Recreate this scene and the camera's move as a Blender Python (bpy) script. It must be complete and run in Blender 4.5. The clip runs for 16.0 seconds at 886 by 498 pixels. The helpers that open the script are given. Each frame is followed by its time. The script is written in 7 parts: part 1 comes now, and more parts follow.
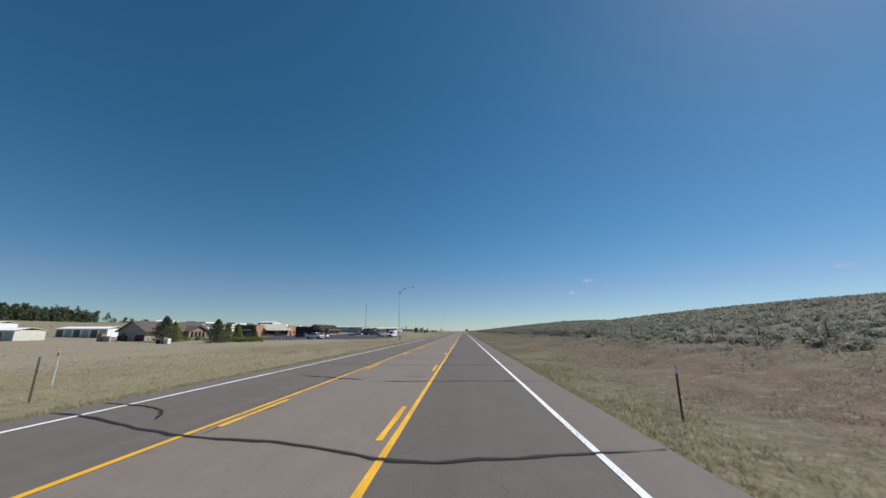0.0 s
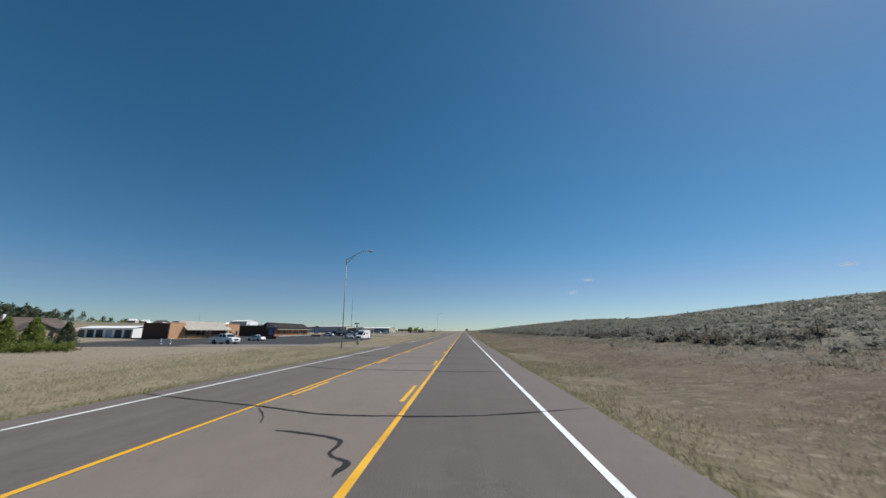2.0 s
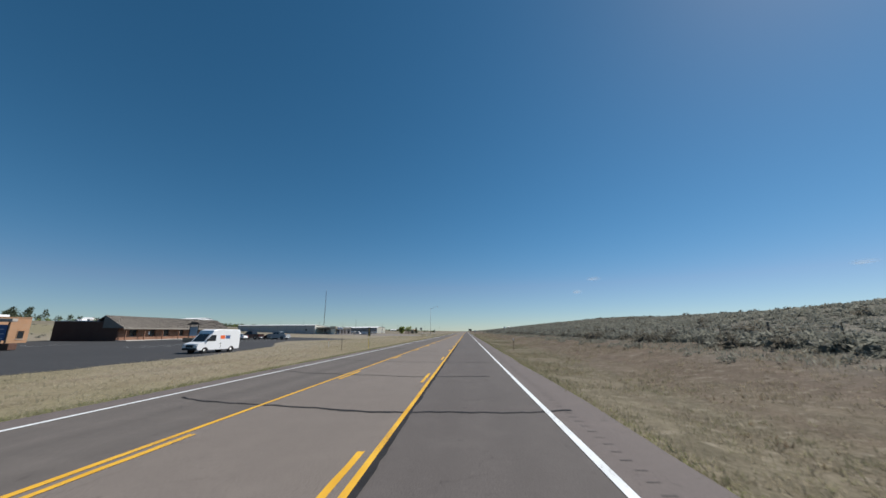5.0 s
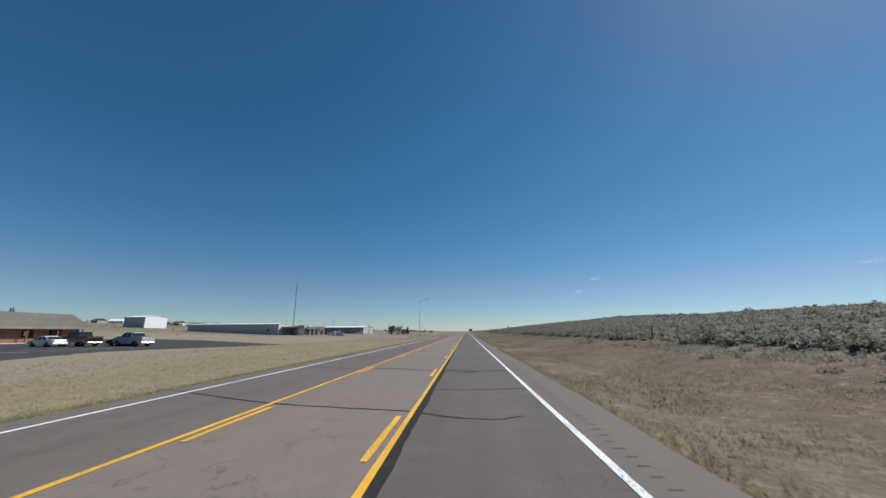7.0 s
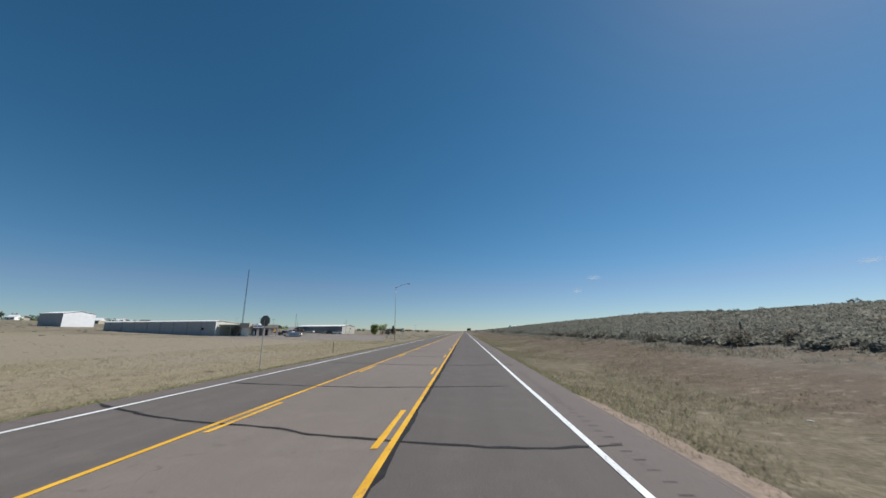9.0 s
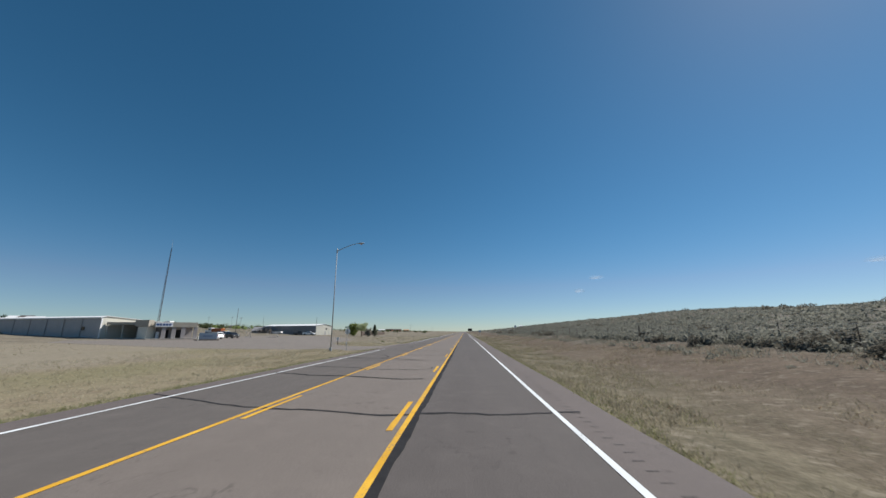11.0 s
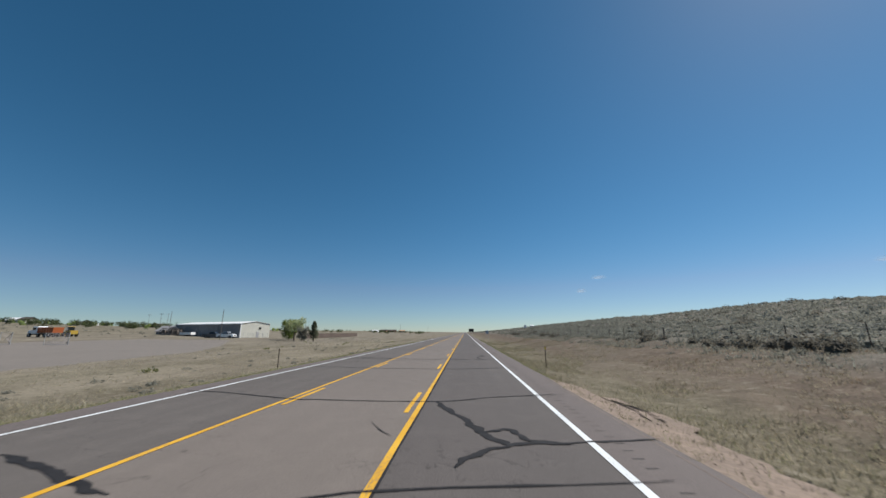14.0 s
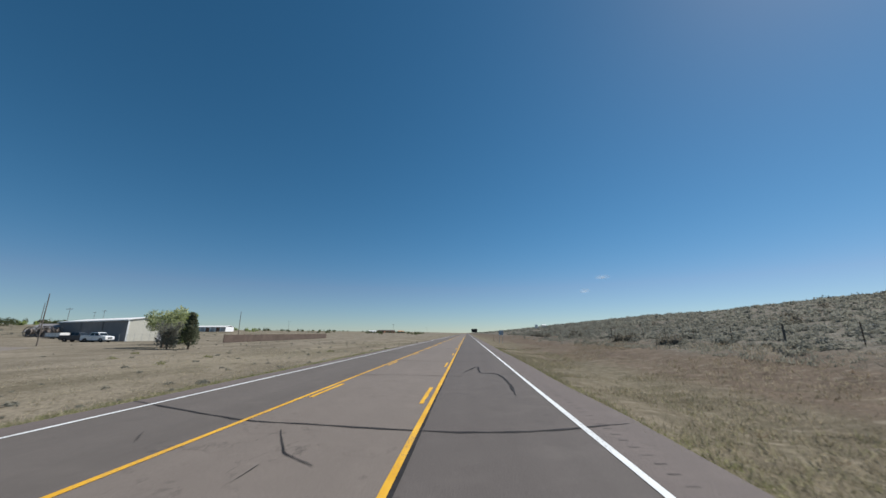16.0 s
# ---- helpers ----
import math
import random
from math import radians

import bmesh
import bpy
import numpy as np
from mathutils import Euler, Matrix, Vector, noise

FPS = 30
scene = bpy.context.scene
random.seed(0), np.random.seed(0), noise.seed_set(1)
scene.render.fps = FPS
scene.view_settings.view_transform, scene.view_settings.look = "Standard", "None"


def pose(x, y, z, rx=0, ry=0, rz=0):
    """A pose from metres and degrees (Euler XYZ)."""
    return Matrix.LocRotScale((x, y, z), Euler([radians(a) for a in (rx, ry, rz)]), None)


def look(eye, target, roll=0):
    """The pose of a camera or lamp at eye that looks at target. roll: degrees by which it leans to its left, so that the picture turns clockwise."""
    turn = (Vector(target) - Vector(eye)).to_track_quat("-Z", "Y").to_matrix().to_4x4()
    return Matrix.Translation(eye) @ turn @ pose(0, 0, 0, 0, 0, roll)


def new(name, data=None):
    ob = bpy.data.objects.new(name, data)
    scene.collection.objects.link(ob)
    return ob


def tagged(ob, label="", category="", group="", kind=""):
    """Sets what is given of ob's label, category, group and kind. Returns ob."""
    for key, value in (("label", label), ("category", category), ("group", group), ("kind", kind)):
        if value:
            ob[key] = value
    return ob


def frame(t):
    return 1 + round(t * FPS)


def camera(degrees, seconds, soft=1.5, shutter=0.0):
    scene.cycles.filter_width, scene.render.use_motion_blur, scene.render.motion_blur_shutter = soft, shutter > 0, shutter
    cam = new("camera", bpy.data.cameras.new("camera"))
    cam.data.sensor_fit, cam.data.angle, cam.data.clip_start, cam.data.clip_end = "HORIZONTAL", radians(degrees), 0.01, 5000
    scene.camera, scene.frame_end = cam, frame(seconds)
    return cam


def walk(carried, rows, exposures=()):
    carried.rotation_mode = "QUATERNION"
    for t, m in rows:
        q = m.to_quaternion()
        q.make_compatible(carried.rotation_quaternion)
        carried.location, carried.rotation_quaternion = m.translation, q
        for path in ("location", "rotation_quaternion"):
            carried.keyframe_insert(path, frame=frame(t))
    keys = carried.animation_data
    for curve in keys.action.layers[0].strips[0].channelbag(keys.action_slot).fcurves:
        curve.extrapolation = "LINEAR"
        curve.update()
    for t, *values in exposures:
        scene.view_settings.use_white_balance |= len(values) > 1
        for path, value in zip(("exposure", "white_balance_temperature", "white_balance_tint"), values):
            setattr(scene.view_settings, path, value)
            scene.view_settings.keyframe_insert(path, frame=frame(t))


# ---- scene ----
EYE = 2.03  # metres over the road
# seconds and metres driven
ODO = [(0, 0), (3.5, 76.6), (7, 151.2), (8, 173.0), (12.5, 268.5), (15.2, 326.6), (16, 344.2)]


def driven(t):
    return float(np.interp(t, [a for a, b in ODO], [b for a, b in ODO]))


cam = camera(103.3, 16.0, 1.5, 0.09)
# seconds, metres right of the yellow line, tilt up and turn to the left in degrees
PATH = [
    (0, 1.374, 13.16, 3.27),
    (0.5, 1.430, 12.99, 3.27),
    (1, 1.487, 12.90, 3.27),
    (1.5, 1.543, 13.07, 3.27),
    (2, 1.585, 13.16, 3.27),
    (2.5, 1.628, 13.16, 3.35),
    (3, 1.670, 13.16, 3.46),
    (3.5, 1.712, 13.16, 3.54),
    (4, 1.670, 13.16, 3.69),
    (6.5, 1.459, 13.20, 3.73),
    (7, 1.416, 13.20, 3.73),
    (7.5, 1.401, 13.25, 3.73),
    (8, 1.385, 13.26, 3.58),
    (8.5, 1.369, 13.24, 3.50),
    (9, 1.353, 13.14, 3.39),
    (11.5, 1.360, 13.29, 3.50),
    (12, 1.362, 13.38, 3.50),
    (12.5, 1.364, 13.29, 3.46),
    (13, 1.342, 13.25, 3.35),
    (13.5, 1.321, 13.38, 3.39),
    (14, 1.300, 13.34, 3.50),
    (14.5, 1.279, 13.12, 3.54),
    (15, 1.223, 13.21, 3.69),
    (15.5, 1.166, 13.43, 3.80),
    (16, 1.110, 13.43, 3.80),
]
walk(cam, [(t, pose(x, driven(t), EYE, 90 + up, 0, turn)) for t, x, up, turn in PATH], [(0, 0.4), (16, 0.4)])


# ---------------- light ----------------
world = bpy.data.worlds.new("world")
world.use_nodes = True
scene.world = world
wn = world.node_tree
sky = wn.nodes.new("ShaderNodeTexSky")
sky.sky_type = "NISHITA"
sky.sun_disc = False
sky.sun_elevation = radians(48)
sky.sun_rotation = radians(56)
sky.altitude = 1500
sky.air_density = 1.0
sky.dust_density = 0.12
sky.ozone_density = 3.5
deep = wn.nodes.new("ShaderNodeMix")  # the clear, deep blue of dry upland air
deep.data_type, deep.blend_type = "RGBA", "MULTIPLY"
deep.inputs[0].default_value = 1.0
haze = wn.nodes.new("ShaderNodeMix")  # paler where the sky itself is whiter, towards the horizon
haze.data_type = "RGBA"
haze.inputs[6].default_value, haze.inputs[7].default_value = (0.18, 0.955, 1.05, 1), (0.68, 0.81, 0.90, 1)
split, ratio, span = wn.nodes.new("ShaderNodeSeparateColor"), wn.nodes.new("ShaderNodeMath"), wn.nodes.new("ShaderNodeMapRange")
ratio.operation = "DIVIDE"
span.inputs[1].default_value, span.inputs[2].default_value = 0.185, 0.43
wn.links.new(sky.outputs[0], split.inputs[0])
wn.links.new(split.outputs[0], ratio.inputs[0])
wn.links.new(split.outputs[2], ratio.inputs[1])
wn.links.new(ratio.outputs[0], span.inputs[0])
wn.links.new(span.outputs[0], haze.inputs[0])
wn.links.new(haze.outputs[2], deep.inputs[7])
wn.links.new(sky.outputs[0], deep.inputs[6])
glare = wn.nodes.new("ShaderNodeTexSky")  # dust in the lower air, which whitens the sky towards the sun
glare.sky_type = "NISHITA"
glare.sun_disc = False
glare.sun_elevation, glare.sun_rotation = sky.sun_elevation, sky.sun_rotation
glare.altitude, glare.air_density, glare.dust_density, glare.ozone_density = 1500, 0.03, 1.0, 0.0
veil = wn.nodes.new("ShaderNodeMix")
veil.data_type, veil.blend_type = "RGBA", "ADD"
veil.inputs[0].default_value = 0.42
wn.links.new(deep.outputs[2], veil.inputs[6])
warm = wn.nodes.new("ShaderNodeMix")
warm.data_type, warm.blend_type = "RGBA", "MULTIPLY"
warm.inputs[0].default_value = 1.0
warm.inputs[7].default_value = (0.96, 0.85, 0.6, 1)
wn.links.new(glare.outputs[0], warm.inputs[6])
wn.links.new(warm.outputs[2], veil.inputs[7])
wn.links.new(veil.outputs[2], wn.nodes["Background"].inputs[0])
wn.nodes["Background"].inputs[1].default_value = 0.0605
sun = new("sun", bpy.data.lights.new("sun", "SUN"))
sun.data.energy = 4.4
sun.data.angle = radians(0.5)
sun.data.color = (1, 0.965, 0.92)
sun.matrix_world = look((55.5, 37.4, 74.3), (0, 0, 0))


# ---------------- materials ----------------
def material(name, col, rough=0.8, metal=0.0, vary=0.25, big=0.6, small=14.0, bump=0.25, tint=None, spec=0.3, world_pos=False):
    """A surface whose colour varies at two scales, with a fine relief."""
    m = bpy.data.materials.new(name)
    m.use_nodes = True
    t = m.node_tree
    b = t.nodes["Principled BSDF"]
    b.inputs["Roughness"].default_value = rough
    b.inputs["Metallic"].default_value = metal
    b.inputs["Specular IOR Level"].default_value = spec
    if world_pos:
        co = t.nodes.new("ShaderNodeNewGeometry").outputs["Position"]
    else:
        co = t.nodes.new("ShaderNodeTexCoord").outputs["Object"]
    n1, n2 = t.nodes.new("ShaderNodeTexNoise"), t.nodes.new("ShaderNodeTexNoise")
    for n, s, d in ((n1, big, 4), (n2, small, 3)):
        n.inputs["Scale"].default_value = s
        n.inputs["Detail"].default_value = d
        t.links.new(co, n.inputs["Vector"])
    mixer = t.nodes.new("ShaderNodeMath")
    mixer.operation = "ADD"
    t.links.new(n1.outputs[0], mixer.inputs[0])
    t.links.new(n2.outputs[0], mixer.inputs[1])
    ramp = t.nodes.new("ShaderNodeMapRange")
    ramp.inputs[1].default_value, ramp.inputs[2].default_value = 0.65, 1.35
    t.links.new(mixer.outputs[0], ramp.inputs[0])
    mx = t.nodes.new("ShaderNodeMix")
    mx.data_type = "RGBA"
    other = tint or col
    mx.inputs[6].default_value = (*[c * (1 - vary) for c in col], 1)
    mx.inputs[7].default_value = (*[min(1, c * (1 + vary)) for c in other], 1)
    t.links.new(ramp.outputs[0], mx.inputs[0])
    t.links.new(mx.outputs[2], b.inputs["Base Color"])
    if bump:
        bp = t.nodes.new("ShaderNodeBump")
        bp.inputs["Strength"].default_value = bump
        bp.inputs["Distance"].default_value = 0.02
        t.links.new(n2.outputs[0], bp.inputs["Height"])
        t.links.new(bp.outputs[0], b.inputs["Normal"])
    return m


def noise_at(t, co, scale, detail=4, stretch=(1, 1, 1)):
    mp = t.nodes.new("ShaderNodeMapping")
    mp.inputs["Scale"].default_value = stretch
    t.links.new(co, mp.inputs["Vector"])
    n = t.nodes.new("ShaderNodeTexNoise")
    n.inputs["Scale"].default_value = scale
    n.inputs["Detail"].default_value = detail
    t.links.new(mp.outputs[0], n.inputs["Vector"])
    return n.outputs[0]


def ranged(t, value, a, b, c=0.0, d=1.0):
    n = t.nodes.new("ShaderNodeMapRange")
    for i, v in ((1, a), (2, b), (3, c), (4, d)):
        n.inputs[i].default_value = v
    t.links.new(value, n.inputs[0])
    return n.outputs[0]


def blend(t, fac, a, b):
    n = t.nodes.new("ShaderNodeMix")
    n.data_type = "RGBA"
    t.links.new(fac, n.inputs[0])
    for i, v in ((6, a), (7, b)):
        if isinstance(v, tuple):
            n.inputs[i].default_value = (*v, 1)
        else:
            t.links.new(v, n.inputs[i])
    return n.outputs[2]


def math_node(t, op, a, b):
    n = t.nodes.new("ShaderNodeMath")
    n.operation = op
    for i, v in ((0, a), (1, b)):
        if isinstance(v, (int, float)):
            n.inputs[i].default_value = v
        else:
            t.links.new(v, n.inputs[i])
    return n.outputs[0]


def bare(name, rough, spec=0.3):
    m = bpy.data.materials.new(name)
    m.use_nodes = True
    t = m.node_tree
    b = t.nodes["Principled BSDF"]
    b.inputs["Roughness"].default_value = rough
    b.inputs["Specular IOR Level"].default_value = spec
    return m, t, b, t.nodes.new("ShaderNodeNewGeometry").outputs["Position"]


def relief(t, b, height, strength, distance):
    bp = t.nodes.new("ShaderNodeBump")
    bp.inputs["Strength"].default_value = strength
    bp.inputs["Distance"].default_value = distance
    t.links.new(height, bp.inputs["Height"])
    t.links.new(bp.outputs[0], b.inputs["Normal"])


def asphalt(name, col, light, streak=0.3):
    """Old asphalt: stones, long wheel streaks and pale patches."""
    m, t, b, co = bare(name, 0.85, 0.25)
    fine = noise_at(t, co, 55, 3)
    mid = noise_at(t, co, 1.3, 5)
    lane = noise_at(t, co, 1.0, 3, (1.4, 0.035, 1))
    patch = noise_at(t, co, 0.09, 3)
    c1 = blend(t, ranged(t, fine, 0.35, 0.68), tuple(c * 0.6 for c in col), tuple(c * 1.38 for c in col))
    c2 = blend(t, ranged(t, lane, 0.35, 0.7, 0, streak), c1, tuple(c * 0.6 for c in col))
    c3 = blend(t, ranged(t, mid, 0.5, 0.8, 0, 0.35), c2, light)
    c4 = blend(t, ranged(t, patch, 0.42, 0.66, 0, 0.4), c3, tuple(c * 0.8 for c in col))
    # hairline cracks and oil-dark spots
    wave = noise_at(t, co, 0.55, 5)
    hair = ranged(t, math_node(t, "ABSOLUTE", math_node(t, "SUBTRACT", wave, 0.5), 0), 0.0, 0.005, 1, 0)
    hair = math_node(t, "MULTIPLY", hair, ranged(t, noise_at(t, co, 0.2, 2), 0.5, 0.62, 0, 0.6))
    c4 = blend(t, hair, c4, tuple(c * 0.3 for c in col))
    c4 = blend(t, ranged(t, noise_at(t, co, 3.1, 6), 0.66, 0.74, 0, 0.5), c4, tuple(c * 0.45 for c in col))
    c4 = blend(t, ranged(t, noise_at(t, co, 7.0, 4), 0.6, 0.75, 0, 0.3), c4, light)
    t.links.new(c4, b.inputs["Base Color"])
    relief(t, b, fine, 0.5, 0.01)
    return m


def ground_material():
    """Dry prairie: straw, bare earth and greener patches; sage soil up the hill; green fringe along the pavement."""
    m, t, b, co = bare("dry_prairie", 0.95, 0.1)
    sep = t.nodes.new("ShaderNodeSeparateXYZ")
    t.links.new(co, sep.inputs[0])
    x = sep.outputs[0]
    fine = noise_at(t, co, 9, 6)
    clump = noise_at(t, co, 0.9, 5)
    broad = noise_at(t, co, 0.07, 4, (1, 0.45, 1))
    rows = noise_at(t, co, 0.45, 4, (1, 0.07, 1))
    patch = noise_at(t, co, 0.2, 5, (1, 0.3, 1))
    wander = lambda n, k: math_node(t, "ADD", x, ranged(t, n, 0.3, 0.7, -k, k))
    straw = blend(t, ranged(t, fine, 0.3, 0.7), (0.185, 0.156, 0.100), (0.285, 0.242, 0.165))
    earth = blend(t, ranged(t, fine, 0.3, 0.7), (0.145, 0.110, 0.076), (0.22, 0.172, 0.124))
    green = blend(t, ranged(t, fine, 0.3, 0.7), (0.135, 0.126, 0.064), (0.22, 0.20, 0.115))
    c = blend(t, ranged(t, clump, 0.45, 0.7, 0, 0.6), straw, earth)
    c = blend(t, ranged(t, rows, 0.5, 0.68, 0, 0.6), c, earth)
    c = blend(t, ranged(t, broad, 0.47, 0.66, 0, 0.7), c, green)
    # sandy field far to the left
    sand = blend(t, ranged(t, fine, 0.3, 0.7), (0.196, 0.169, 0.128), (0.275, 0.242, 0.188))
    c = blend(t, ranged(t, wander(broad, 14), -20, -34, 0, 0.8), c, sand)
    c = blend(t, ranged(t, wander(broad, 20), -110, -150, 0, 0.6), c, green)
    # bare grey-brown ground past the gravel yard
    worn = blend(t, ranged(t, math_node(t, "ADD", fine, patch), 0.82, 1.18), (0.088, 0.076, 0.056), (0.25, 0.217, 0.17))
    worn = blend(t, ranged(t, noise_at(t, co, 0.75, 6, (1, 0.5, 1)), 0.54, 0.66, 0, 0.65), worn, (0.095, 0.083, 0.058))
    c = blend(t, math_node(t, "MULTIPLY", ranged(t, math_node(t, "ADD", sep.outputs[1], ranged(t, broad, 0.3, 0.7, -12, 12)), 288, 306, 0, 0.75), ranged(t, x, -10.2, -12)), c, worn)
    # right verge: olive straw by the road, red-brown old growth, then sage
    olive = blend(t, ranged(t, math_node(t, "ADD", fine, clump), 0.75, 1.25), (0.092, 0.079, 0.052), (0.178, 0.152, 0.106))
    olive = blend(t, ranged(t, patch, 0.52, 0.68, 0, 0.55), olive, (0.170, 0.138, 0.101))
    tuft = noise_at(t, co, 1.8, 6)
    olive = blend(t, ranged(t, tuft, 0.53, 0.62, 0, 0.4), olive, (0.062, 0.056, 0.034))
    olive = blend(t, ranged(t, tuft, 0.45, 0.37, 0, 0.45), olive, (0.215, 0.186, 0.13))
    c = blend(t, ranged(t, x, 4.5, 5.5), c, olive)
    mould = blend(t, ranged(t, math_node(t, "ADD", fine, clump), 0.75, 1.3), (0.080, 0.058, 0.043), (0.165, 0.122, 0.090))
    mould = blend(t, ranged(t, patch, 0.5, 0.7, 0, 0.5), mould, (0.155, 0.123, 0.097))
    c = blend(t, ranged(t, wander(rows, 3.5), 8, 14, 0, 0.85), c, mould)
    sagey = blend(t, ranged(t, clump, 0.35, 0.65), (0.105, 0.092, 0.074), (0.165, 0.150, 0.122))
    c = blend(t, ranged(t, wander(patch, 4), 17, 23), c, sagey)
    # pale dry flecks and darker tufts
    fleck = noise_at(t, co, 2.6, 7, (0.8, 1, 1))
    c = blend(t, ranged(t, fleck, 0.57, 0.68, 0, 0.55), c, (0.255, 0.220, 0.168))
    c = blend(t, ranged(t, fleck, 0.44, 0.33, 0, 0.5), c, (0.085, 0.07, 0.045))
    # greener fringe along the pavement edges
    left_edge = math_node(t, "MULTIPLY", ranged(t, x, -11.2, -9.2, 0.0, 0.75), ranged(t, clump, 0.3, 0.55))
    c = blend(t, math_node(t, "MULTIPLY", left_edge, ranged(t, x, -9.0, -8.9, 1.0, 0.0)), c, green)
    t.links.new(c, b.inputs["Base Color"])
    relief(t, b, math_node(t, "ADD", fine, clump), 0.55, 0.07)
    return m


def leaf_material(name, a, b2, big=0.5):
    """Foliage: every leaf its own tone, and clumps that differ."""
    m, t, b, co = bare(name, 0.75, 0.2)
    geo = t.nodes.new("ShaderNodeNewGeometry")
    c = blend(t, geo.outputs["Random Per Island"], a, b2)
    n = noise_at(t, co, big, 3)
    c = blend(t, ranged(t, n, 0.4, 0.7, 0, 0.4), c, tuple(v * 0.7 for v in a))
    t.links.new(c, b.inputs["Base Color"])
    # thin leaves let light through
    thin = t.nodes.new("ShaderNodeBsdfTranslucent")
    t.links.new(c, thin.inputs[0])
    both = t.nodes.new("ShaderNodeMixShader")
    both.inputs[0].default_value = 0.55
    t.links.new(b.outputs[0], both.inputs[1])
    t.links.new(thin.outputs[0], both.inputs[2])
    t.links.new(both.outputs[0], t.nodes["Material Output"].inputs[0])
    return m


def line_paint(name, a, b2):
    """Road paint, scuffed, with worn spots where the asphalt shows."""
    m, t, b, co = bare(name, 0.75, 0.25)
    c = blend(t, ranged(t, noise_at(t, co, 1.7, 4, (1, 0.5, 1)), 0.3, 0.7), a, b2)
    worn = math_node(t, "ADD", noise_at(t, co, 22, 5), ranged(t, noise_at(t, co, 0.4, 3), 0.3, 0.7, -0.12, 0.12))
    c = blend(t, ranged(t, worn, 0.58, 0.72, 0, 0.75), c, (0.15, 0.13, 0.12))
    t.links.new(c, b.inputs["Base Color"])
    relief(t, b, noise_at(t, co, 55, 3), 0.3, 0.008)
    return m


def masonry(name, a, b2, joint, w=0.22, h=0.075):
    """Brick in courses, each brick its own tone, joints recessed."""
    m, t, b, co = bare(name, 0.9, 0.15)
    tc = t.nodes.new("ShaderNodeTexCoord").outputs["Object"]
    sep = t.nodes.new("ShaderNodeSeparateXYZ")
    t.links.new(tc, sep.inputs[0])
    com = t.nodes.new("ShaderNodeCombineXYZ")
    t.links.new(math_node(t, "ADD", sep.outputs[0], sep.outputs[1]), com.inputs[0])
    t.links.new(sep.outputs[2], com.inputs[1])
    br = t.nodes.new("ShaderNodeTexBrick")
    br.inputs["Scale"].default_value = 1
    br.inputs["Brick Width"].default_value = w
    br.inputs["Row Height"].default_value = h
    br.inputs["Mortar Size"].default_value = 0.006
    br.inputs["Color1"].default_value = (*a, 1)
    br.inputs["Color2"].default_value = (*b2, 1)
    br.inputs["Mortar"].default_value = (*joint, 1)
    t.links.new(com.outputs[0], br.inputs["Vector"])
    c = blend(t, ranged(t, noise_at(t, tc, 0.5, 4), 0.4, 0.75, 0, 0.4), br.outputs[0], tuple(v * 0.7 for v in a))
    t.links.new(c, b.inputs["Base Color"])
    relief(t, b, br.outputs["Fac"], -0.4, 0.01)
    return m


def cloud_material():
    m, t, b, co = bare("glowing_cloud_vapour", 1.0, 0.0)
    tc = t.nodes.new("ShaderNodeTexCoord").outputs["Object"]
    b.inputs["Base Color"].default_value = (0.9, 0.9, 0.9, 1)
    # added glow in place of sunlight scattered through the vapour
    b.inputs["Emission Color"].default_value = (0.75, 0.82, 0.9, 1)
    b.inputs["Emission Strength"].default_value = 0.35
    ln = t.nodes.new("ShaderNodeVectorMath")
    ln.operation = "LENGTH"
    t.links.new(tc, ln.inputs[0])
    a = math_node(t, "MULTIPLY", ranged(t, ln.outputs["Value"], 0.1, 1.0, 1, 0), ranged(t, noise_at(t, tc, 1.8, 5, (0.6, 1, 1.6)), 0.3, 0.65, 0, 0.8))
    t.links.new(a, b.inputs["Alpha"])
    return m


MAT_RIGHT = asphalt("asphalt_dark_lane", (0.107, 0.093, 0.086), (0.151, 0.132, 0.121))
MAT_CENTRE = asphalt("asphalt_turn_lane", (0.175, 0.149, 0.130), (0.222, 0.189, 0.163), 0.15)
MAT_LEFT = asphalt("asphalt_far_lane", (0.128, 0.112, 0.101), (0.174, 0.151, 0.134), 0.45)
MAT_SHOULDER = asphalt("asphalt_shoulder", (0.139, 0.116, 0.107), (0.18, 0.15, 0.136), 0.2)
MAT_LOT = asphalt("asphalt_parking", (0.047, 0.046, 0.047), (0.10, 0.094, 0.088), 0.15)
MAT_DRIVE = asphalt("asphalt_drive", (0.19, 0.165, 0.15), (0.28, 0.24, 0.2), 0.1)
MAT_GRAVEL = asphalt("pale_gravel", (0.195, 0.17, 0.148), (0.25, 0.22, 0.19), 0.1)
MAT_DIRT = material("verge_dirt", (0.215, 0.162, 0.125), 0.95, vary=0.3, big=1.2, small=9, bump=0.7, world_pos=True)
MAT_RUT = material("dark_rut_dirt", (0.12, 0.092, 0.074), 0.95, vary=0.35, big=2, small=12, bump=0.6, world_pos=True)
MAT_TAR = material("crack_tar", (0.026, 0.025, 0.026), 0.8, vary=0.4, big=3, small=40, spec=0.12, world_pos=True)
MAT_WHITE_LINE = line_paint("white_road_paint", (0.60, 0.62, 0.62), (0.72, 0.74, 0.74))
MAT_YELLOW_LINE = line_paint("yellow_road_paint", (0.56, 0.29, 0.02), (0.72, 0.41, 0.04))
MAT_GROUND = ground_material()
MAT_STRAW = leaf_material("dry_grass_blades", (0.34, 0.30, 0.205), (0.60, 0.53, 0.385), 0.3)
MAT_OLDSTRAW = leaf_material("old_grass_blades", (0.20, 0.172, 0.118), (0.40, 0.347, 0.248), 0.3)
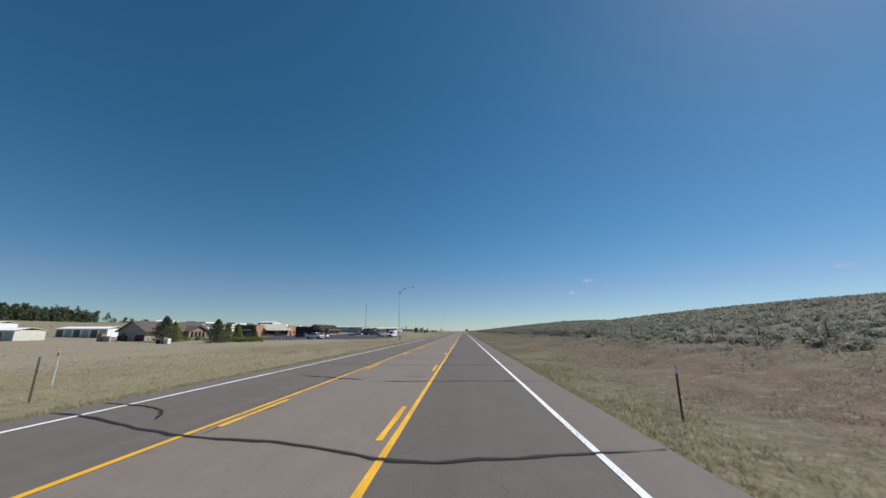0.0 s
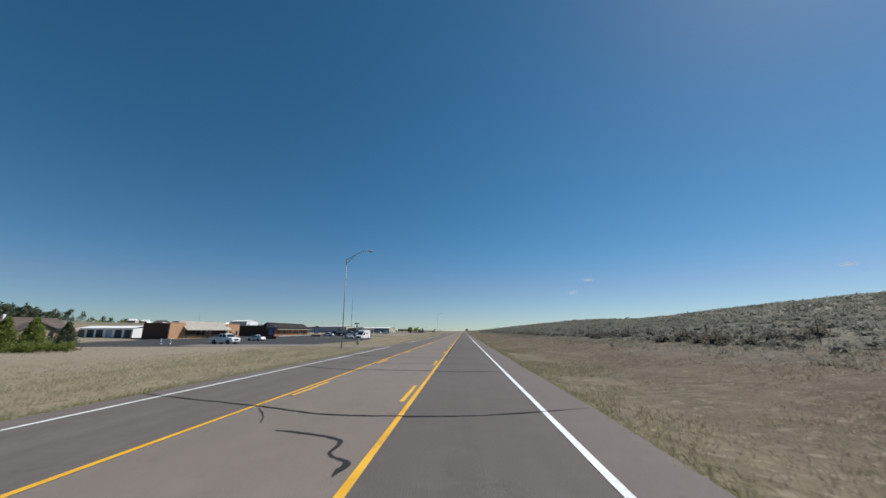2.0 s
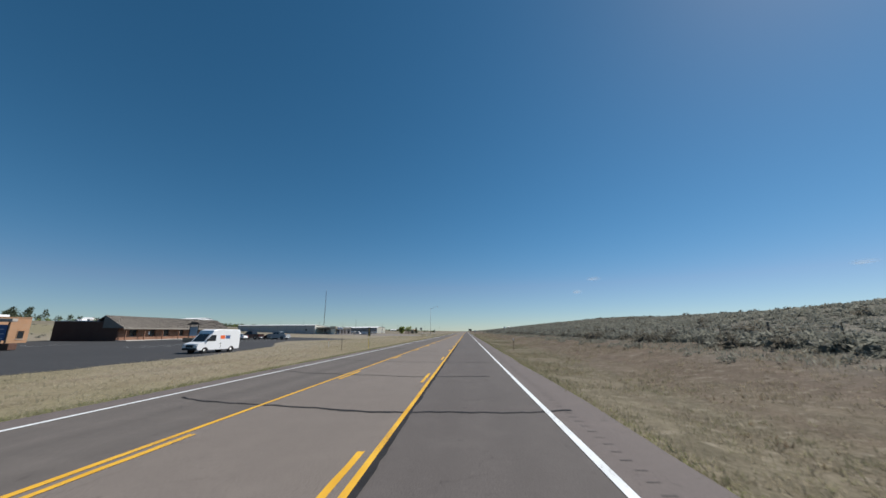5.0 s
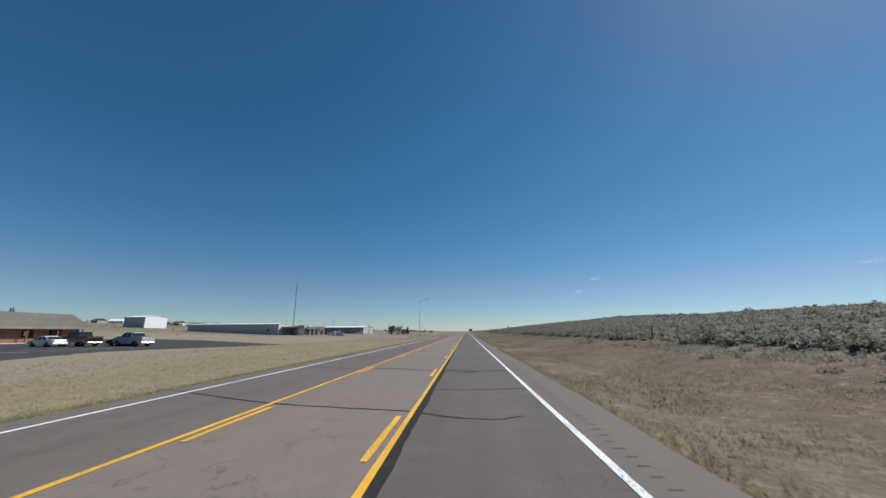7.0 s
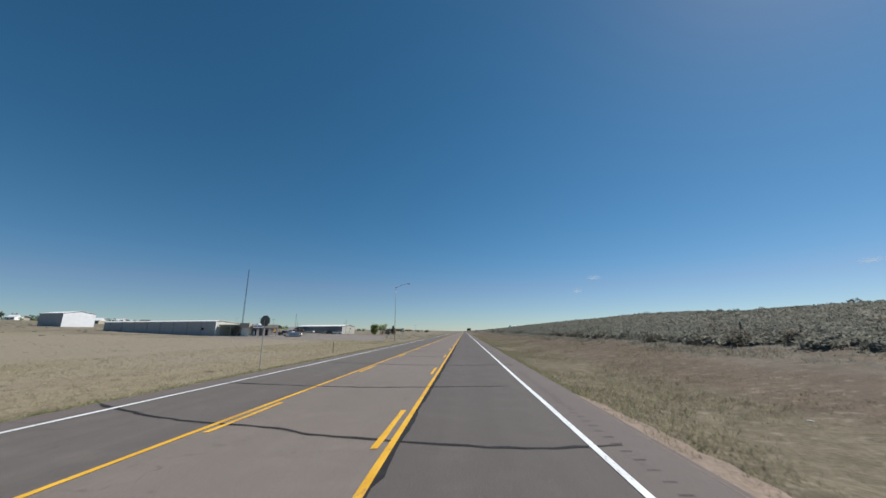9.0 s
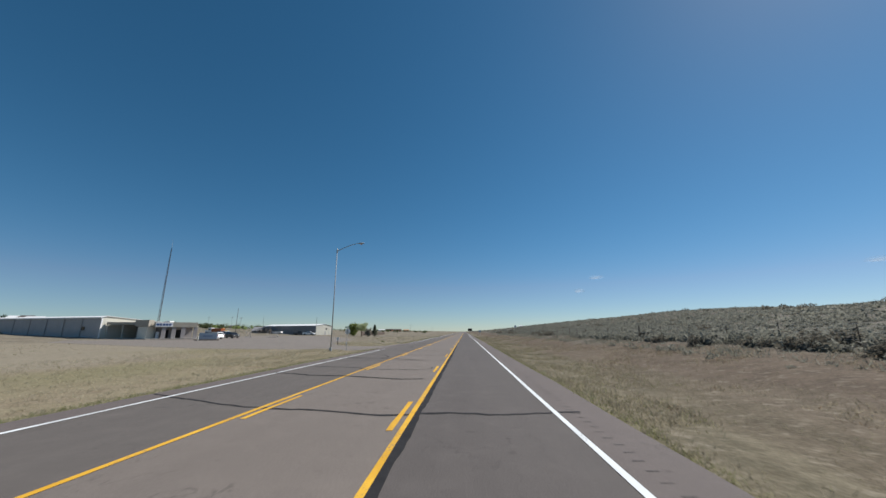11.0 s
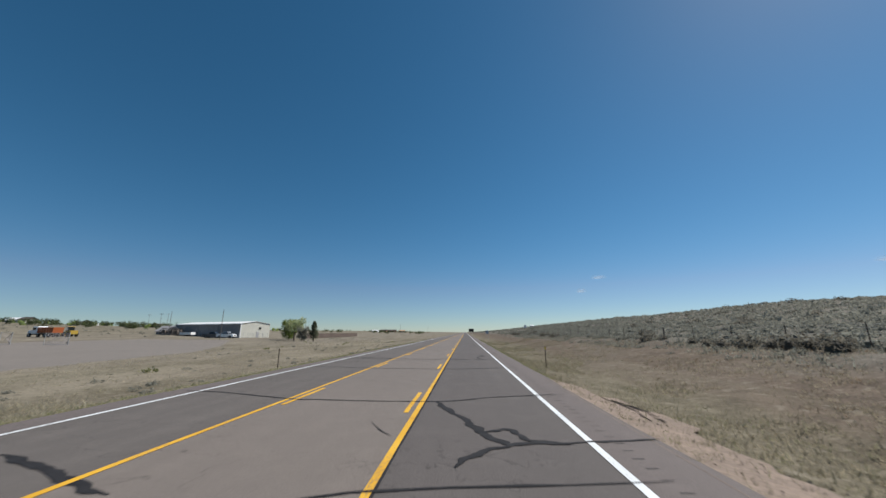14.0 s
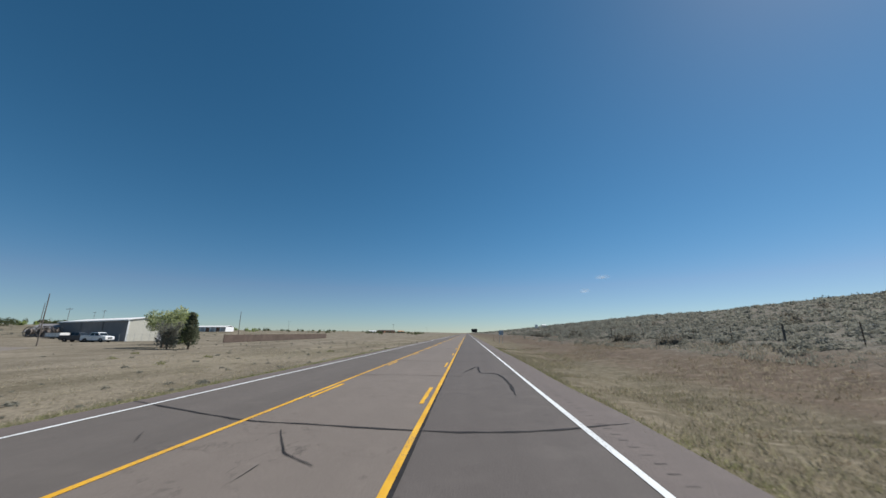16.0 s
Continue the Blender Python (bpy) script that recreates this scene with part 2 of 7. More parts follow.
MAT_GREENGRASS = leaf_material("greenish_grass_blades", (0.18, 0.172, 0.098), (0.36, 0.335, 0.215), 0.4)
MAT_FRINGE = leaf_material("green_fringe_blades", (0.17, 0.18, 0.07), (0.39, 0.38, 0.20), 0.4)
MAT_WEED = leaf_material("brown_weed_stalks", (0.14, 0.105, 0.07), (0.28, 0.215, 0.15), 0.5)
MAT_SAGE = leaf_material("sagebrush_leaves", (0.175, 0.175, 0.142), (0.305, 0.30, 0.252), 0.35)
MAT_SCRUB = leaf_material("dark_scrub_leaves", (0.10, 0.091, 0.072), (0.205, 0.186, 0.148), 0.5)
MAT_PINE = leaf_material("pine_needles", (0.085, 0.10, 0.062), (0.20, 0.215, 0.14))
MAT_JUNIPER = leaf_material("juniper_green", (0.125, 0.165, 0.042), (0.30, 0.35, 0.10))
# aerial haze over the distant wood is mixed into this leaf colour
MAT_HAZEWOOD = leaf_material("ridge_wood_hazed_needles", (0.08, 0.10, 0.065), (0.165, 0.185, 0.115))
MAT_FARTREE = leaf_material("far_tree_leaves", (0.06, 0.075, 0.035), (0.15, 0.165, 0.08))
MAT_ELM = leaf_material("spring_leaves", (0.22, 0.28, 0.09), (0.42, 0.49, 0.19))
MAT_PALELEAF = leaf_material("pale_spring_leaves", (0.33, 0.37, 0.19), (0.54, 0.58, 0.34))
MAT_BARK = material("grey_bark", (0.13, 0.10, 0.075), 0.95, vary=0.4, small=20, bump=0.6)
MAT_BRICK_TAN = masonry("orange_tan_brick", (0.50, 0.28, 0.15), (0.40, 0.21, 0.11), (0.42, 0.35, 0.28))
MAT_BRICK_DARK = masonry("dark_brown_brick", (0.115, 0.06, 0.045), (0.085, 0.045, 0.035), (0.12, 0.09, 0.075))
MAT_BRICK_RED = masonry("red_brown_brick", (0.25, 0.125, 0.082), (0.19, 0.095, 0.062), (0.24, 0.19, 0.15))
MAT_STONE = masonry("buff_stone", (0.36, 0.27, 0.19), (0.26, 0.19, 0.13), (0.3, 0.25, 0.2), 0.4, 0.18)
MAT_CANOPY = material("tan_seamed_metal", (0.34, 0.31, 0.275), 0.6, 0.1, 0.12)
MAT_SHINGLE = material("brown_shingle", (0.105, 0.085, 0.075), 0.9, vary=0.3, small=8)
MAT_TILE = material("grey_brown_roof_tile", (0.21, 0.186, 0.16), 0.85, vary=0.2, small=8)
MAT_ROOF_WHITE = material("white_roof_sheet", (0.75, 0.75, 0.74), 0.6, vary=0.08)
MAT_GREYSTEEL = material("grey_wall_sheet", (0.44, 0.43, 0.43), 0.6, 0.1, 0.1, small=3)
MAT_DARKSTEEL = material("charcoal_wall_sheet", (0.26, 0.25, 0.25), 0.6, 0.1, 0.12, small=3)
MAT_WHITESTEEL = material("white_wall_sheet", (0.78, 0.79, 0.80), 0.55, 0.0, 0.06, small=3)
MAT_CREAM = material("cream_wall_sheet", (0.62, 0.60, 0.52), 0.6, 0.0, 0.08, small=3)
MAT_STUCCO = material("tan_stucco", (0.38, 0.345, 0.285), 0.95, vary=0.1)
MAT_GREYWALL = material("grey_painted_siding", (0.34, 0.31, 0.30), 0.9, vary=0.12)
MAT_CONCRETE = material("pale_concrete", (0.46, 0.44, 0.40), 0.9, vary=0.15)
MAT_DARKGLASS = material("dark_glass", (0.02, 0.025, 0.03), 0.08, vary=0.1, bump=0, spec=0.6)
MAT_FRAME = material("dark_bronze_frame", (0.05, 0.045, 0.04), 0.5, 0.4, 0.1)
# dark doors and panels; also shade painted in openings, wheel wells, behind windows
MAT_SHADE = material("dark_paint_and_shade", (0.04, 0.038, 0.036), 0.9, vary=0.2)
MAT_WHITE = material("white_paint", (0.78, 0.78, 0.77), 0.6, vary=0.06)
MAT_GALV = material("galvanised_steel", (0.36, 0.37, 0.37), 0.65, 0.15, 0.12, small=5, bump=0.04)
MAT_RUST = material("rusty_steel_post", (0.09, 0.065, 0.05), 0.85, 0.2, 0.35)
MAT_WOOD = material("weathered_wood", (0.14, 0.12, 0.105), 0.95, vary=0.35, small=10, bump=0.5)
MAT_FENCEWOOD = material("brown_fence_boards", (0.10, 0.075, 0.062), 0.95, vary=0.3, small=6)
MAT_GREENSIGN = material("green_sign_sheet", (0.02, 0.14, 0.075), 0.5, vary=0.1)
MAT_SIGNBACK = material("bare_sign_back", (0.72, 0.73, 0.74), 0.6, 0.0, 0.1)
MAT_DARKBACK = material("dark_sign_back", (0.17, 0.165, 0.155), 0.7, 0.1, 0.15)
MAT_BLUESIGN = material("blue_sign_face", (0.06, 0.11, 0.25), 0.5, vary=0.15)
MAT_PALESIGN = material("pale_blue_sign_face", (0.42, 0.47, 0.53), 0.5, vary=0.15)
MAT_YELLOWPOST = material("yellow_post_paint", (0.70, 0.48, 0.03), 0.6, vary=0.1)
MAT_ORANGE = material("orange_marker_plastic", (0.70, 0.12, 0.03), 0.6, vary=0.1)
MAT_PEDESTAL = material("pale_green_box_paint", (0.42, 0.48, 0.40), 0.6, vary=0.12)
MAT_RUBBER = material("black_rubber", (0.02, 0.02, 0.02), 0.9, vary=0.2)
MAT_ALLOY = material("alloy_wheel", (0.4, 0.4, 0.41), 0.4, 0.8, 0.1)
MAT_CHROME = material("bright_trim", (0.6, 0.6, 0.6), 0.25, 0.9, 0.05, bump=0)
MAT_BLACKTRIM = material("black_plastic_trim", (0.03, 0.03, 0.03), 0.6, vary=0.1)
MAT_REDLENS = material("red_lamp_lens", (0.35, 0.01, 0.01), 0.3, vary=0.05, bump=0)
MAT_CLEARLENS = material("clear_lamp_lens", (0.7, 0.7, 0.68), 0.2, vary=0.05, bump=0)
MAT_AMBER = material("lamp_amber_glass", (0.45, 0.25, 0.12), 0.3, vary=0.1, bump=0)
PAINT = {}
for pname, pcol in (("white", (0.76, 0.77, 0.78)), ("black", (0.018, 0.018, 0.02)), ("silver_grey", (0.40, 0.42, 0.43)), ("maroon", (0.038, 0.017, 0.015)), ("dark_grey", (0.06, 0.06, 0.065)),
                    ("orange", (0.36, 0.10, 0.035)), ("yellow", (0.45, 0.29, 0.04)), ("green_grey", (0.17, 0.2, 0.19))):
    PAINT[pname] = material("car_paint_" + pname, pcol, 0.3, 0.1, 0.04, bump=0.02, spec=0.5)
MAT_CLOUD = cloud_material()


# ---------------- mesh helpers ----------------
class Shape:
    """Collects faces; made into one mesh object by part() or thing_mesh()."""

    def __init__(self):
        self.v, self.f = [], []

    def add(self, verts, faces):
        o = len(self.v)
        self.v += [tuple(p) for p in verts]
        self.f += [tuple(o + i for i in f) for f in faces]
        return self

    def box(self, x0, x1, y0, y1, z0, z1, cut=0.0):
        """A box; cut bevels its upright and lying edges by chamfered corners."""
        if not cut:
            v = [(x, y, z) for z in (z0, z1) for x, y in ((x0, y0), (x1, y0), (x1, y1), (x0, y1))]
            return self.add(v, [(3, 2, 1, 0), (4, 5, 6, 7), (0, 1, 5, 4), (1, 2, 6, 5), (2, 3, 7, 6), (3, 0, 4, 7)])
        c = min(cut, (x1 - x0) / 3, (y1 - y0) / 3, (z1 - z0) / 3)
        ring = lambda k: [(x0 + c + k, y0 + k), (x1 - c - k, y0 + k), (x1 - k, y0 + c + k), (x1 - k, y1 - c - k), (x1 - c - k, y1 - k), (x0 + c + k, y1 - k), (x0 + k, y1 - c - k), (x0 + k, y0 + c + k)]
        levels = [(z0, c * 0.7), (z0 + c, 0.0), (z1 - c, 0.0), (z1, c * 0.7)]
        v = [(x, y, z) for z, k in levels for x, y in ring(k)]
        f = [tuple(range(7, -1, -1)), tuple(range(24, 32))]
        f += [(8 * l + i, 8 * l + (i + 1) % 8, 8 * l + 8 + (i + 1) % 8, 8 * l + 8 + i) for l in range(3) for i in range(8)]
        return self.add(v, f)

    def tube(self, a, b, r0, r1=None, n=10, caps=True):
        a, b = Vector(a), Vector(b)
        r1 = r0 if r1 is None else r1
        q = (b - a).to_track_quat("Z", "Y")
        v = [p + q @ Vector((r * math.cos(i * math.tau / n), r * math.sin(i * math.tau / n), 0)) for p, r in ((a, r0), (b, r1)) for i in range(n)]
        f = [(i, (i + 1) % n, n + (i + 1) % n, n + i) for i in range(n)]
        if caps:
            f += [tuple(range(n - 1, -1, -1)), tuple(range(n, 2 * n))]
        return self.add(v, f)

    def pipe(self, pts, r0, r1=None, n=8):
        r1 = r0 if r1 is None else r1
        k = len(pts) - 1
        for i in range(k):
            self.tube(pts[i], pts[i + 1], r0 + (r1 - r0) * i / k, r0 + (r1 - r0) * (i + 1) / k, n)
        return self

    def prism(self, outline, y0, y1, axis="y"):
        """An outline in x, z (or y, z with axis x), drawn out along the axis."""
        n = len(outline)
        if axis == "y":
            v = [(p, y, q) for y in (y0, y1) for p, q in outline]
        elif axis == "x":
            v = [(y, p, q) for y in (y0, y1) for p, q in outline]
        else:
            v = [(p, q, y) for y in (y0, y1) for p, q in outline]
        f = [(i, (i + 1) % n, n + (i + 1) % n, n + i) for i in range(n)]
        return self.add(v, f + [tuple(range(n - 1, -1, -1)), tuple(range(n, 2 * n))])

    def mesh(self, name, mat, smooth=False):
        me = bpy.data.meshes.new(name)
        me.from_pydata(self.v, [], self.f)
        bm = bmesh.new()
        bm.from_mesh(me)
        bmesh.ops.recalc_face_normals(bm, faces=bm.faces)
        bm.to_mesh(me)
        bm.free()
        me.materials.append(mat)
        if smooth:
            me.polygons.foreach_set("use_smooth", [True] * len(me.polygons))
        return me


def part(name, shape, mat, parent, label="", smooth=False):
    ob = new(name, shape.mesh(name, mat, smooth))
    ob.parent = parent
    return tagged(ob, label)


def turned(shape, cx, cy, deg):
    """The same shape, turned about an upright line."""
    c, d = math.cos(radians(deg)), math.sin(radians(deg))
    shape.v = [(cx + (x - cx) * c - (y - cy) * d, cy + (x - cx) * d + (y - cy) * c, z) for x, y, z in shape.v]
    return shape


def thing(name, x, y, z, rz, label, category, group=""):
    ob = new(name)
    ob.empty_display_size = 0.2
    ob.matrix_basis = pose(x, y, z + float(lift(x, y)), 0, 0, rz)
    return tagged(ob, label, category, group)


def thing_mesh(name, shape, mat, m, label, category, group="", kind="", smooth=False):
    ob = new(name, shape.mesh(name, mat, smooth))
    ob.matrix_basis = m
    return tagged(ob, label, category, group, kind)


def stuff_mesh(name, verts, tris, mat, label, category):
    """One mesh from numpy arrays, for what nobody could count."""
    me = bpy.data.meshes.new(name)
    me.vertices.add(len(verts))
    me.vertices.foreach_set("co", np.ascontiguousarray(verts, dtype=np.float32).ravel())
    me.loops.add(tris.size)
    me.loops.foreach_set("vertex_index", np.ascontiguousarray(tris, dtype=np.int32).ravel())
    me.polygons.add(len(tris))
    me.polygons.foreach_set("loop_start", np.arange(0, tris.size, 3, dtype=np.int32))
    me.update(calc_edges=True)
    me.materials.append(mat)
    return tagged(new(name, me), label, category, kind="stuff")


# ---------------- the lie of the land ----------------
def smooth01(a, b, v):
    k = np.clip((v - a) / (b - a), 0, 1)
    return k * k * (3 - 2 * k)


def lift(x, y):
    """How far the field left of the road rises above its level, or dips below it by the first houses."""
    x, y = np.asarray(x, float), np.asarray(y, float)
    up = np.interp(-x, [14, 60, 88, 200, 400, 800], [0, 0.4, 0.6, 1.6, 3.5, 6.0])
    return up * np.where(x > -200, np.interp(y, [95, 190], [-0.5, 1.0]), 1.0 + np.interp(-x, [200, 320], [1, 0]) * (np.interp(y, [95, 190], [-0.5, 1.0]) - 1.0))


def land(x, y):
    """Height of the ground, in metres over the road."""
    return bare_land(x, y) + lift(x, y)


def bare_land(x, y):
    x, y = np.asarray(x, float), np.asarray(y, float)
    right = np.interp(x, [4.9, 6.5, 9, 13, 18, 22, 40, 60, 90, 120, 150, 220, 500, 2500], [-0.06, -0.28, -0.5, -0.2, 0.6, 1.2, 3.0, 5.3, 8.8, 11.6, 13.2, 14, 12, 6])
    hill = np.where(x > 22, 1.2 + (right - 1.2) * (1 - 0.5 * smooth01(520, 1500, y)) * np.interp(y, [0, 160, 260, 380, 450, 560], [1.05, 1.02, 0.8, 0.8, 1.08, 1.05]) * (1 + 0.06 * np.sin(y / 47) + 0.05 * np.sin(y / 23 + 1)), right)
    left = np.interp(-x, [9.0, 10.5, 12.0, 25, 88, 2500], [-0.06, -0.28, -0.47, -0.475, -0.475, -0.465])
    rise = np.interp(-x, [88, 120, 200, 300, 450, 700, 1200, 2500], [0, 0.7, 3.0, 5.6, 9.5, 13, 14, 16])
    near = np.interp(-x, [88, 130, 200, 300], [0.3, 0.5, 0.8, 1.0])
    rise = rise * (near + (1 - near) * smooth01(180, 320, y)) * (1 - 0.6 * smooth01(480, 900, y))
    z = np.where(x > 0, hill, left + rise)
    return z


def land_at(x, y):
    """Height before the field's rise, which thing() adds."""
    return float(bare_land(x, y))


# ---------------- ground and road ----------------
ROAD_L, ROAD_R = -9.1, 5.0
START, END = -60.0, 4200.0


def build_ground():
    xs = np.concatenate([-np.sort(np.concatenate([np.geomspace(30, 2500, 46), [36, 44, 52, 60, 67, 74, 81, 88, 200]]))[::-1], np.arange(-29, -9, 1.0), [-9.0, -8.9], [4.8, 4.9], np.arange(5.4, 30, 0.8), np.geomspace(30.5, 2500, 52)])
    ys = np.concatenate([np.arange(-60, 520, 2.5), np.geomspace(522, 4200, 60)])
    gx, gy = np.meshgrid(xs, ys, indexing="ij")
    gz = land(gx, gy)
    rough = np.random.RandomState(3)
    bumps = np.zeros_like(gz)
    for k in range(14):
        w, a, p = rough.uniform(0.15, 1.6), rough.uniform(0, math.tau), rough.uniform(0, math.tau)
        bumps += np.sin((gx * math.cos(a) + gy * math.sin(a)) * w + p) / 14
    off = ((gx > 6) | (gx < -86)) * 1.0
    gz = gz + bumps * off * 0.35
    gz = np.where((gx > -9) & (gx < 4.9), -0.15, gz)
    nx, ny = gx.shape
    verts = np.stack([gx, gy, gz], -1).reshape(-1, 3)
    i = np.arange(nx * ny).reshape(nx, ny)
    a, b, c, d = i[:-1, :-1].ravel(), i[1:, :-1].ravel(), i[1:, 1:].ravel(), i[:-1, 1:].ravel()
    ob = stuff_mesh("ground", verts, np.concatenate([np.stack([a, b, c], 1), np.stack([a, c, d], 1)]), MAT_GROUND, "dry straw-coloured prairie rising to a sage hill", "ground")
    ob["kind"] = "structure"
    ob.data.polygons.foreach_set("use_smooth", [True] * len(ob.data.polygons))
    return ob


def strip(x0, x1, y0, y1, z, shape=None, wob=0.0, step=6.0):
    """A flat strip along the road, with an uneven edge where wob is given."""
    s = shape or Shape()
    n = max(1, int((y1 - y0) / step))
    ys = [y0 + (y1 - y0) * k / n for k in range(n + 1)]
    r = random.Random(int(x0 * 100 + y0))
    v = []
    for y in ys:
        v += [(x0 + r.uniform(-wob, wob), y, z), (x1 + r.uniform(-wob, wob), y, z)]
    return s.add(v, [(2 * k, 2 * k + 1, 2 * k + 3, 2 * k + 2) for k in range(n)])


build_ground()
road = tagged(new("road"), "three-lane asphalt highway with sealed cracks", "road", kind="structure")
bed = Shape()
bed.box(ROAD_L + 0.02, ROAD_R - 0.02, START, END, -0.5, -0.006)
part("road_base", bed, MAT_SHOULDER, road)
part("right_lane", strip(0.0, 3.72, START, END, 0.0, step=400), MAT_RIGHT, road, "darker resurfaced asphalt lane")
part("turn_lane", strip(-4.22, 0.0, START, END, 0.0, step=400), MAT_CENTRE, road, "pale pinkish asphalt turning lane")
part("left_lane", strip(-8.2, -4.22, START, END, 0.0, step=400), MAT_LEFT, road, "grey asphalt lane with worn streaks")
for name, x0, x1 in (("right_shoulder", 3.72, 5.0), ("left_shoulder", -9.1, -8.2)):
    s = strip(x0, x1, START, 480, 0.0, wob=0.0)
    r = random.Random(5)
    for k, p in enumerate(s.v):
        if abs(p[0] - ROAD_R) < 0.01 or abs(p[0] - ROAD_L) < 0.01:
            s.v[k] = (p[0] + r.uniform(-0.1, 0.1), p[1], p[2])
    strip(x0, x1, 480, END, 0.0, s, step=400)
    part(name, s, MAT_SHOULDER, road, "reddish-grey paved shoulder with a ragged edge")

# tar-filled joint beside the solid yellow line
joint = Shape()
ys = np.arange(30, 420, 0.35)
v = []
for y in ys:
    k = noise.noise(Vector((0.3, y * 0.025, 7))) + 0.3
    w = max(0.0, 0.13 + 0.3 * k) * (1 if k > 0 else 0.2) + 0.07 * noise.noise(Vector((1.7, y * 0.6, 3))) + 0.05 * noise.noise(Vector((2.7, y * 2.3, 3)))
    w = min(0.24, w * 0.75) * (1 if y < 292 else 0.4)
    v += [(0.03, y, 0.005), (0.05 + max(0.0, w), y, 0.005)]
joint.add(v, [(2 * k, 2 * k + 1, 2 * k + 3, 2 * k + 2) for k in range(len(ys) - 1)])
part("joint_seal", joint, MAT_TAR, road, "black tar beside the yellow line")


def crack(y0, x0, x1, seed, width=0.07, bow=0.03, slant=0.0):
    """A tar-sealed crack that wanders across the road."""
    r = random.Random(seed)
    s = Shape()
    n = int((x1 - x0) / 0.13)
    pts = []
    for k in range(n + 1):
        x = x0 + (x1 - x0) * k / n
        y = y0 + bow * x * x + slant * x + 0.28 * noise.noise(Vector((x * 0.55, seed * 3.7, 0))) + 0.09 * noise.noise(Vector((x * 2.2, seed * 1.3, 4))) + 0.03 * noise.noise(Vector((x * 6.0, seed * 2.3, 4)))
        w = width * (0.65 + 0.7 * abs(noise.noise(Vector((x * 0.9, seed, 9))))) * (1.2 if x > -4.3 else 1.0)
        pts.append((x, y, w))
    v = []
    for x, y, w in pts:
        a, b = (0.45 * width * noise.noise(Vector((x * 5.5, seed, i))) for i in (21, 24))
        v += [(x, y - w + a, 0.007), (x, y + w + b, 0.007)]
    s.add(v, [(2 * k, 2 * k + 2, 2 * k + 3, 2 * k + 1) for k in range(n)])
    return s


# evenly spaced cracks where the slabs below have moved
for k, y in enumerate((-8.0, -1.2, 111.3, 118.2, 125.4, 132.9, 139.8, 216.4, 223.6, 231.0, 238.6, 246.1, 371, 381, 392, 404, 418, 433)):
    r = random.Random(k * 7 + 1)
    part("sealed_crack", crack(y, -9.0 if k % 3 else -7.4, 4.3 if k % 2 else 2.6, k + 2, r.uniform(0.045, 0.08)), MAT_TAR, road)


def tar_path(width, *pts):
    """A sealed crack along a smooth curve through a few turning points, tapering at both ends."""
    q = [Vector(p) for p in pts]
    q = [q[0] * 2 - q[1]] + q + [q[-1] * 2 - q[-2]]
    line = []
    for k in range(1, len(q) - 2):
        for j in range(9):
            f = j / 9
            line.append(0.5 * (2 * q[k] + (q[k + 1] - q[k - 1]) * f + (2 * q[k - 1] - 5 * q[k] + 4 * q[k + 1] - q[k + 2]) * f * f + (3 * q[k] - q[k - 1] - 3 * q[k + 1] + q[k + 2]) * f ** 3))
    line.append(q[-2])
    z = 0.0078 + 0.001 * (int(pts[0][0] * 10 + pts[0][1] * 10) % 7)
    s, n, v = Shape(), len(line), []
    for k, p in enumerate(line):
        d = (line[min(n - 1, k + 1)] - line[max(0, k - 1)]).normalized()
        w = width * (0.85 + 0.7 * noise.noise(Vector((p.x * 1.7, p.y * 1.7, 3)))) * min(1, 0.25 + k / 5, 0.25 + (n - 1 - k) / 5)
        # ragged edges and a wandering line
        u, a, b = (width * g * noise.noise(Vector((p.x * h, p.y * h, i))) for g, h, i in ((0.9, 2.6, 8), (0.6, 6.5, 11), (0.6, 6.5, 14)))
        v += [(p.x - d.y * (u + w + a), p.y + d.x * (u + w + a), z), (p.x - d.y * (u - w + b), p.y + d.x * (u - w + b), z)]
    s.add(v, [(2 * k + 1, 2 * k + 3, 2 * k + 2, 2 * k) for k in range(n - 1)])
    part("sealed_crack", s, MAT_TAR, road)


# the sealed cracks along the way, in the order in which they are passed
tar_path(0.06, (-9.1, 8.98), (-7.8, 8.70), (-4.5, 7.37), (-2.0, 6.97), (0.3, 6.17), (1.6, 6.30), (4.9, 6.98))
tar_path(0.02, (-3.9, 7.40), (-4.0, 8.98), (-3.7, 10.50))
tar_path(0.05, (-9.0, 10.28), (-7.6, 9.97), (-6.5, 9.40), (-5.8, 8.44))
tar_path(0.05, (-2.6, 15.06), (0.9, 15.41), (4.9, 15.63))
tar_path(0.1, (-6.3, 16.93), (-4.6, 16.26), (-3.7, 15.90), (-3.0, 15.65))
tar_path(0.035, (-1.5, 16.88), (-1.0, 16.86), (-0.5, 16.70))
tar_path(0.03, (-0.9, 17.21), (-0.4, 16.94))
tar_path(0.05, (-8.2, 23.17), (-6.5, 22.94), (-4.3, 22.45), (-1.8, 22.40), (2.8, 22.66), (4.8, 23.58))
tar_path(0.03, (-2.9, 27.07), (-2.8, 27.18), (-2.8, 27.38), (-3.0, 27.47))
tar_path(0.07, (-4.2, 28.35), (-3.2, 28.29), (-2.3, 27.98), (-1.3, 27.61), (-0.2, 27.48))
tar_path(0.05, (-8.2, 32.96), (-6.4, 32.20), (-4.1, 31.32), (-1.6, 31.09), (1.0, 31.07), (3.3, 31.62), (4.6, 32.23))
tar_path(0.03, (-1.1, 36.90), (2.2, 36.55))
tar_path(0.09, (-6.4, 38.23), (-4.9, 37.74), (-3.8, 37.41), (-2.2, 36.87))
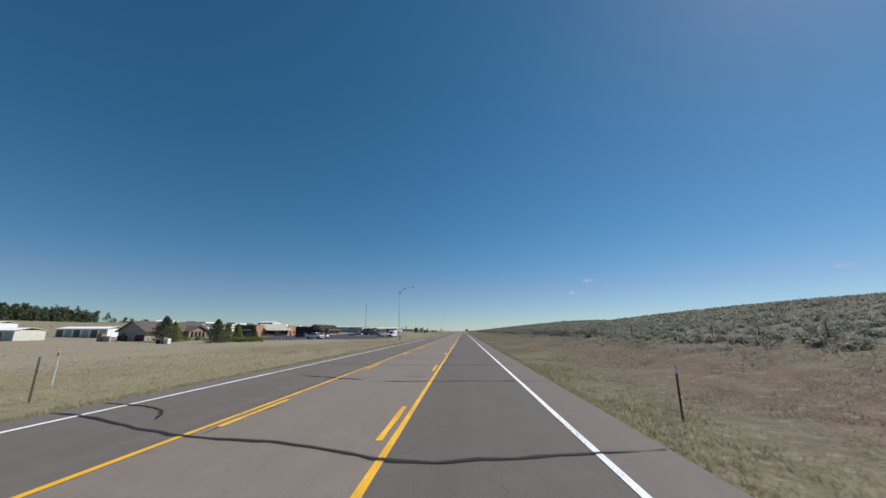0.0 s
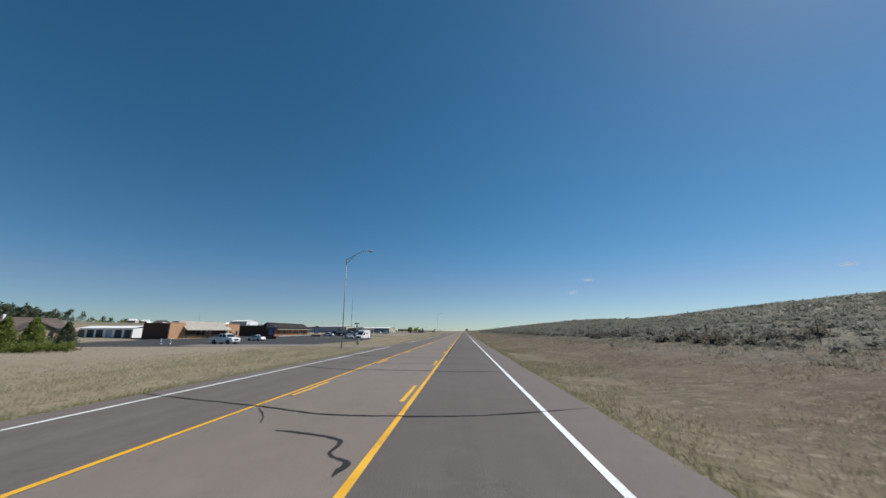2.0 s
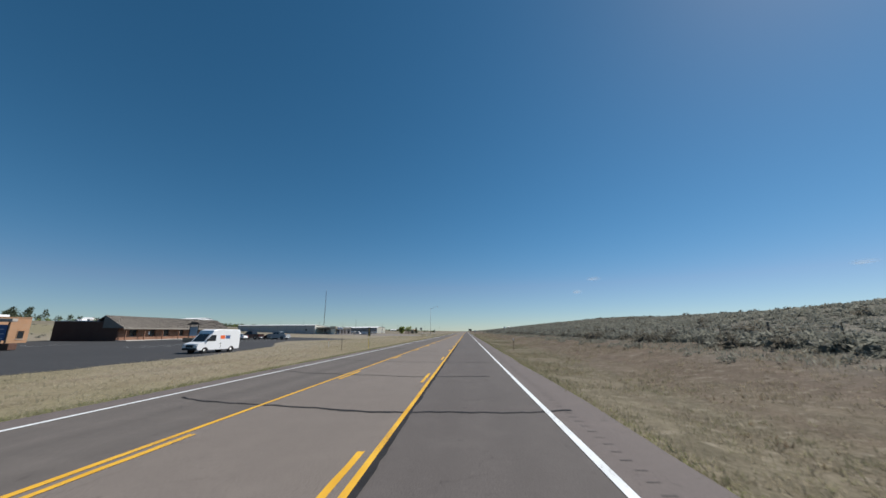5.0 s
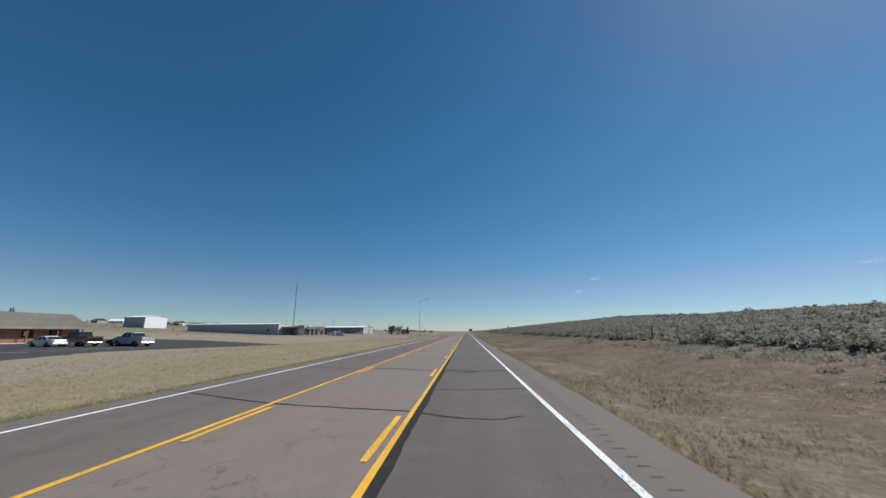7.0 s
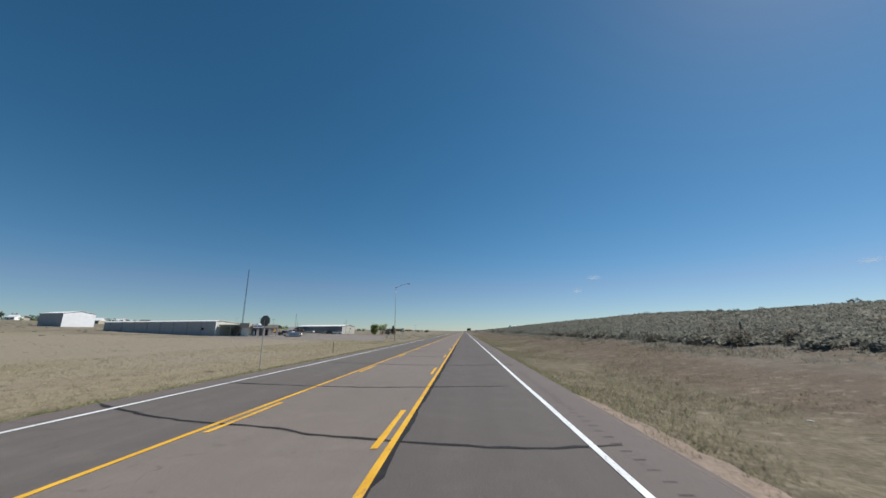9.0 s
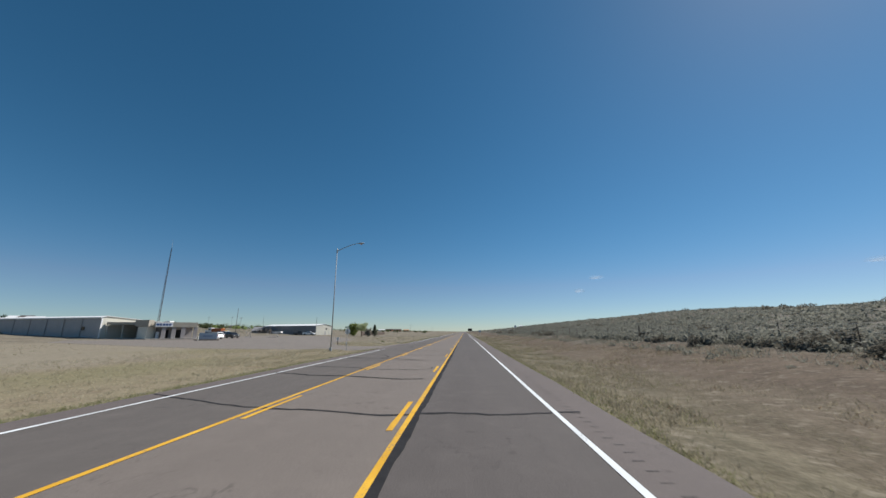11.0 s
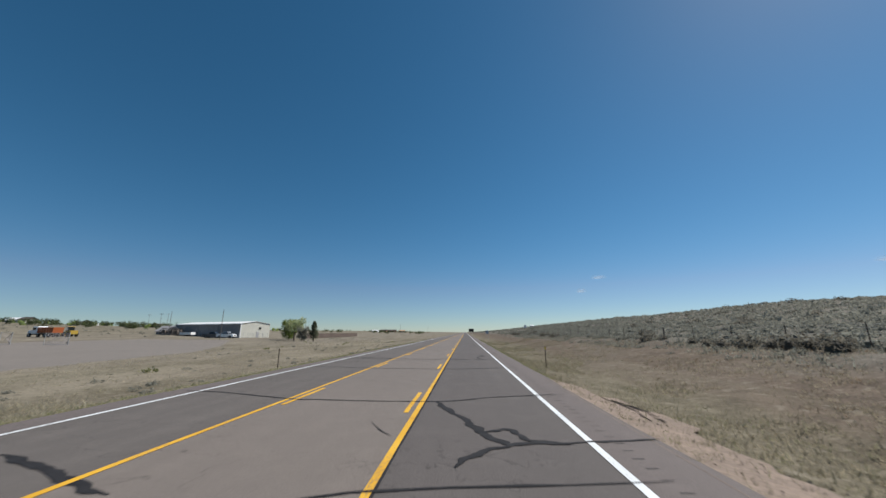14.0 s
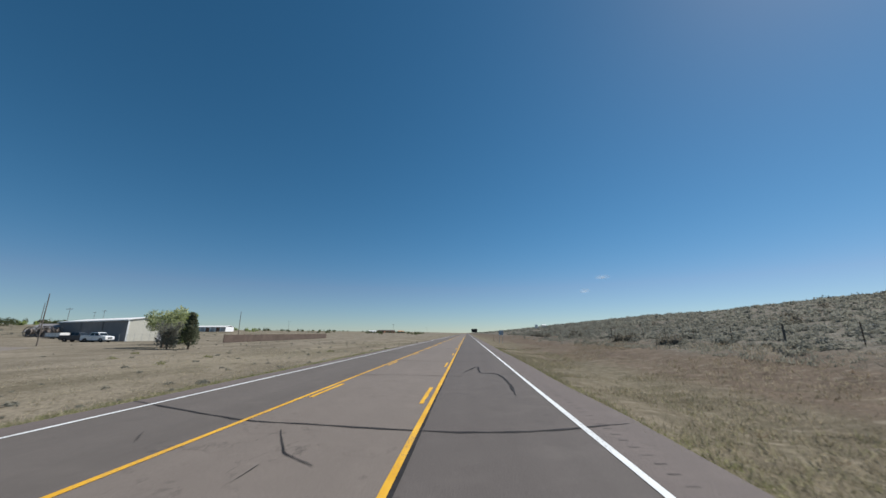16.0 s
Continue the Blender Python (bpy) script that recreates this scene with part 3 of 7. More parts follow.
tar_path(0.05, (-8.7, 43.79), (-6.2, 43.08), (-2.0, 41.67), (-0.2, 41.41), (1.6, 41.31), (3.3, 41.71), (4.9, 42.41))
tar_path(0.04, (-5.1, 45.70), (-2.9, 44.91), (0.1, 44.77))
tar_path(0.05, (-2.4, 51.58), (-1.7, 51.41), (-0.8, 50.97), (-0.7, 50.25), (-0.3, 49.82), (-0.3, 49.27))
tar_path(0.02, (-4.0, 53.72), (-3.4, 52.89), (-3.0, 52.10))
tar_path(0.05, (-9.1, 55.61), (-6.5, 54.69), (-4.0, 53.86), (-2.1, 53.09), (-0.2, 52.95), (2.0, 53.14), (4.9, 54.15))
tar_path(0.06, (-9.1, 66.18), (-7.9, 65.11), (-4.6, 63.20), (-3.0, 63.29), (-0.0, 62.92), (1.1, 62.55), (3.8, 62.84))
tar_path(0.04, (-9.1, 68.87), (-5.2, 67.58), (-2.6, 67.04), (0.3, 66.99), (3.5, 67.29))
tar_path(0.07, (-6.5, 74.28), (-4.8, 73.48), (-3.7, 72.77), (-2.2, 72.55), (-0.8, 71.98), (1.1, 71.81), (2.0, 71.77))
tar_path(0.04, (-4.4, 73.33), (-4.0, 73.44))
tar_path(0.07, (-8.3, 74.58), (-8.1, 74.92), (-7.0, 74.25), (-6.5, 74.28), (-8.0, 75.63), (-8.8, 75.66), (-8.2, 74.97))
tar_path(0.05, (-9.1, 76.42), (-8.8, 75.66))
tar_path(0.035, (-8.3, 77.74), (-6.6, 78.07), (-4.4, 77.65), (-2.0, 77.48), (-0.3, 78.22), (2.2, 79.61))
tar_path(0.07, (-9.1, 85.77), (-6.4, 84.36), (-4.4, 83.74), (-2.1, 82.83), (0.2, 82.53), (2.0, 82.69), (4.3, 83.39))
tar_path(0.05, (-9.1, 88.61), (-5.4, 87.82), (-4.2, 87.11), (-2.4, 86.75), (-0.5, 86.65), (1.3, 86.77), (5.2, 87.53))
tar_path(0.07, (-8.1, 94.67), (-6.1, 93.95), (-4.4, 93.48), (-2.8, 93.08), (-1.6, 92.76), (-0.5, 92.64))
tar_path(0.05, (-9.1, 99.38), (-9.1, 99.36), (-5.1, 97.86), (-2.9, 96.88), (0.8, 96.15), (2.6, 96.27), (5.0, 96.70))
tar_path(0.05, (-7.3, 98.63), (-7.1, 99.16), (-6.0, 98.24), (-5.9, 97.98))
tar_path(0.04, (-13.4, 102.25), (-9.1, 100.30), (-9.1, 99.48))
tar_path(0.035, (-9.1, 105.01), (-6.3, 103.86), (-3.4, 103.25), (0.1, 103.11), (3.3, 104.28))
tar_path(0.09, (-9.1, 149.64), (-8.3, 148.63), (-6.1, 147.67), (-4.4, 147.02), (-3.0, 146.43), (-2.0, 146.05), (-1.3, 145.78))
tar_path(0.04, (-6.8, 151.44), (-5.9, 150.15))
tar_path(0.05, (-7.8, 151.65), (-6.7, 151.45), (-4.2, 151.02), (-2.1, 150.69), (-0.8, 150.84), (0.2, 151.38), (2.7, 152.34))
tar_path(0.04, (-8.9, 153.73), (-5.2, 153.70), (-1.2, 154.10), (0.0, 154.58), (4.3, 154.72))
tar_path(0.05, (-9.1, 163.81), (-4.7, 161.89), (-2.1, 161.28), (-0.2, 160.98), (0.9, 160.43), (2.0, 160.22), (2.8, 160.62))
tar_path(0.03, (0.1, 164.45), (1.9, 164.57), (4.6, 165.27))
tar_path(0.04, (0.8, 169.37), (1.4, 169.86), (2.0, 170.32))
tar_path(0.04, (0.1, 170.67), (1.4, 170.96), (1.9, 170.54))
tar_path(0.05, (-9.1, 172.94), (-5.7, 171.57), (-2.6, 171.51), (-1.5, 170.98), (1.1, 170.39), (2.0, 170.41), (4.4, 171.48))
tar_path(0.07, (-9.1, 182.90), (-9.1, 182.27), (-4.8, 180.46), (-2.1, 179.61), (-1.2, 179.41), (1.1, 179.31), (3.8, 179.80))
tar_path(0.04, (0.1, 188.39), (3.2, 188.76))
tar_path(0.12, (-8.0, 190.79), (-6.8, 190.59), (-5.3, 190.02), (-3.9, 189.60), (-2.7, 189.14), (-2.0, 188.81), (-1.7, 188.74))
tar_path(0.05, (-9.1, 195.51), (-5.6, 193.90), (-3.3, 193.59), (-1.3, 193.64), (0.7, 193.76), (2.5, 194.17), (4.3, 194.91))
tar_path(0.06, (-9.1, 204.40), (-8.2, 203.90), (-5.6, 202.80), (-2.7, 202.18), (-1.5, 201.71), (2.1, 201.16), (4.2, 201.44))
tar_path(0.04, (-8.5, 208.69), (-6.1, 208.22), (-3.3, 207.82), (-1.4, 207.81), (3.0, 208.34))
tar_path(0.1, (-8.5, 254.79), (-7.1, 254.34), (-5.8, 253.74), (-4.1, 253.58), (-1.8, 252.74), (-1.2, 252.69), (-0.4, 252.88))
tar_path(0.05, (-8.7, 258.29), (-6.6, 257.80), (-4.8, 257.43), (-4.2, 256.77), (-2.4, 256.56), (-0.5, 256.44))
tar_path(0.025, (-1.3, 256.69), (-0.6, 257.12), (-0.6, 258.34))
tar_path(0.04, (-7.9, 261.91), (-4.9, 262.60), (-1.6, 262.80), (2.0, 263.38), (4.8, 264.12))
tar_path(0.1, (-8.1, 265.14), (-6.9, 265.05), (-5.6, 264.73), (-4.4, 264.27), (-3.2, 263.62), (-2.2, 263.25), (-1.5, 263.07))
tar_path(0.02, (-6.4, 264.68), (-4.8, 263.96))
tar_path(0.06, (-8.1, 265.14), (-7.0, 264.64), (-6.5, 264.35))
tar_path(0.05, (-7.0, 264.65), (-6.2, 264.69))
tar_path(0.06, (-7.9, 269.76), (-6.1, 268.45), (-5.3, 267.38), (-4.9, 266.14), (-5.2, 265.24), (-5.3, 264.86))
tar_path(0.08, (0.2, 267.72), (0.2, 266.66))
tar_path(0.05, (-7.4, 269.48), (-4.6, 269.07), (-2.8, 268.25), (-1.5, 267.97), (0.2, 267.86), (1.9, 268.39), (3.8, 268.51))
tar_path(0.06, (-9.1, 277.65), (-5.7, 276.41), (-4.3, 276.06), (-1.7, 275.64), (0.9, 275.53), (1.7, 275.61), (5.1, 276.59))
tar_path(0.04, (-7.4, 281.71), (-6.2, 281.52), (-3.8, 281.06), (-1.0, 281.00), (0.2, 280.96), (1.2, 279.85))
tar_path(0.04, (-6.2, 281.52), (-5.5, 282.97), (-5.9, 286.92))
tar_path(0.025, (0.3, 281.31), (1.7, 283.10), (4.4, 284.39))
tar_path(0.03, (-2.3, 284.32), (-2.2, 284.54))
tar_path(0.03, (-2.0, 284.85), (-1.9, 285.39))
tar_path(0.05, (-6.8, 285.73), (-6.2, 286.91), (-6.2, 289.46), (-5.3, 289.92), (-0.5, 289.14), (2.4, 288.80), (5.0, 289.82))
tar_path(0.05, (-12.0, 289.87), (-10.8, 289.77), (-8.6, 289.17), (-6.9, 288.57), (-5.6, 288.27), (-4.6, 288.39), (-4.1, 289.07))
tar_path(0.03, (-8.7, 289.31), (-8.7, 291.71))
tar_path(0.015, (-2.0, 295.22), (-2.1, 295.82), (-2.3, 296.36))
tar_path(0.035, (-5.4, 295.34), (-5.2, 295.75), (-4.7, 296.36), (-4.4, 296.78), (-4.4, 297.51))
tar_path(0.06, (-8.8, 300.28), (-7.2, 299.76), (-5.9, 298.59), (-4.6, 297.70), (-1.9, 297.10), (2.1, 296.94), (5.2, 297.88))
tar_path(0.03, (-0.1, 297.20), (0.5, 297.72), (0.9, 298.99), (0.9, 301.01))
tar_path(0.04, (-7.2, 299.76), (-5.5, 299.32), (-4.6, 298.95), (-4.4, 298.32))
tar_path(0.035, (-1.9, 304.88), (-0.2, 305.83), (4.2, 306.45))
tar_path(0.1, (-6.6, 306.92), (-5.4, 306.47), (-4.5, 306.09), (-3.3, 305.58))
tar_path(0.08, (1.1, 306.80), (1.5, 307.47), (2.1, 307.90), (2.7, 308.11), (3.3, 308.05))
tar_path(0.05, (3.1, 308.14), (3.8, 308.25), (5.1, 308.51))
tar_path(0.1, (1.6, 308.81), (2.2, 308.98), (2.5, 308.28), (3.1, 308.14))
tar_path(0.015, (-0.9, 309.51), (-0.5, 308.77), (-0.2, 308.41))
tar_path(0.11, (0.4, 312.04), (0.8, 310.96), (1.4, 309.49), (1.6, 308.81), (1.9, 308.24), (2.1, 307.90))
tar_path(0.05, (-8.6, 313.47), (-7.0, 313.21), (-4.5, 312.30), (-3.3, 312.09), (0.4, 312.04), (2.1, 312.80), (4.6, 313.58))
tar_path(0.05, (-8.2, 322.75), (-6.9, 322.46), (-3.9, 321.81), (-1.6, 321.66), (-0.0, 321.54), (1.7, 321.78), (4.3, 322.72))
tar_path(0.03, (-7.9, 325.53), (-6.2, 326.26), (-4.2, 327.24), (-1.8, 327.76), (0.6, 328.72))
tar_path(0.08, (-9.1, 331.47), (-4.6, 329.50), (-2.1, 328.71), (-0.2, 328.92), (1.4, 328.56), (2.4, 328.68), (3.8, 329.24))
tar_path(0.06, (-8.1, 329.35), (-6.5, 329.09), (-5.4, 328.89), (-4.7, 329.00), (-4.5, 329.47))
tar_path(0.04, (-6.8, 329.52), (-7.0, 329.92), (-7.0, 330.15), (-6.4, 329.54), (-6.2, 329.18))
tar_path(0.06, (2.0, 334.56), (2.7, 333.66), (2.9, 332.71), (2.4, 331.53), (2.3, 330.52), (2.5, 329.56), (2.9, 329.33))
tar_path(0.05, (2.8, 332.50), (3.5, 332.40))
tar_path(0.04, (-7.4, 336.17), (-4.4, 335.94), (-1.8, 335.84), (0.7, 335.87), (4.0, 336.21))
tar_path(0.03, (-1.6, 338.52), (-1.6, 338.93))
tar_path(0.025, (-2.5, 342.59), (-1.8, 341.07), (-1.6, 340.14), (-1.4, 339.29), (-1.3, 338.63))
tar_path(0.02, (-2.9, 344.45), (-2.6, 343.25))
tar_path(0.05, (-9.1, 345.85), (-6.6, 345.42), (-3.9, 344.96), (-2.0, 344.16), (-0.3, 343.86), (1.7, 343.91), (4.0, 344.47))
tar_path(0.012, (-2.2, 349.48), (-2.2, 350.19))
tar_path(0.018, (-2.9, 352.14), (-2.3, 351.10), (-2.0, 350.66), (-1.3, 350.14))
tar_path(0.015, (-5.7, 351.81), (-5.2, 351.08))
tar_path(0.05, (-9.1, 355.07), (-4.5, 353.04), (-2.6, 352.68), (0.0, 352.29), (1.5, 352.25), (2.9, 352.52), (4.8, 353.22))
tar_path(0.03, (-5.2, 362.08), (-2.4, 362.27), (0.9, 361.81))
tar_path(0.06, (0.9, 363.50), (1.7, 366.64), (1.8, 363.56), (2.6, 362.85), (2.8, 359.48), (2.7, 356.83))
tar_path(0.05, (2.6, 362.85), (4.1, 363.71))
# two pairs of dark skid marks in the driven lane
RUBBER = material("tyre_rubber_film", (0.062, 0.058, 0.056), 0.8, vary=0.3, world_pos=True)
for x in (0.78, 0.93, 1.12, 1.25):
    part("skid_mark", strip(x, x + 0.07, 86 if x > 1 else 91, 104, 0.0045, wob=0.012, step=1.0), RUBBER, road, "dark tyre skid")

# painted lines
part("edge_line", strip(3.57, 3.71, START, END, 0.009, wob=0.012, step=5), MAT_WHITE_LINE, road, "worn white edge line")
for y0, y1 in ((START, 91.0), (107.5, 279.0), (298.8, END)):
    part("edge_line", strip(-8.16, -8.03, y0, y1, 0.009, wob=0.012, step=5), MAT_WHITE_LINE, road, "worn white edge line")
part("centre_line", strip(-0.065, 0.065, START, END, 0.009, wob=0.012, step=4), MAT_YELLOW_LINE, road, "solid yellow line")
part("centre_line", strip(-4.285, -4.155, START, END, 0.009, wob=0.012, step=4), MAT_YELLOW_LINE, road, "solid yellow line")
# dashes come every eleven to twelve metres, as the painting crew set them
DASH_AT = ((-6, -63), (0, 7.2), (3, 43.3), (12, 146.4), (22, 255.5), (24, 277.5), (29, 332.5), (31, 355.2), (60, 686))
for k in range(-4, 60):
    y = float(np.interp(k, [a for a, b in DASH_AT], [b for a, b in DASH_AT]))
    part("yellow_dash", strip(-0.33, -0.2, y, y + 3.1, 0.009, wob=0.012, step=0.6), MAT_YELLOW_LINE, road)
    y += 0.8
    part("yellow_dash", strip(-4.02, -3.89, y, y + 3.1, 0.009, wob=0.012, step=0.6), MAT_YELLOW_LINE, road)

# rumble grooves in the right shoulder: flat quads, their shade and dirt in the colour
groove = Shape()
r = random.Random(8)
for k in range(960):
    y = 2 + k * 0.42
    if y > 70 and noise.noise(Vector((y * 0.05, 2, 5))) > -0.6:
        a, d = 4.03 + r.uniform(-0.03, 0.03), r.uniform(0.025, 0.055)
        groove.add([(a, y, 0.004), (a + 0.2, y + 0.01, 0.004), (a + 0.2, y + d, 0.004), (a, y + d - 0.01, 0.004)], [(0, 1, 2, 3)])
ob = part("rumble_grooves", groove, material("groove_shade_and_dirt", (0.06, 0.054, 0.052), 0.95, vary=0.3, world_pos=True), road, "row of rumble grooves drawn as flat dark shade and dirt")


def raised(shape):
    """The same shape, laid on the sloping field."""
    shape.v = [(x, y, z + float(lift(x, y))) for x, y, z in shape.v]
    return shape


def apron(name, outline, z, mat, label, thick=0.3, ragged=0.35):
    # ragged edge: the outline cut into short steps that wander
    r, pts = random.Random(len(name)), []
    for k, (ax, ay) in enumerate(outline):
        bx, by = outline[(k + 1) % len(outline)]
        n = max(1, int(math.hypot(bx - ax, by - ay) / 1.5))
        for j in range(n):
            w = 0.0 if j == 0 else ragged
            pts.append((ax + (bx - ax) * j / n + r.uniform(-w, w), ay + (by - ay) * j / n + r.uniform(-w, w)))
    s = Shape()
    s.prism(pts, z - thick, z, "z")
    ob = thing_mesh(name, s, mat, Matrix(), label, "pavement", kind="structure")
    # cut into pieces small enough to follow the field's slope
    bm = bmesh.new()
    bm.from_mesh(ob.data)
    for x in (-14, -20, -28, -36, -44, -52, -60, -67, -74, -81, -88):
        bmesh.ops.bisect_plane(bm, geom=bm.verts[:] + bm.edges[:] + bm.faces[:], plane_co=(x, 0, 0), plane_no=(1, 0, 0))
    for k in range(16):
        bmesh.ops.bisect_plane(bm, geom=bm.verts[:] + bm.edges[:] + bm.faces[:], plane_co=(0, 95 + k * 95 / 15, 0), plane_no=(0, 1, 0))
    for p in bm.verts:
        p.co.z += float(lift(p.co.x, p.co.y))
    bm.to_mesh(ob.data)
    bm.free()
    return ob


apron("parking_lot", [(-33, 104.5), (-27.5, 112), (-25, 128), (-25.5, 146), (-29, 164), (-37, 180), (-40, 190), (-36, 201), (-31.5, 214.5), (-45, 223), (-62, 233), (-87.9, 243), (-87.9, 120), (-86, 101)], -0.46, MAT_LOT, "dark asphalt parking lot before brick offices")
apron("driveway", [(-9.12, 91), (-9.12, 108), (-12, 106.5), (-16, 106), (-26, 111.8), (-33, 112), (-50, 112), (-50, 106.5), (-36, 104), (-26, 103), (-20.5, 101.5), (-16, 98.8), (-12.5, 95.6)], -0.457, MAT_DRIVE, "worn grey asphalt driveway off the highway")
apron("gravel_lot", [(-9.12, 280.5), (-12.0, 283.5), (-18.6, 286.3), (-26, 285), (-36, 285), (-75, 298), (-86, 312), (-86, 395), (-60, 392), (-40, 360), (-31.4, 343), (-28, 325), (-27, 316), (-25.7, 309), (-22, 303.5), (-21.6, 300.2), (-18.3, 297.8), (-14.8, 297.4), (-11.9, 298.8), (-9.12, 300.5)], -0.462, MAT_GRAVEL, "pale gravel yard beside the depot")
for y0, y1 in ((90.0, 108.5), (279.5, 300.5)):
    s = Shape()
    s.add([(-9.0, y0, -0.004), (-9.0, y1, -0.004), (-12.4, y1 - 1.5, -0.40), (-12.4, y0 + 4.5, -0.40), (-14.6, y1 - 2.5, -0.439), (-14.6, y0 + 7.0, -0.439)], [(0, 1, 2, 3), (3, 2, 4, 5)])
    thing_mesh("driveway_ramp", raised(s), MAT_DRIVE if y0 < 200 else MAT_GRAVEL, Matrix(), "sloping paved mouth of a driveway", "pavement", kind="structure")
# painted stall lines on the lot
stalls = tagged(new("stall_lines"), "faded white parking stall lines on asphalt", "road marking", kind="structure")
for k in range(11):
    s = Shape()
    y = 150 + k * 2.9 if k < 6 else 168 + k * 2.9
    s.add([(-69, y, -0.455), (-63.5, y + 1.2, -0.455), (-63.5, y + 1.32, -0.455), (-69, y + 0.12, -0.455)], [(0, 1, 2, 3)])
    part("stall_line", raised(s), MAT_WHITE_LINE, stalls)
for k in range(14):
    s = Shape()
    y = 160 + k * 3.0
    s.add([(-50, y, -0.455), (-45, y, -0.455), (-45, y + 0.12, -0.455), (-50, y + 0.12, -0.455)], [(0, 1, 2, 3)])
    part("stall_line", raised(s), MAT_WHITE_LINE, stalls)


# bare dirt worn into the verge where wheels ran off the pavement
for y0, y1, wide, seed in ((303, 318, 1.9, 4), (196, 207, 0.7, 5)):
    s, r, v = Shape(), random.Random(seed), []
    n = int((y1 - y0) / 0.5)
    for k in range(n + 1):
        y = y0 + (y1 - y0) * k / n
        w = wide * math.sin(math.pi * k / n) ** 0.6 * r.uniform(0.75, 1.1) + 0.05
        for x in (4.85, 4.95 + w * 0.5, 4.95 + w):
            v.append((x, y, max(0.003 if x < 4.9 else -9, land_at(x, y) + 0.05)))
    s.add(v, [(3 * k + j, 3 * k + j + 1, 3 * k + j + 4, 3 * k + j + 3) for k in range(n) for j in (0, 1)])
    thing_mesh("dirt_patch", s, MAT_DIRT, Matrix(), "bare reddish dirt worn into the verge", "dirt", kind="structure")
# ruts that a heavy wheel has pressed into that dirt
for dx, y0, y1, bend in ((0.55, 310.6, 313.9, 0.25), (0.78, 310.2, 313.6, 0.28), (1.05, 310.9, 313.0, 0.12)):
    s, v = Shape(), []
    n = 26
    for k in range(n + 1):
        y = y0 + (y1 - y0) * k / n
        x = 5.35 + dx + bend * math.sin(math.pi * k / n) + 0.09 * noise.noise(Vector((dx, y * 2.2, 3)))
        w = 0.04 * math.sin(math.pi * (k + 0.5) / (n + 1)) ** 0.5 * (1 + 0.5 * noise.noise(Vector((y * 2, dx, 6))))
        z = [float(land(x + e, y)) + h for e, h in ((-1.8 * w, 0.04), (-w, 0.07), (-0.5 * w, 0.05), (0.5 * w, 0.05), (w, 0.07), (1.8 * w, 0.04))]
        v += [(x + e, y, h) for e, h in zip((-1.8 * w, -w, -0.5 * w, 0.5 * w, w, 1.8 * w), z)]
    s.add(v, [(6 * k + j, 6 * k + j + 1, 6 * k + j + 7, 6 * k + j + 6) for k in range(n) for j in range(5)])
    thing_mesh("wheel_rut", s, MAT_RUT, Matrix(), "dark wheel rut pressed into bare dirt", "rut", kind="structure")


# clods thrown up along the ruts
clods, r = Shape(), random.Random(77)
for k in range(260):
    x, y, w = 5.2 + r.random() ** 0.7 * 1.7, r.uniform(303.5, 317), r.uniform(0.01, 0.035)
    z = float(land(x, y)) + 0.05
    p = [(x + w * r.uniform(0.6, 1.2) * math.cos(a), y + w * r.uniform(0.6, 1.2) * math.sin(a), z) for a in (0.2, 1.5, 2.6, 4.0, 5.2)]
    clods.add(p + [(x, y, z + w * r.uniform(0.6, 1.1))], [(j, (j + 1) % 5, 5) for j in range(5)])
tagged(thing_mesh("dirt_clods", clods, MAT_DIRT, Matrix(), "small dirt clods strewn over bare ground", "dirt"), kind="stuff")


# ---------------- grass, sage and trees ----------------
def on_paving(x, y):
    """True where no grass grows."""
    edge = np.interp(y, [101, 112, 128, 146, 164, 180, 190, 201, 214.5], [-33, -27.5, -25, -25.5, -29, -37, -40, -36, -31.5])
    lot = (x < edge) & (x > -88) & (y > 104) & (y < 214 + (-31 - x) * 0.5)
    mouth = (x < -9) & (x > -30) & (y > np.interp(-x, [9, 12.5, 16, 20.5, 26], [91.3, 95.6, 98.8, 101.5, 103])) & (y < 107.5 + np.maximum(0, -x - 16) * 0.5)
    back = np.interp(-x, [9, 11.9, 14.8, 18.3, 21.6, 22, 25.7, 27, 28, 31.4, 40, 60], [300.5, 298.8, 297.4, 297.8, 300.2, 303.5, 309, 316, 325, 343, 360, 392])
    yard = (x < -9) & (x > -86) & (y > np.interp(-x, [9, 12, 18.6, 26, 36, 75], [280.7, 283.5, 286.3, 285, 285, 298])) & (y < back)
    return lot | mouth | yard


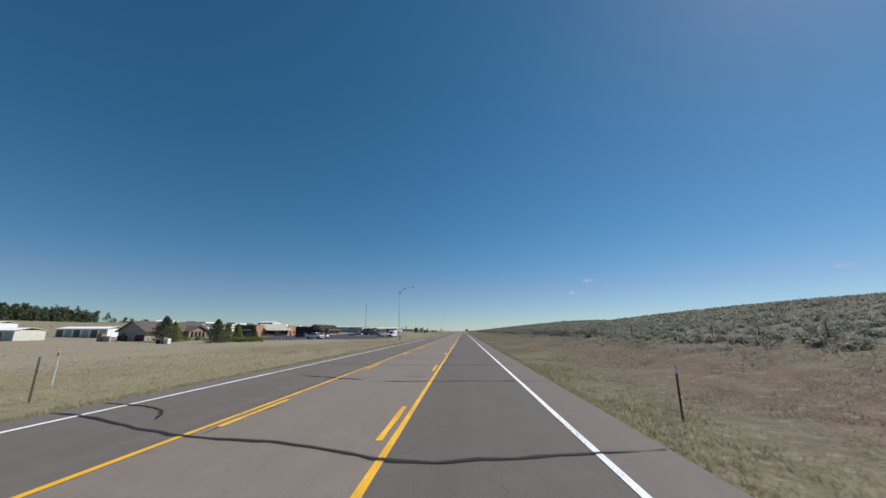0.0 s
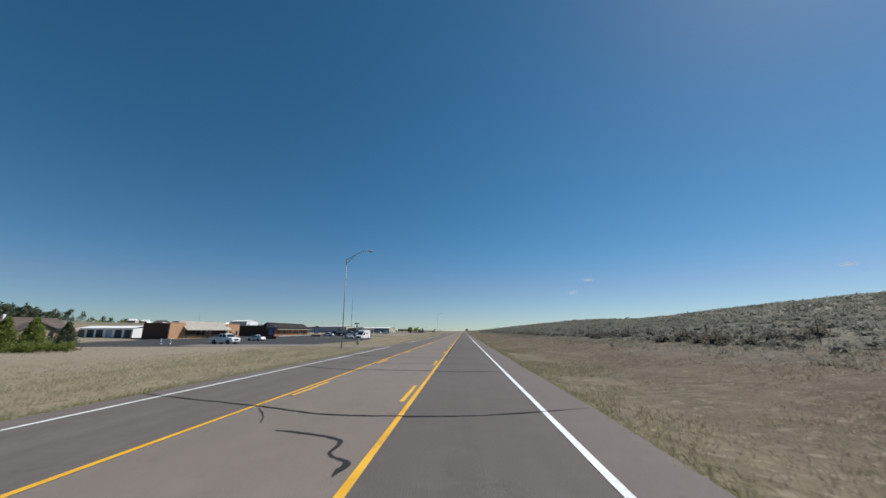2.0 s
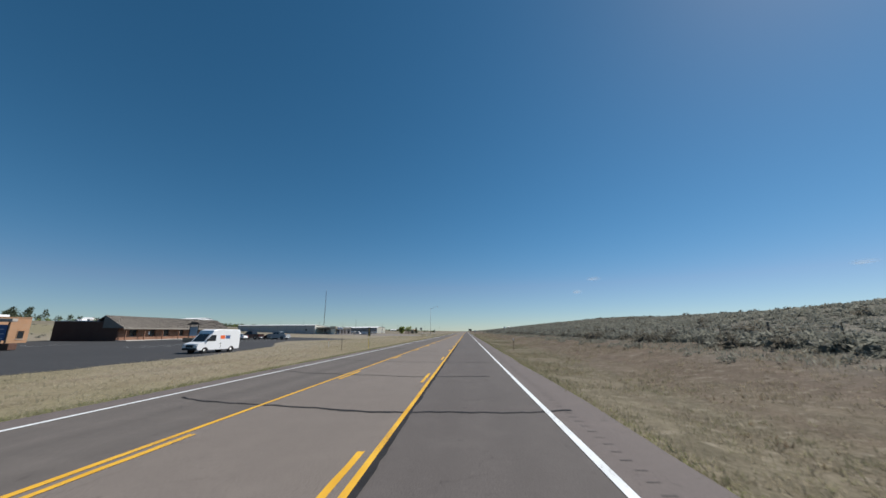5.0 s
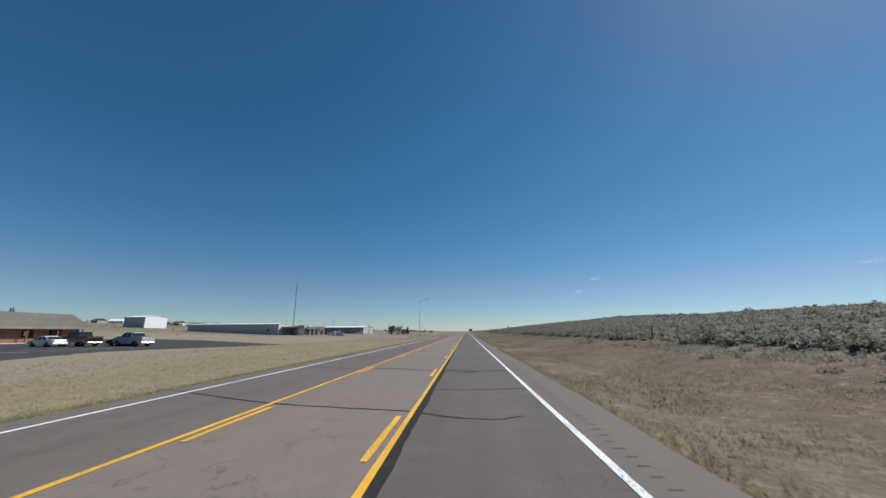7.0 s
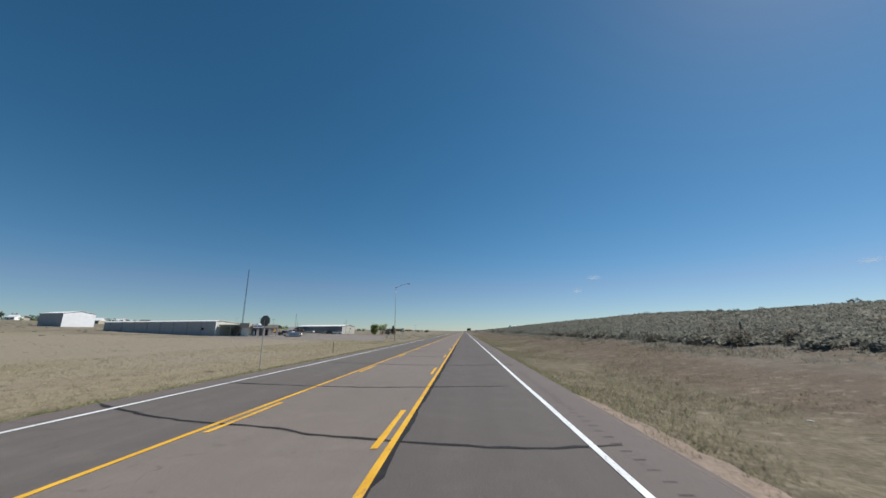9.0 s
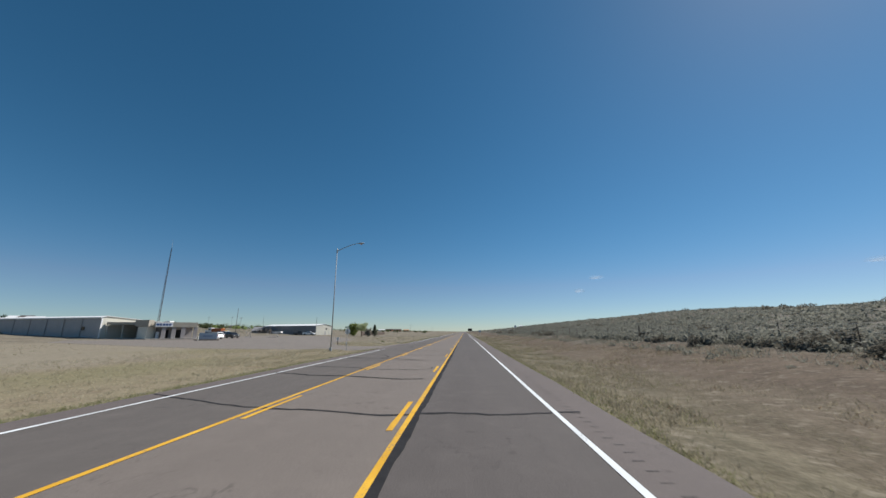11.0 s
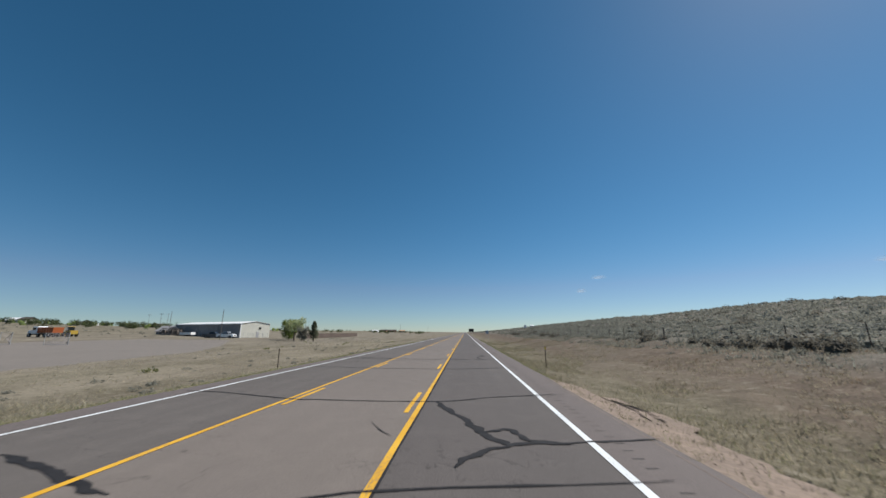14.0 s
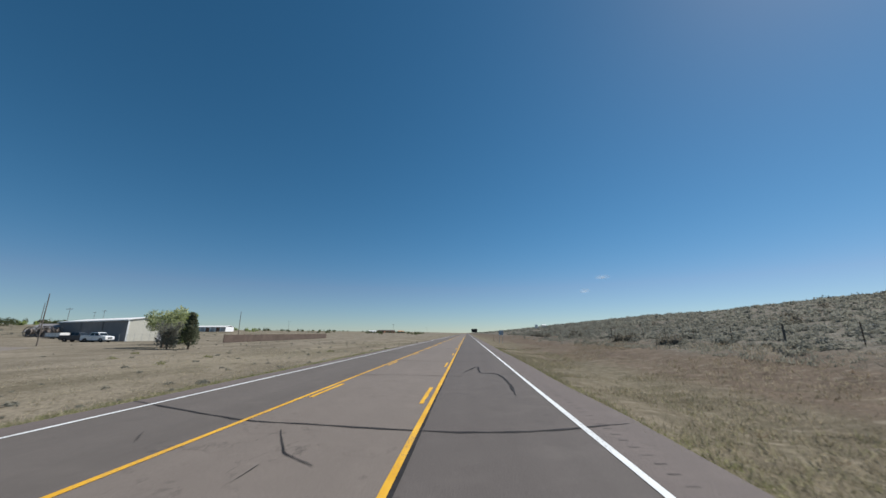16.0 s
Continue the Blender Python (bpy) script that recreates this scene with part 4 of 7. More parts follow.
def grass(name, count, x_range, power, mat, label, hmin, hmax, blades, seed, wide=0.03, y_range=(-6, 400), clumpy=0.0):
    rs = np.random.RandomState(seed)
    u = rs.rand(count) ** power
    x = x_range[0] + (x_range[1] - x_range[0]) * u
    y = rs.uniform(*y_range, count)
    if clumpy:
        c = np.sin(x * 1.1 + 3 * np.sin(y * 0.13)) * np.sin(y * 0.37 + 2 * np.sin(x * 0.4)) + rs.normal(0, 0.35, count)
        keep = c > clumpy
        x, y = x[keep], y[keep]
    # the field past the gravel yard is thinly grown
    keep = ~on_paving(x, y) & ((x > -10.8) | (y < 296) | (rs.rand(len(x)) < np.where(x > -14.5, 0.6, 0.35)))
    x, y = x[keep], y[keep]
    n = len(x)
    z = land(x, y) - 0.03
    base = np.stack([x, y, z], 1)
    hgt = rs.uniform(hmin, hmax, n) * (0.7 + 0.6 * rs.rand(n))
    bx = base[:, None, :] + np.concatenate([rs.normal(0, 0.09, (n, blades, 2)), np.zeros((n, blades, 1))], 2)
    a = rs.uniform(0, math.tau, (n, blades))
    w = rs.uniform(0.5, 1.2, (n, blades)) * wide
    side = np.stack([np.cos(a), np.sin(a), np.zeros_like(a)], 2) * w[..., None]
    lean = rs.normal(0, 0.45, (n, blades, 2)) * hgt[:, None, None]
    tip = bx + np.concatenate([lean, (hgt[:, None] * rs.uniform(0.6, 1.1, (n, blades)))[..., None]], 2)
    v = np.stack([bx - side, bx + side, tip], 2).reshape(-1, 3)
    return stuff_mesh(name, v, np.arange(len(v)).reshape(-1, 3), mat, label, "grass")


grass("roadside_grass", 26000, (5.0, 11.0), 1.5, MAT_GREENGRASS, "greenish grass fringe along the pavement", 0.06, 0.2, 6, 21, 0.013)
grass("roadside_grass", 76000, (5.1, 22), 1.25, MAT_OLDSTRAW, "dry straw-coloured grass on the verge", 0.06, 0.2, 6, 22, 0.014)
grass("roadside_grass", 26000, (-9.05, -12), 1.7, MAT_FRINGE, "greenish grass fringe along the pavement", 0.06, 0.18, 6, 23, 0.016)
grass("roadside_grass", 60000, (-9.3, -32), 1.2, MAT_STRAW, "dry straw-coloured grass on the verge", 0.07, 0.19, 6, 24, 0.016)
grass("edge_tufts", 15000, (4.9, 5.55), 1.4, MAT_FRINGE, "dark tufts rooted along the pavement edge", 0.04, 0.12, 6, 31, 0.014)
grass("tall_grass", 12000, (-10.5, -27), 1.0, MAT_STRAW, "tall pale grass clumps near the driveway", 0.16, 0.42, 8, 25, 0.011, (40, 104), -0.1)
grass("tall_grass", 5200, (-9.4, -20), 1.0, MAT_STRAW, "tall pale grass clumps near the gravel yard", 0.14, 0.3, 8, 28, 0.011, (262, 288), -0.3)
grass("tall_grass", 3600, (-10.2, -17.5), 1.0, MAT_STRAW, "tall pale grass round the lamp by the driveway", 0.18, 0.4, 8, 33, 0.011, (84, 100), -0.6)
grass("tall_grass", 9000, (-10.0, -24), 1.0, MAT_STRAW, "tall pale grass clumps past the gravel mouth", 0.14, 0.34, 8, 34, 0.011, (297, 313), -0.2)
grass("sage_undergrowth", 40000, (17.5, 58), 1.35, MAT_SAGE, "low grey-green growth under the sagebrush", 0.14, 0.36, 5, 29, 0.035, (-6, 430))
grass("field_weeds", 15000, (-24, -90), 1.0, MAT_STRAW, "sparse dry weeds on the sandy field", 0.08, 0.25, 5, 26, 0.03, (-6, 440), 0.25)
grass("verge_weeds", 9000, (8, 22), 1.0, MAT_WEED, "low brown weeds in the ditch", 0.06, 0.22, 6, 27, 0.022, (-6, 420), 0.35)


def shrubs(name, x, y, size, leaves, mat, label, seed, leaf=0.2, tall=0.75, heart=True):
    """Sagebrush: every bush a dome of many small leaf clumps."""
    rs = np.random.RandomState(seed)
    free = ~on_paving(x, y) & ((x > 0) | (y < 281) | (x > -11.5 - (y - 296) * 0.4) | (y > 396) | (x < -86))
    x, y, size = x[free], y[free], size[free]
    n = len(x)
    z = land(x, y)
    th = rs.uniform(0, math.tau, (n, leaves))
    c = rs.uniform(-0.1, 1, (n, leaves))
    rad = rs.uniform(0.62, 1.08, (n, leaves)) * size[:, None] * (1 + 0.25 * np.sin(3 * th + rs.uniform(0, 6, (n, 1))))
    s = np.sqrt(1 - np.clip(c, 0, 1) ** 2)
    ctr = np.stack([x[:, None] + rad * s * np.cos(th), y[:, None] + rad * s * np.sin(th), z[:, None] + 0.08 * size[:, None] + rad * np.clip(c, 0, 1) * tall], 2)
    k = leaf * size[:, None, None, None]
    v = ctr[:, :, None, :] + rs.normal(0, 1, (n, leaves, 3, 3)) * k
    v[..., 2] = np.maximum(v[..., 2], (z - 0.05)[:, None, None])
    v = v.reshape(-1, 3)
    if not heart:
        return stuff_mesh(name, v, np.arange(len(v)).reshape(-1, 3), mat, label, "shrubs")
    # woody heart of each bush: a low dome
    m = 7
    ang = np.arange(m) * math.tau / m
    ring = lambda f, g: np.stack([x[:, None] + size[:, None] * f * np.cos(ang), y[:, None] + size[:, None] * f * np.sin(ang), (z + size * tall * g)[:, None] + 0 * ang], 2)
    dome = np.concatenate([ring(0.62, -0.1), ring(0.5, 0.35), np.stack([x, y, z + size * tall * 0.6], 1)[:, None, :]], 1)
    f = []
    for k in range(m):
        j = (k + 1) % m
        f += [(k, j, m + j), (k, m + j, m + k), (m + k, m + j, 2 * m)]
    faces = (np.array(f)[None] + (np.arange(n) * (2 * m + 1))[:, None, None]).reshape(-1, 3) + len(v)
    return stuff_mesh(name, np.concatenate([v, dome.reshape(-1, 3)]), np.concatenate([np.arange(len(v)).reshape(-1, 3), faces]), mat, label, "shrubs")


rs = np.random.RandomState(40)
n = 4600
shrubs("sagebrush", 21.0 + 27 * rs.rand(n) ** 1.1, rs.uniform(-10, 520, n), rs.uniform(0.3, 0.7, n), 96, MAT_SAGE, "grey-green sagebrush covering the hillside", 41, 0.13, 0.72)
n = 420
shrubs("sagebrush", 22 - 6 * rs.rand(n) ** 1.7, rs.uniform(-10, 480, n), rs.uniform(0.15, 0.45, n), 90, MAT_SAGE, "small sagebrush straying down the verge", 48, 0.15, 0.8, False)
n = 16500
shrubs("sagebrush", rs.uniform(46, 165, n), rs.uniform(-20, 760, n), rs.uniform(0.4, 0.95, n), 30, MAT_SAGE, "grey-green sagebrush covering the hillside", 42, 0.24, 0.55, False)
n = 3500
shrubs("sagebrush", rs.uniform(23, 260, n), rs.uniform(520, 1700, n), rs.uniform(0.7, 1.6, n), 16, MAT_SAGE, "far sagebrush along the ridge", 43, 0.28, 0.75, False)
n = 300
knots = np.concatenate([rs.uniform(-10, 290, 52), rs.uniform(290, 470, 14)])
shrubs("dark_scrub", 20.0 + rs.gamma(1.7, 1.3, n), rs.choice(knots, n) + rs.normal(0, 1.9, n), rs.uniform(0.3, 0.85, n), 190, MAT_SCRUB, "dark leggy brush along the fence line", 44, 0.11, 1.05)
n = 460
shrubs("sagebrush", 20.4 + rs.gamma(2.0, 0.9, n), rs.uniform(120, 300, n), rs.uniform(0.4, 0.9, n), 110, MAT_SAGE, "thick sagebrush along the fence line", 52, 0.12, 0.9)
n = 260
shrubs("dark_scrub", rs.uniform(24, 150, n), rs.uniform(-10, 520, n), rs.uniform(0.5, 1.1, n), 90, MAT_SCRUB, "darker bushes standing out of the sage", 46, 0.15, 0.8, False)
n = 70
shrubs("dark_scrub", rs.uniform(118, 160, n), rs.uniform(250, 620, n), rs.uniform(0.9, 1.9, n), 90, MAT_SCRUB, "dark bushes along the ridge", 47, 0.16, 0.8, False)
n = 420
shrubs("field_brush", -11.5 - 55 * rs.rand(n) ** 1.5, rs.uniform(298, 440, n), rs.uniform(0.08, 0.26, n), 60, MAT_SAGE, "small grey-green weeds scattered over bare ground", 49, 0.16, 0.6, False)
n = 12
shrubs("field_brush", -rs.uniform(12, 50, n), rs.uniform(316, 420, n), rs.uniform(0.2, 0.45, n), 90, MAT_FRINGE, "fresh green weeds in the field", 50, 0.13, 0.5, False)
n = 500
shrubs("field_brush", rs.uniform(-260, -100, n), rs.uniform(120, 520, n), rs.uniform(0.3, 0.7, n), 30, MAT_SAGE, "scattered low brush on the slope", 45, 0.2, 0.6, False)


def leaf_cloud(rs, centres, radii, count, leaf):
    """Leaf triangles scattered in balls, as a Shape."""
    v = []
    for (cx, cy, cz), rad, k in zip(centres, radii, count):
        d = rs.normal(0, 1, (k, 3))
        d /= np.linalg.norm(d, axis=1)[:, None]
        p = np.array([cx, cy, cz]) + d * rad * (rs.rand(k, 1) ** 0.4)
        v.append((p[:, None, :] + rs.normal(0, leaf, (k, 3, 3))).reshape(-1, 3))
    v = np.concatenate(v)
    s = Shape()
    s.v = [tuple(p) for p in v]
    s.f = [(3 * i, 3 * i + 1, 3 * i + 2) for i in range(len(v) // 3)]
    return s


def plain_mesh(name, shape, mat, parent):
    me = bpy.data.meshes.new(name)
    me.from_pydata(shape.v, [], shape.f)
    me.materials.append(mat)
    ob = new(name, me)
    ob.parent = parent
    return ob


def broadleaf(x, y, h, w, mat, label, seed, group="", leaves=5200, trunk_h=0.28):
    rs = np.random.RandomState(seed)
    t = thing("tree", x, y, land_at(x, y) if x < -88 or x > 9 else -0.45, 0, label, "tree", group)
    s = Shape()
    s.pipe([(0, 0, -0.2), (0.05, 0, h * trunk_h), (0.0, 0.06, h * 0.55), (0.1, 0, h * 0.8)], 0.04 * h, 0.012 * h, 8)
    tips = []
    for k in range(9):
        a = k * 2.4
        p0 = (0, 0, h * (trunk_h + 0.05 * k))
        p1 = (w * 0.3 * math.cos(a), w * 0.3 * math.sin(a), h * (0.5 + 0.04 * k))
        s.pipe([p0, (p1[0] * 0.5, p1[1] * 0.5, (p0[2] + p1[2]) / 2 - 0.1), p1], 0.014 * h, 0.006 * h, 5)
        tips.append(p1)
    part("trunk", s, MAT_BARK, t)
    cs = [(p[0] * rs.uniform(0.8, 1.5), p[1] * rs.uniform(0.8, 1.5), p[2] + rs.uniform(-0.05, 0.12) * h) for p in tips for _ in range(2)] + [(0, 0, h * 0.82), (0.1 * w, 0, h * 0.7)]
    if trunk_h < 0.2:  # leafy down to the ground
        cs += [(w * 0.3 * math.cos(k * 1.3), w * 0.3 * math.sin(k * 1.3), h * rs.uniform(0.14, 0.42)) for k in range(12)]
    rr = [w * rs.uniform(0.16, 0.27) for _ in cs]
    plain_mesh("crown", leaf_cloud(rs, cs, rr, [leaves // len(cs)] * len(cs), 0.016 * h + 0.03), mat, t)
    return t


def conifer(x, y, h, w, mat, label, seed, group="", leaves=7600, z=None, low=0.08):
    rs = np.random.RandomState(seed)
    t = thing("tree", x, y, (land_at(x, y) if x < -88 else -0.45) if z is None else z, 0, label, "tree", group)
    s = Shape()
    s.tube((0, 0, -0.2), (0, 0, h * 0.95), 0.03 * h, 0.006 * h, 7)
    for k in range(12):
        a, zz = k * 2.4, h * (low + 0.07 * k)
        l = w * 0.42 * (1 - zz / h)
        s.tube((0, 0, zz), (l * math.cos(a), l * math.sin(a), zz + 0.05 * h), 0.008 * h, 0.003 * h, 4)
    part("trunk", s, MAT_BARK, t)
    cs, rr = [], []
    for k in range(34):
        f = low + (1 - low) * k / 34
        a = k * 2.4 + rs.uniform(-0.4, 0.4)
        l = 0.36 * w * (1 - f) ** 0.75 * rs.uniform(0.6, 1.15)
        cs.append((l * math.cos(a), l * math.sin(a), f * h))
        rr.append(max(0.06 * h, w * 0.27 * (1.15 - f)))
    plain_mesh("crown", leaf_cloud(rs, cs, rr, [leaves // 34] * 34, 0.012 * h + 0.03), mat, t)
    return t


conifer(-73.4, 86.2, 6.2, 6.8, MAT_PINE, "dark green pine before a house", 51, "yard trees")
conifer(-73.8, 89.6, 5.0, 4.0, MAT_JUNIPER, "bright green juniper before a house", 52, "yard trees", low=0.02)
conifer(-55.6, 80.4, 5.2, 5.6, MAT_PINE, "blue-grey spruce at the yard edge", 53, "yard trees", low=0.03)
conifer(-57.6, 87.0, 4.4, 3.6, MAT_JUNIPER, "bright green juniper at the yard edge", 54, "yard trees", low=0.02)
conifer(-56.6, 89.4, 4.4, 3.4, MAT_JUNIPER, "bright green juniper at the yard edge", 55, "yard trees", low=0.02)
conifer(-53.0, 90.5, 3.8, 3.2, MAT_PINE, "dark cedar beside the parking lot", 56, "yard trees", low=0.03)
broadleaf(-45.2, 396.5, 5.8, 4.8, MAT_PALELEAF, "small open tree in pale spring leaf", 57, "trees by the shed", leaves=3600)
broadleaf(-41.4, 393.0, 3.6, 3.0, MAT_SAGE, "rounded grey-green bush beside the shed", 58, "trees by the shed", leaves=3200, trunk_h=0.12)
broadleaf(-53.0, 409.0, 6.0, 4.6, MAT_JUNIPER, "dark green tree beside the shed", 59, "trees by the shed", trunk_h=0.15)
conifer(-38.4, 393.3, 5.0, 3.2, MAT_PINE, "slim pine standing by itself", 60, "trees by the shed", leaves=4200, low=0.2)
# wood on the far ridge, in one mass, its leaf colour veiled for distance
rs = np.random.RandomState(61)
cs, rr = [], []
for k in range(620):
    x, y = -rs.uniform(380, 520), rs.uniform(40, 360)
    h = rs.uniform(8, 15)
    z = float(land(x, y))
    for j in range(5):
        cs.append((x + rs.uniform(-1.6, 1.6), y + rs.uniform(-1.6, 1.6), z + h * (0.15 + 0.19 * j)))
        rr.append(3.2 - 0.4 * j)
for k in range(520):
    y = rs.uniform(120, 860)
    if rs.rand() < (0.9 if y > 690 else 0.5 if y > 450 else 0.0):
        continue
    x, h = -rs.uniform(640, 820), rs.uniform(14, 23) * (1 if y < 680 else 0.55)
    z = float(land(x, y))
    for j in range(4):
        cs.append((x + rs.uniform(-4, 4), y + rs.uniform(-4, 4), z + h * (0.2 + 0.22 * j)))
        rr.append(6 - 0.9 * j)
wood = leaf_cloud(rs, cs, rr, [20] * 3100 + [46] * (len(cs) - 3100), 1.0)
stuff_mesh("ridge_wood", np.array(wood.v), np.array(wood.f), MAT_HAZEWOOD, "pine wood on the far ridge with haze in its colour", "wood")
cs, rr = [], []
for k in range(120):
    x, y = -rs.uniform(110, 420), rs.uniform(560, 1500)
    if k > 60:
        x, y = -rs.uniform(200, 330), rs.uniform(470, 600)
    elif k > 34:
        x, y = -rs.uniform(135, 225), rs.uniform(1090, 1200)
    z = float(land(x, y))
    for j in range(4):
        cs.append((x + rs.uniform(-1.8, 1.8), y + rs.uniform(-1.8, 1.8), z + 0.5 + 0.75 * j))
        rr.append(rs.uniform(1.2, 2.0))
wood = leaf_cloud(rs, cs, rr, [70] * len(cs), 0.26)
stuff_mesh("far_trees", np.array(wood.v), np.array(wood.f), MAT_FARTREE, "scattered far trees between distant houses", "wood")

# trees coming into leaf between the houses on the far slope
cs, rr = [], []
for k in range(120):
    x, y = -rs.uniform(240, 520), rs.uniform(470, 800)
    if k > 95:
        x, y = -rs.uniform(170, 330), rs.uniform(500, 640)
    z = float(land(x, y))
    for j in range(4):
        cs.append((x + rs.uniform(-1.3, 1.3), y + rs.uniform(-1.3, 1.3), z + 0.3 + 0.55 * j))
        rr.append(rs.uniform(0.8, 1.5))
wood = leaf_cloud(rs, cs, rr, [60] * len(cs), 0.26)
stuff_mesh("far_trees", np.array(wood.v), np.array(wood.f), MAT_ELM, "pale green trees between houses on the slope", "wood")

# a low line of trees and brush far along the plain
cs, rr = [], []
for k in range(48):
    y = rs.uniform(700, 1500)
    x = -rs.choice((0.10, 0.13, 0.2, 0.24, 0.37, 0.5)) * rs.uniform(0.93, 1.07) * (y - 340) - 14
    z = float(land(x, y))
    for j in range(3):
        cs.append((x + rs.uniform(-2.5, 2.5), y + rs.uniform(-2, 2), z + 0.3 + 0.8 * j))
        rr.append(rs.uniform(1.0, 2.0))
wood = leaf_cloud(rs, cs, rr, [40] * len(cs), 0.35)
stuff_mesh("far_trees", np.array(wood.v), np.array(wood.f), MAT_FARTREE, "low line of far trees along the plain", "wood")


# ---------------- buildings ----------------
def window(parent, x, y, z, w, h, axis="x", label="dark window in a bronze frame", frame_mat=None, sill=True):
    """A window set proud of a wall that faces +x (axis x) or -y (axis y)."""
    fr, gl, sl = Shape(), Shape(), Shape()
    t = 0.06
    def put(s, a0, a1, d0, d1, z0, z1):
        if axis == "x":
            s.box(x + d0, x + d1, y + a0, y + a1, z0, z1)
        else:
            s.box(x + a0, x + a1, y - d1, y - d0, z0, z1)
    put(fr, 0, w, 0.0, 0.05, z, z + t)
    put(fr, 0, w, 0.0, 0.05, z + h - t, z + h)
    put(fr, 0, t, 0.0, 0.05, z + t, z + h - t)
    put(fr, w - t, w, 0.0, 0.05, z + t, z + h - t)
    if w > 1.6:
        put(fr, w / 2 - t / 2, w / 2 + t / 2, 0.0, 0.05, z + t, z + h - t)
    put(gl, t, w - t, 0.004, 0.02, z + t, z + h - t)
    win = part("window", fr, frame_mat or MAT_FRAME, parent, label)
    part("pane", gl, MAT_DARKGLASS, win)
    if sill:
        put(sl, -0.05, w + 0.05, 0.0, 0.1, z - 0.08, z)
        part("sill", sl, MAT_CONCRETE, win)
    return win


def door(parent, x, y, z, w, h, mat, axis="x", label="closed entrance door"):
    s, hd = Shape(), Shape()
    if axis == "x":
        s.box(x, x + 0.06, y, y + w, z, z + h, 0.02)
        hd.box(x + 0.06, x + 0.1, y + w - 0.15, y + w - 0.1, z + 0.95, z + 1.2)
    else:
        s.box(x, x + w, y - 0.06, y, z, z + h, 0.02)
        hd.box(x + w - 0.15, x + w - 0.1, y - 0.1, y - 0.06, z + 0.95, z + 1.2)
    d = part("door", s, mat, parent, label)
    part("door_handle", hd, MAT_CHROME, d)
    return d


def seamed_roof(parent, name, x_low, x_high, y0, y1, z_low, z_high, mat, step=0.6, label="", rib=0.05):
    """A sloping roof sheet that falls towards +x, with raised seams, each end closed."""
    s = Shape()
    s.prism([(x_low, z_low), (x_high, z_high), (x_high, z_high - 0.12), (x_low, z_low - 0.12)], y0, y1)
    dx, dz = x_high - x_low, z_high - z_low
    n = int((y1 - y0) / step)
    for k in range(n + 1):
        y = y0 + (y1 - y0 - 0.04) * k / n
        s.prism([(x_low, z_low + 0.002), (x_high, z_high + 0.002), (x_high, z_high + rib), (x_low, z_low + rib)], y, y + 0.04)
    return part(name, s, mat, parent, label)


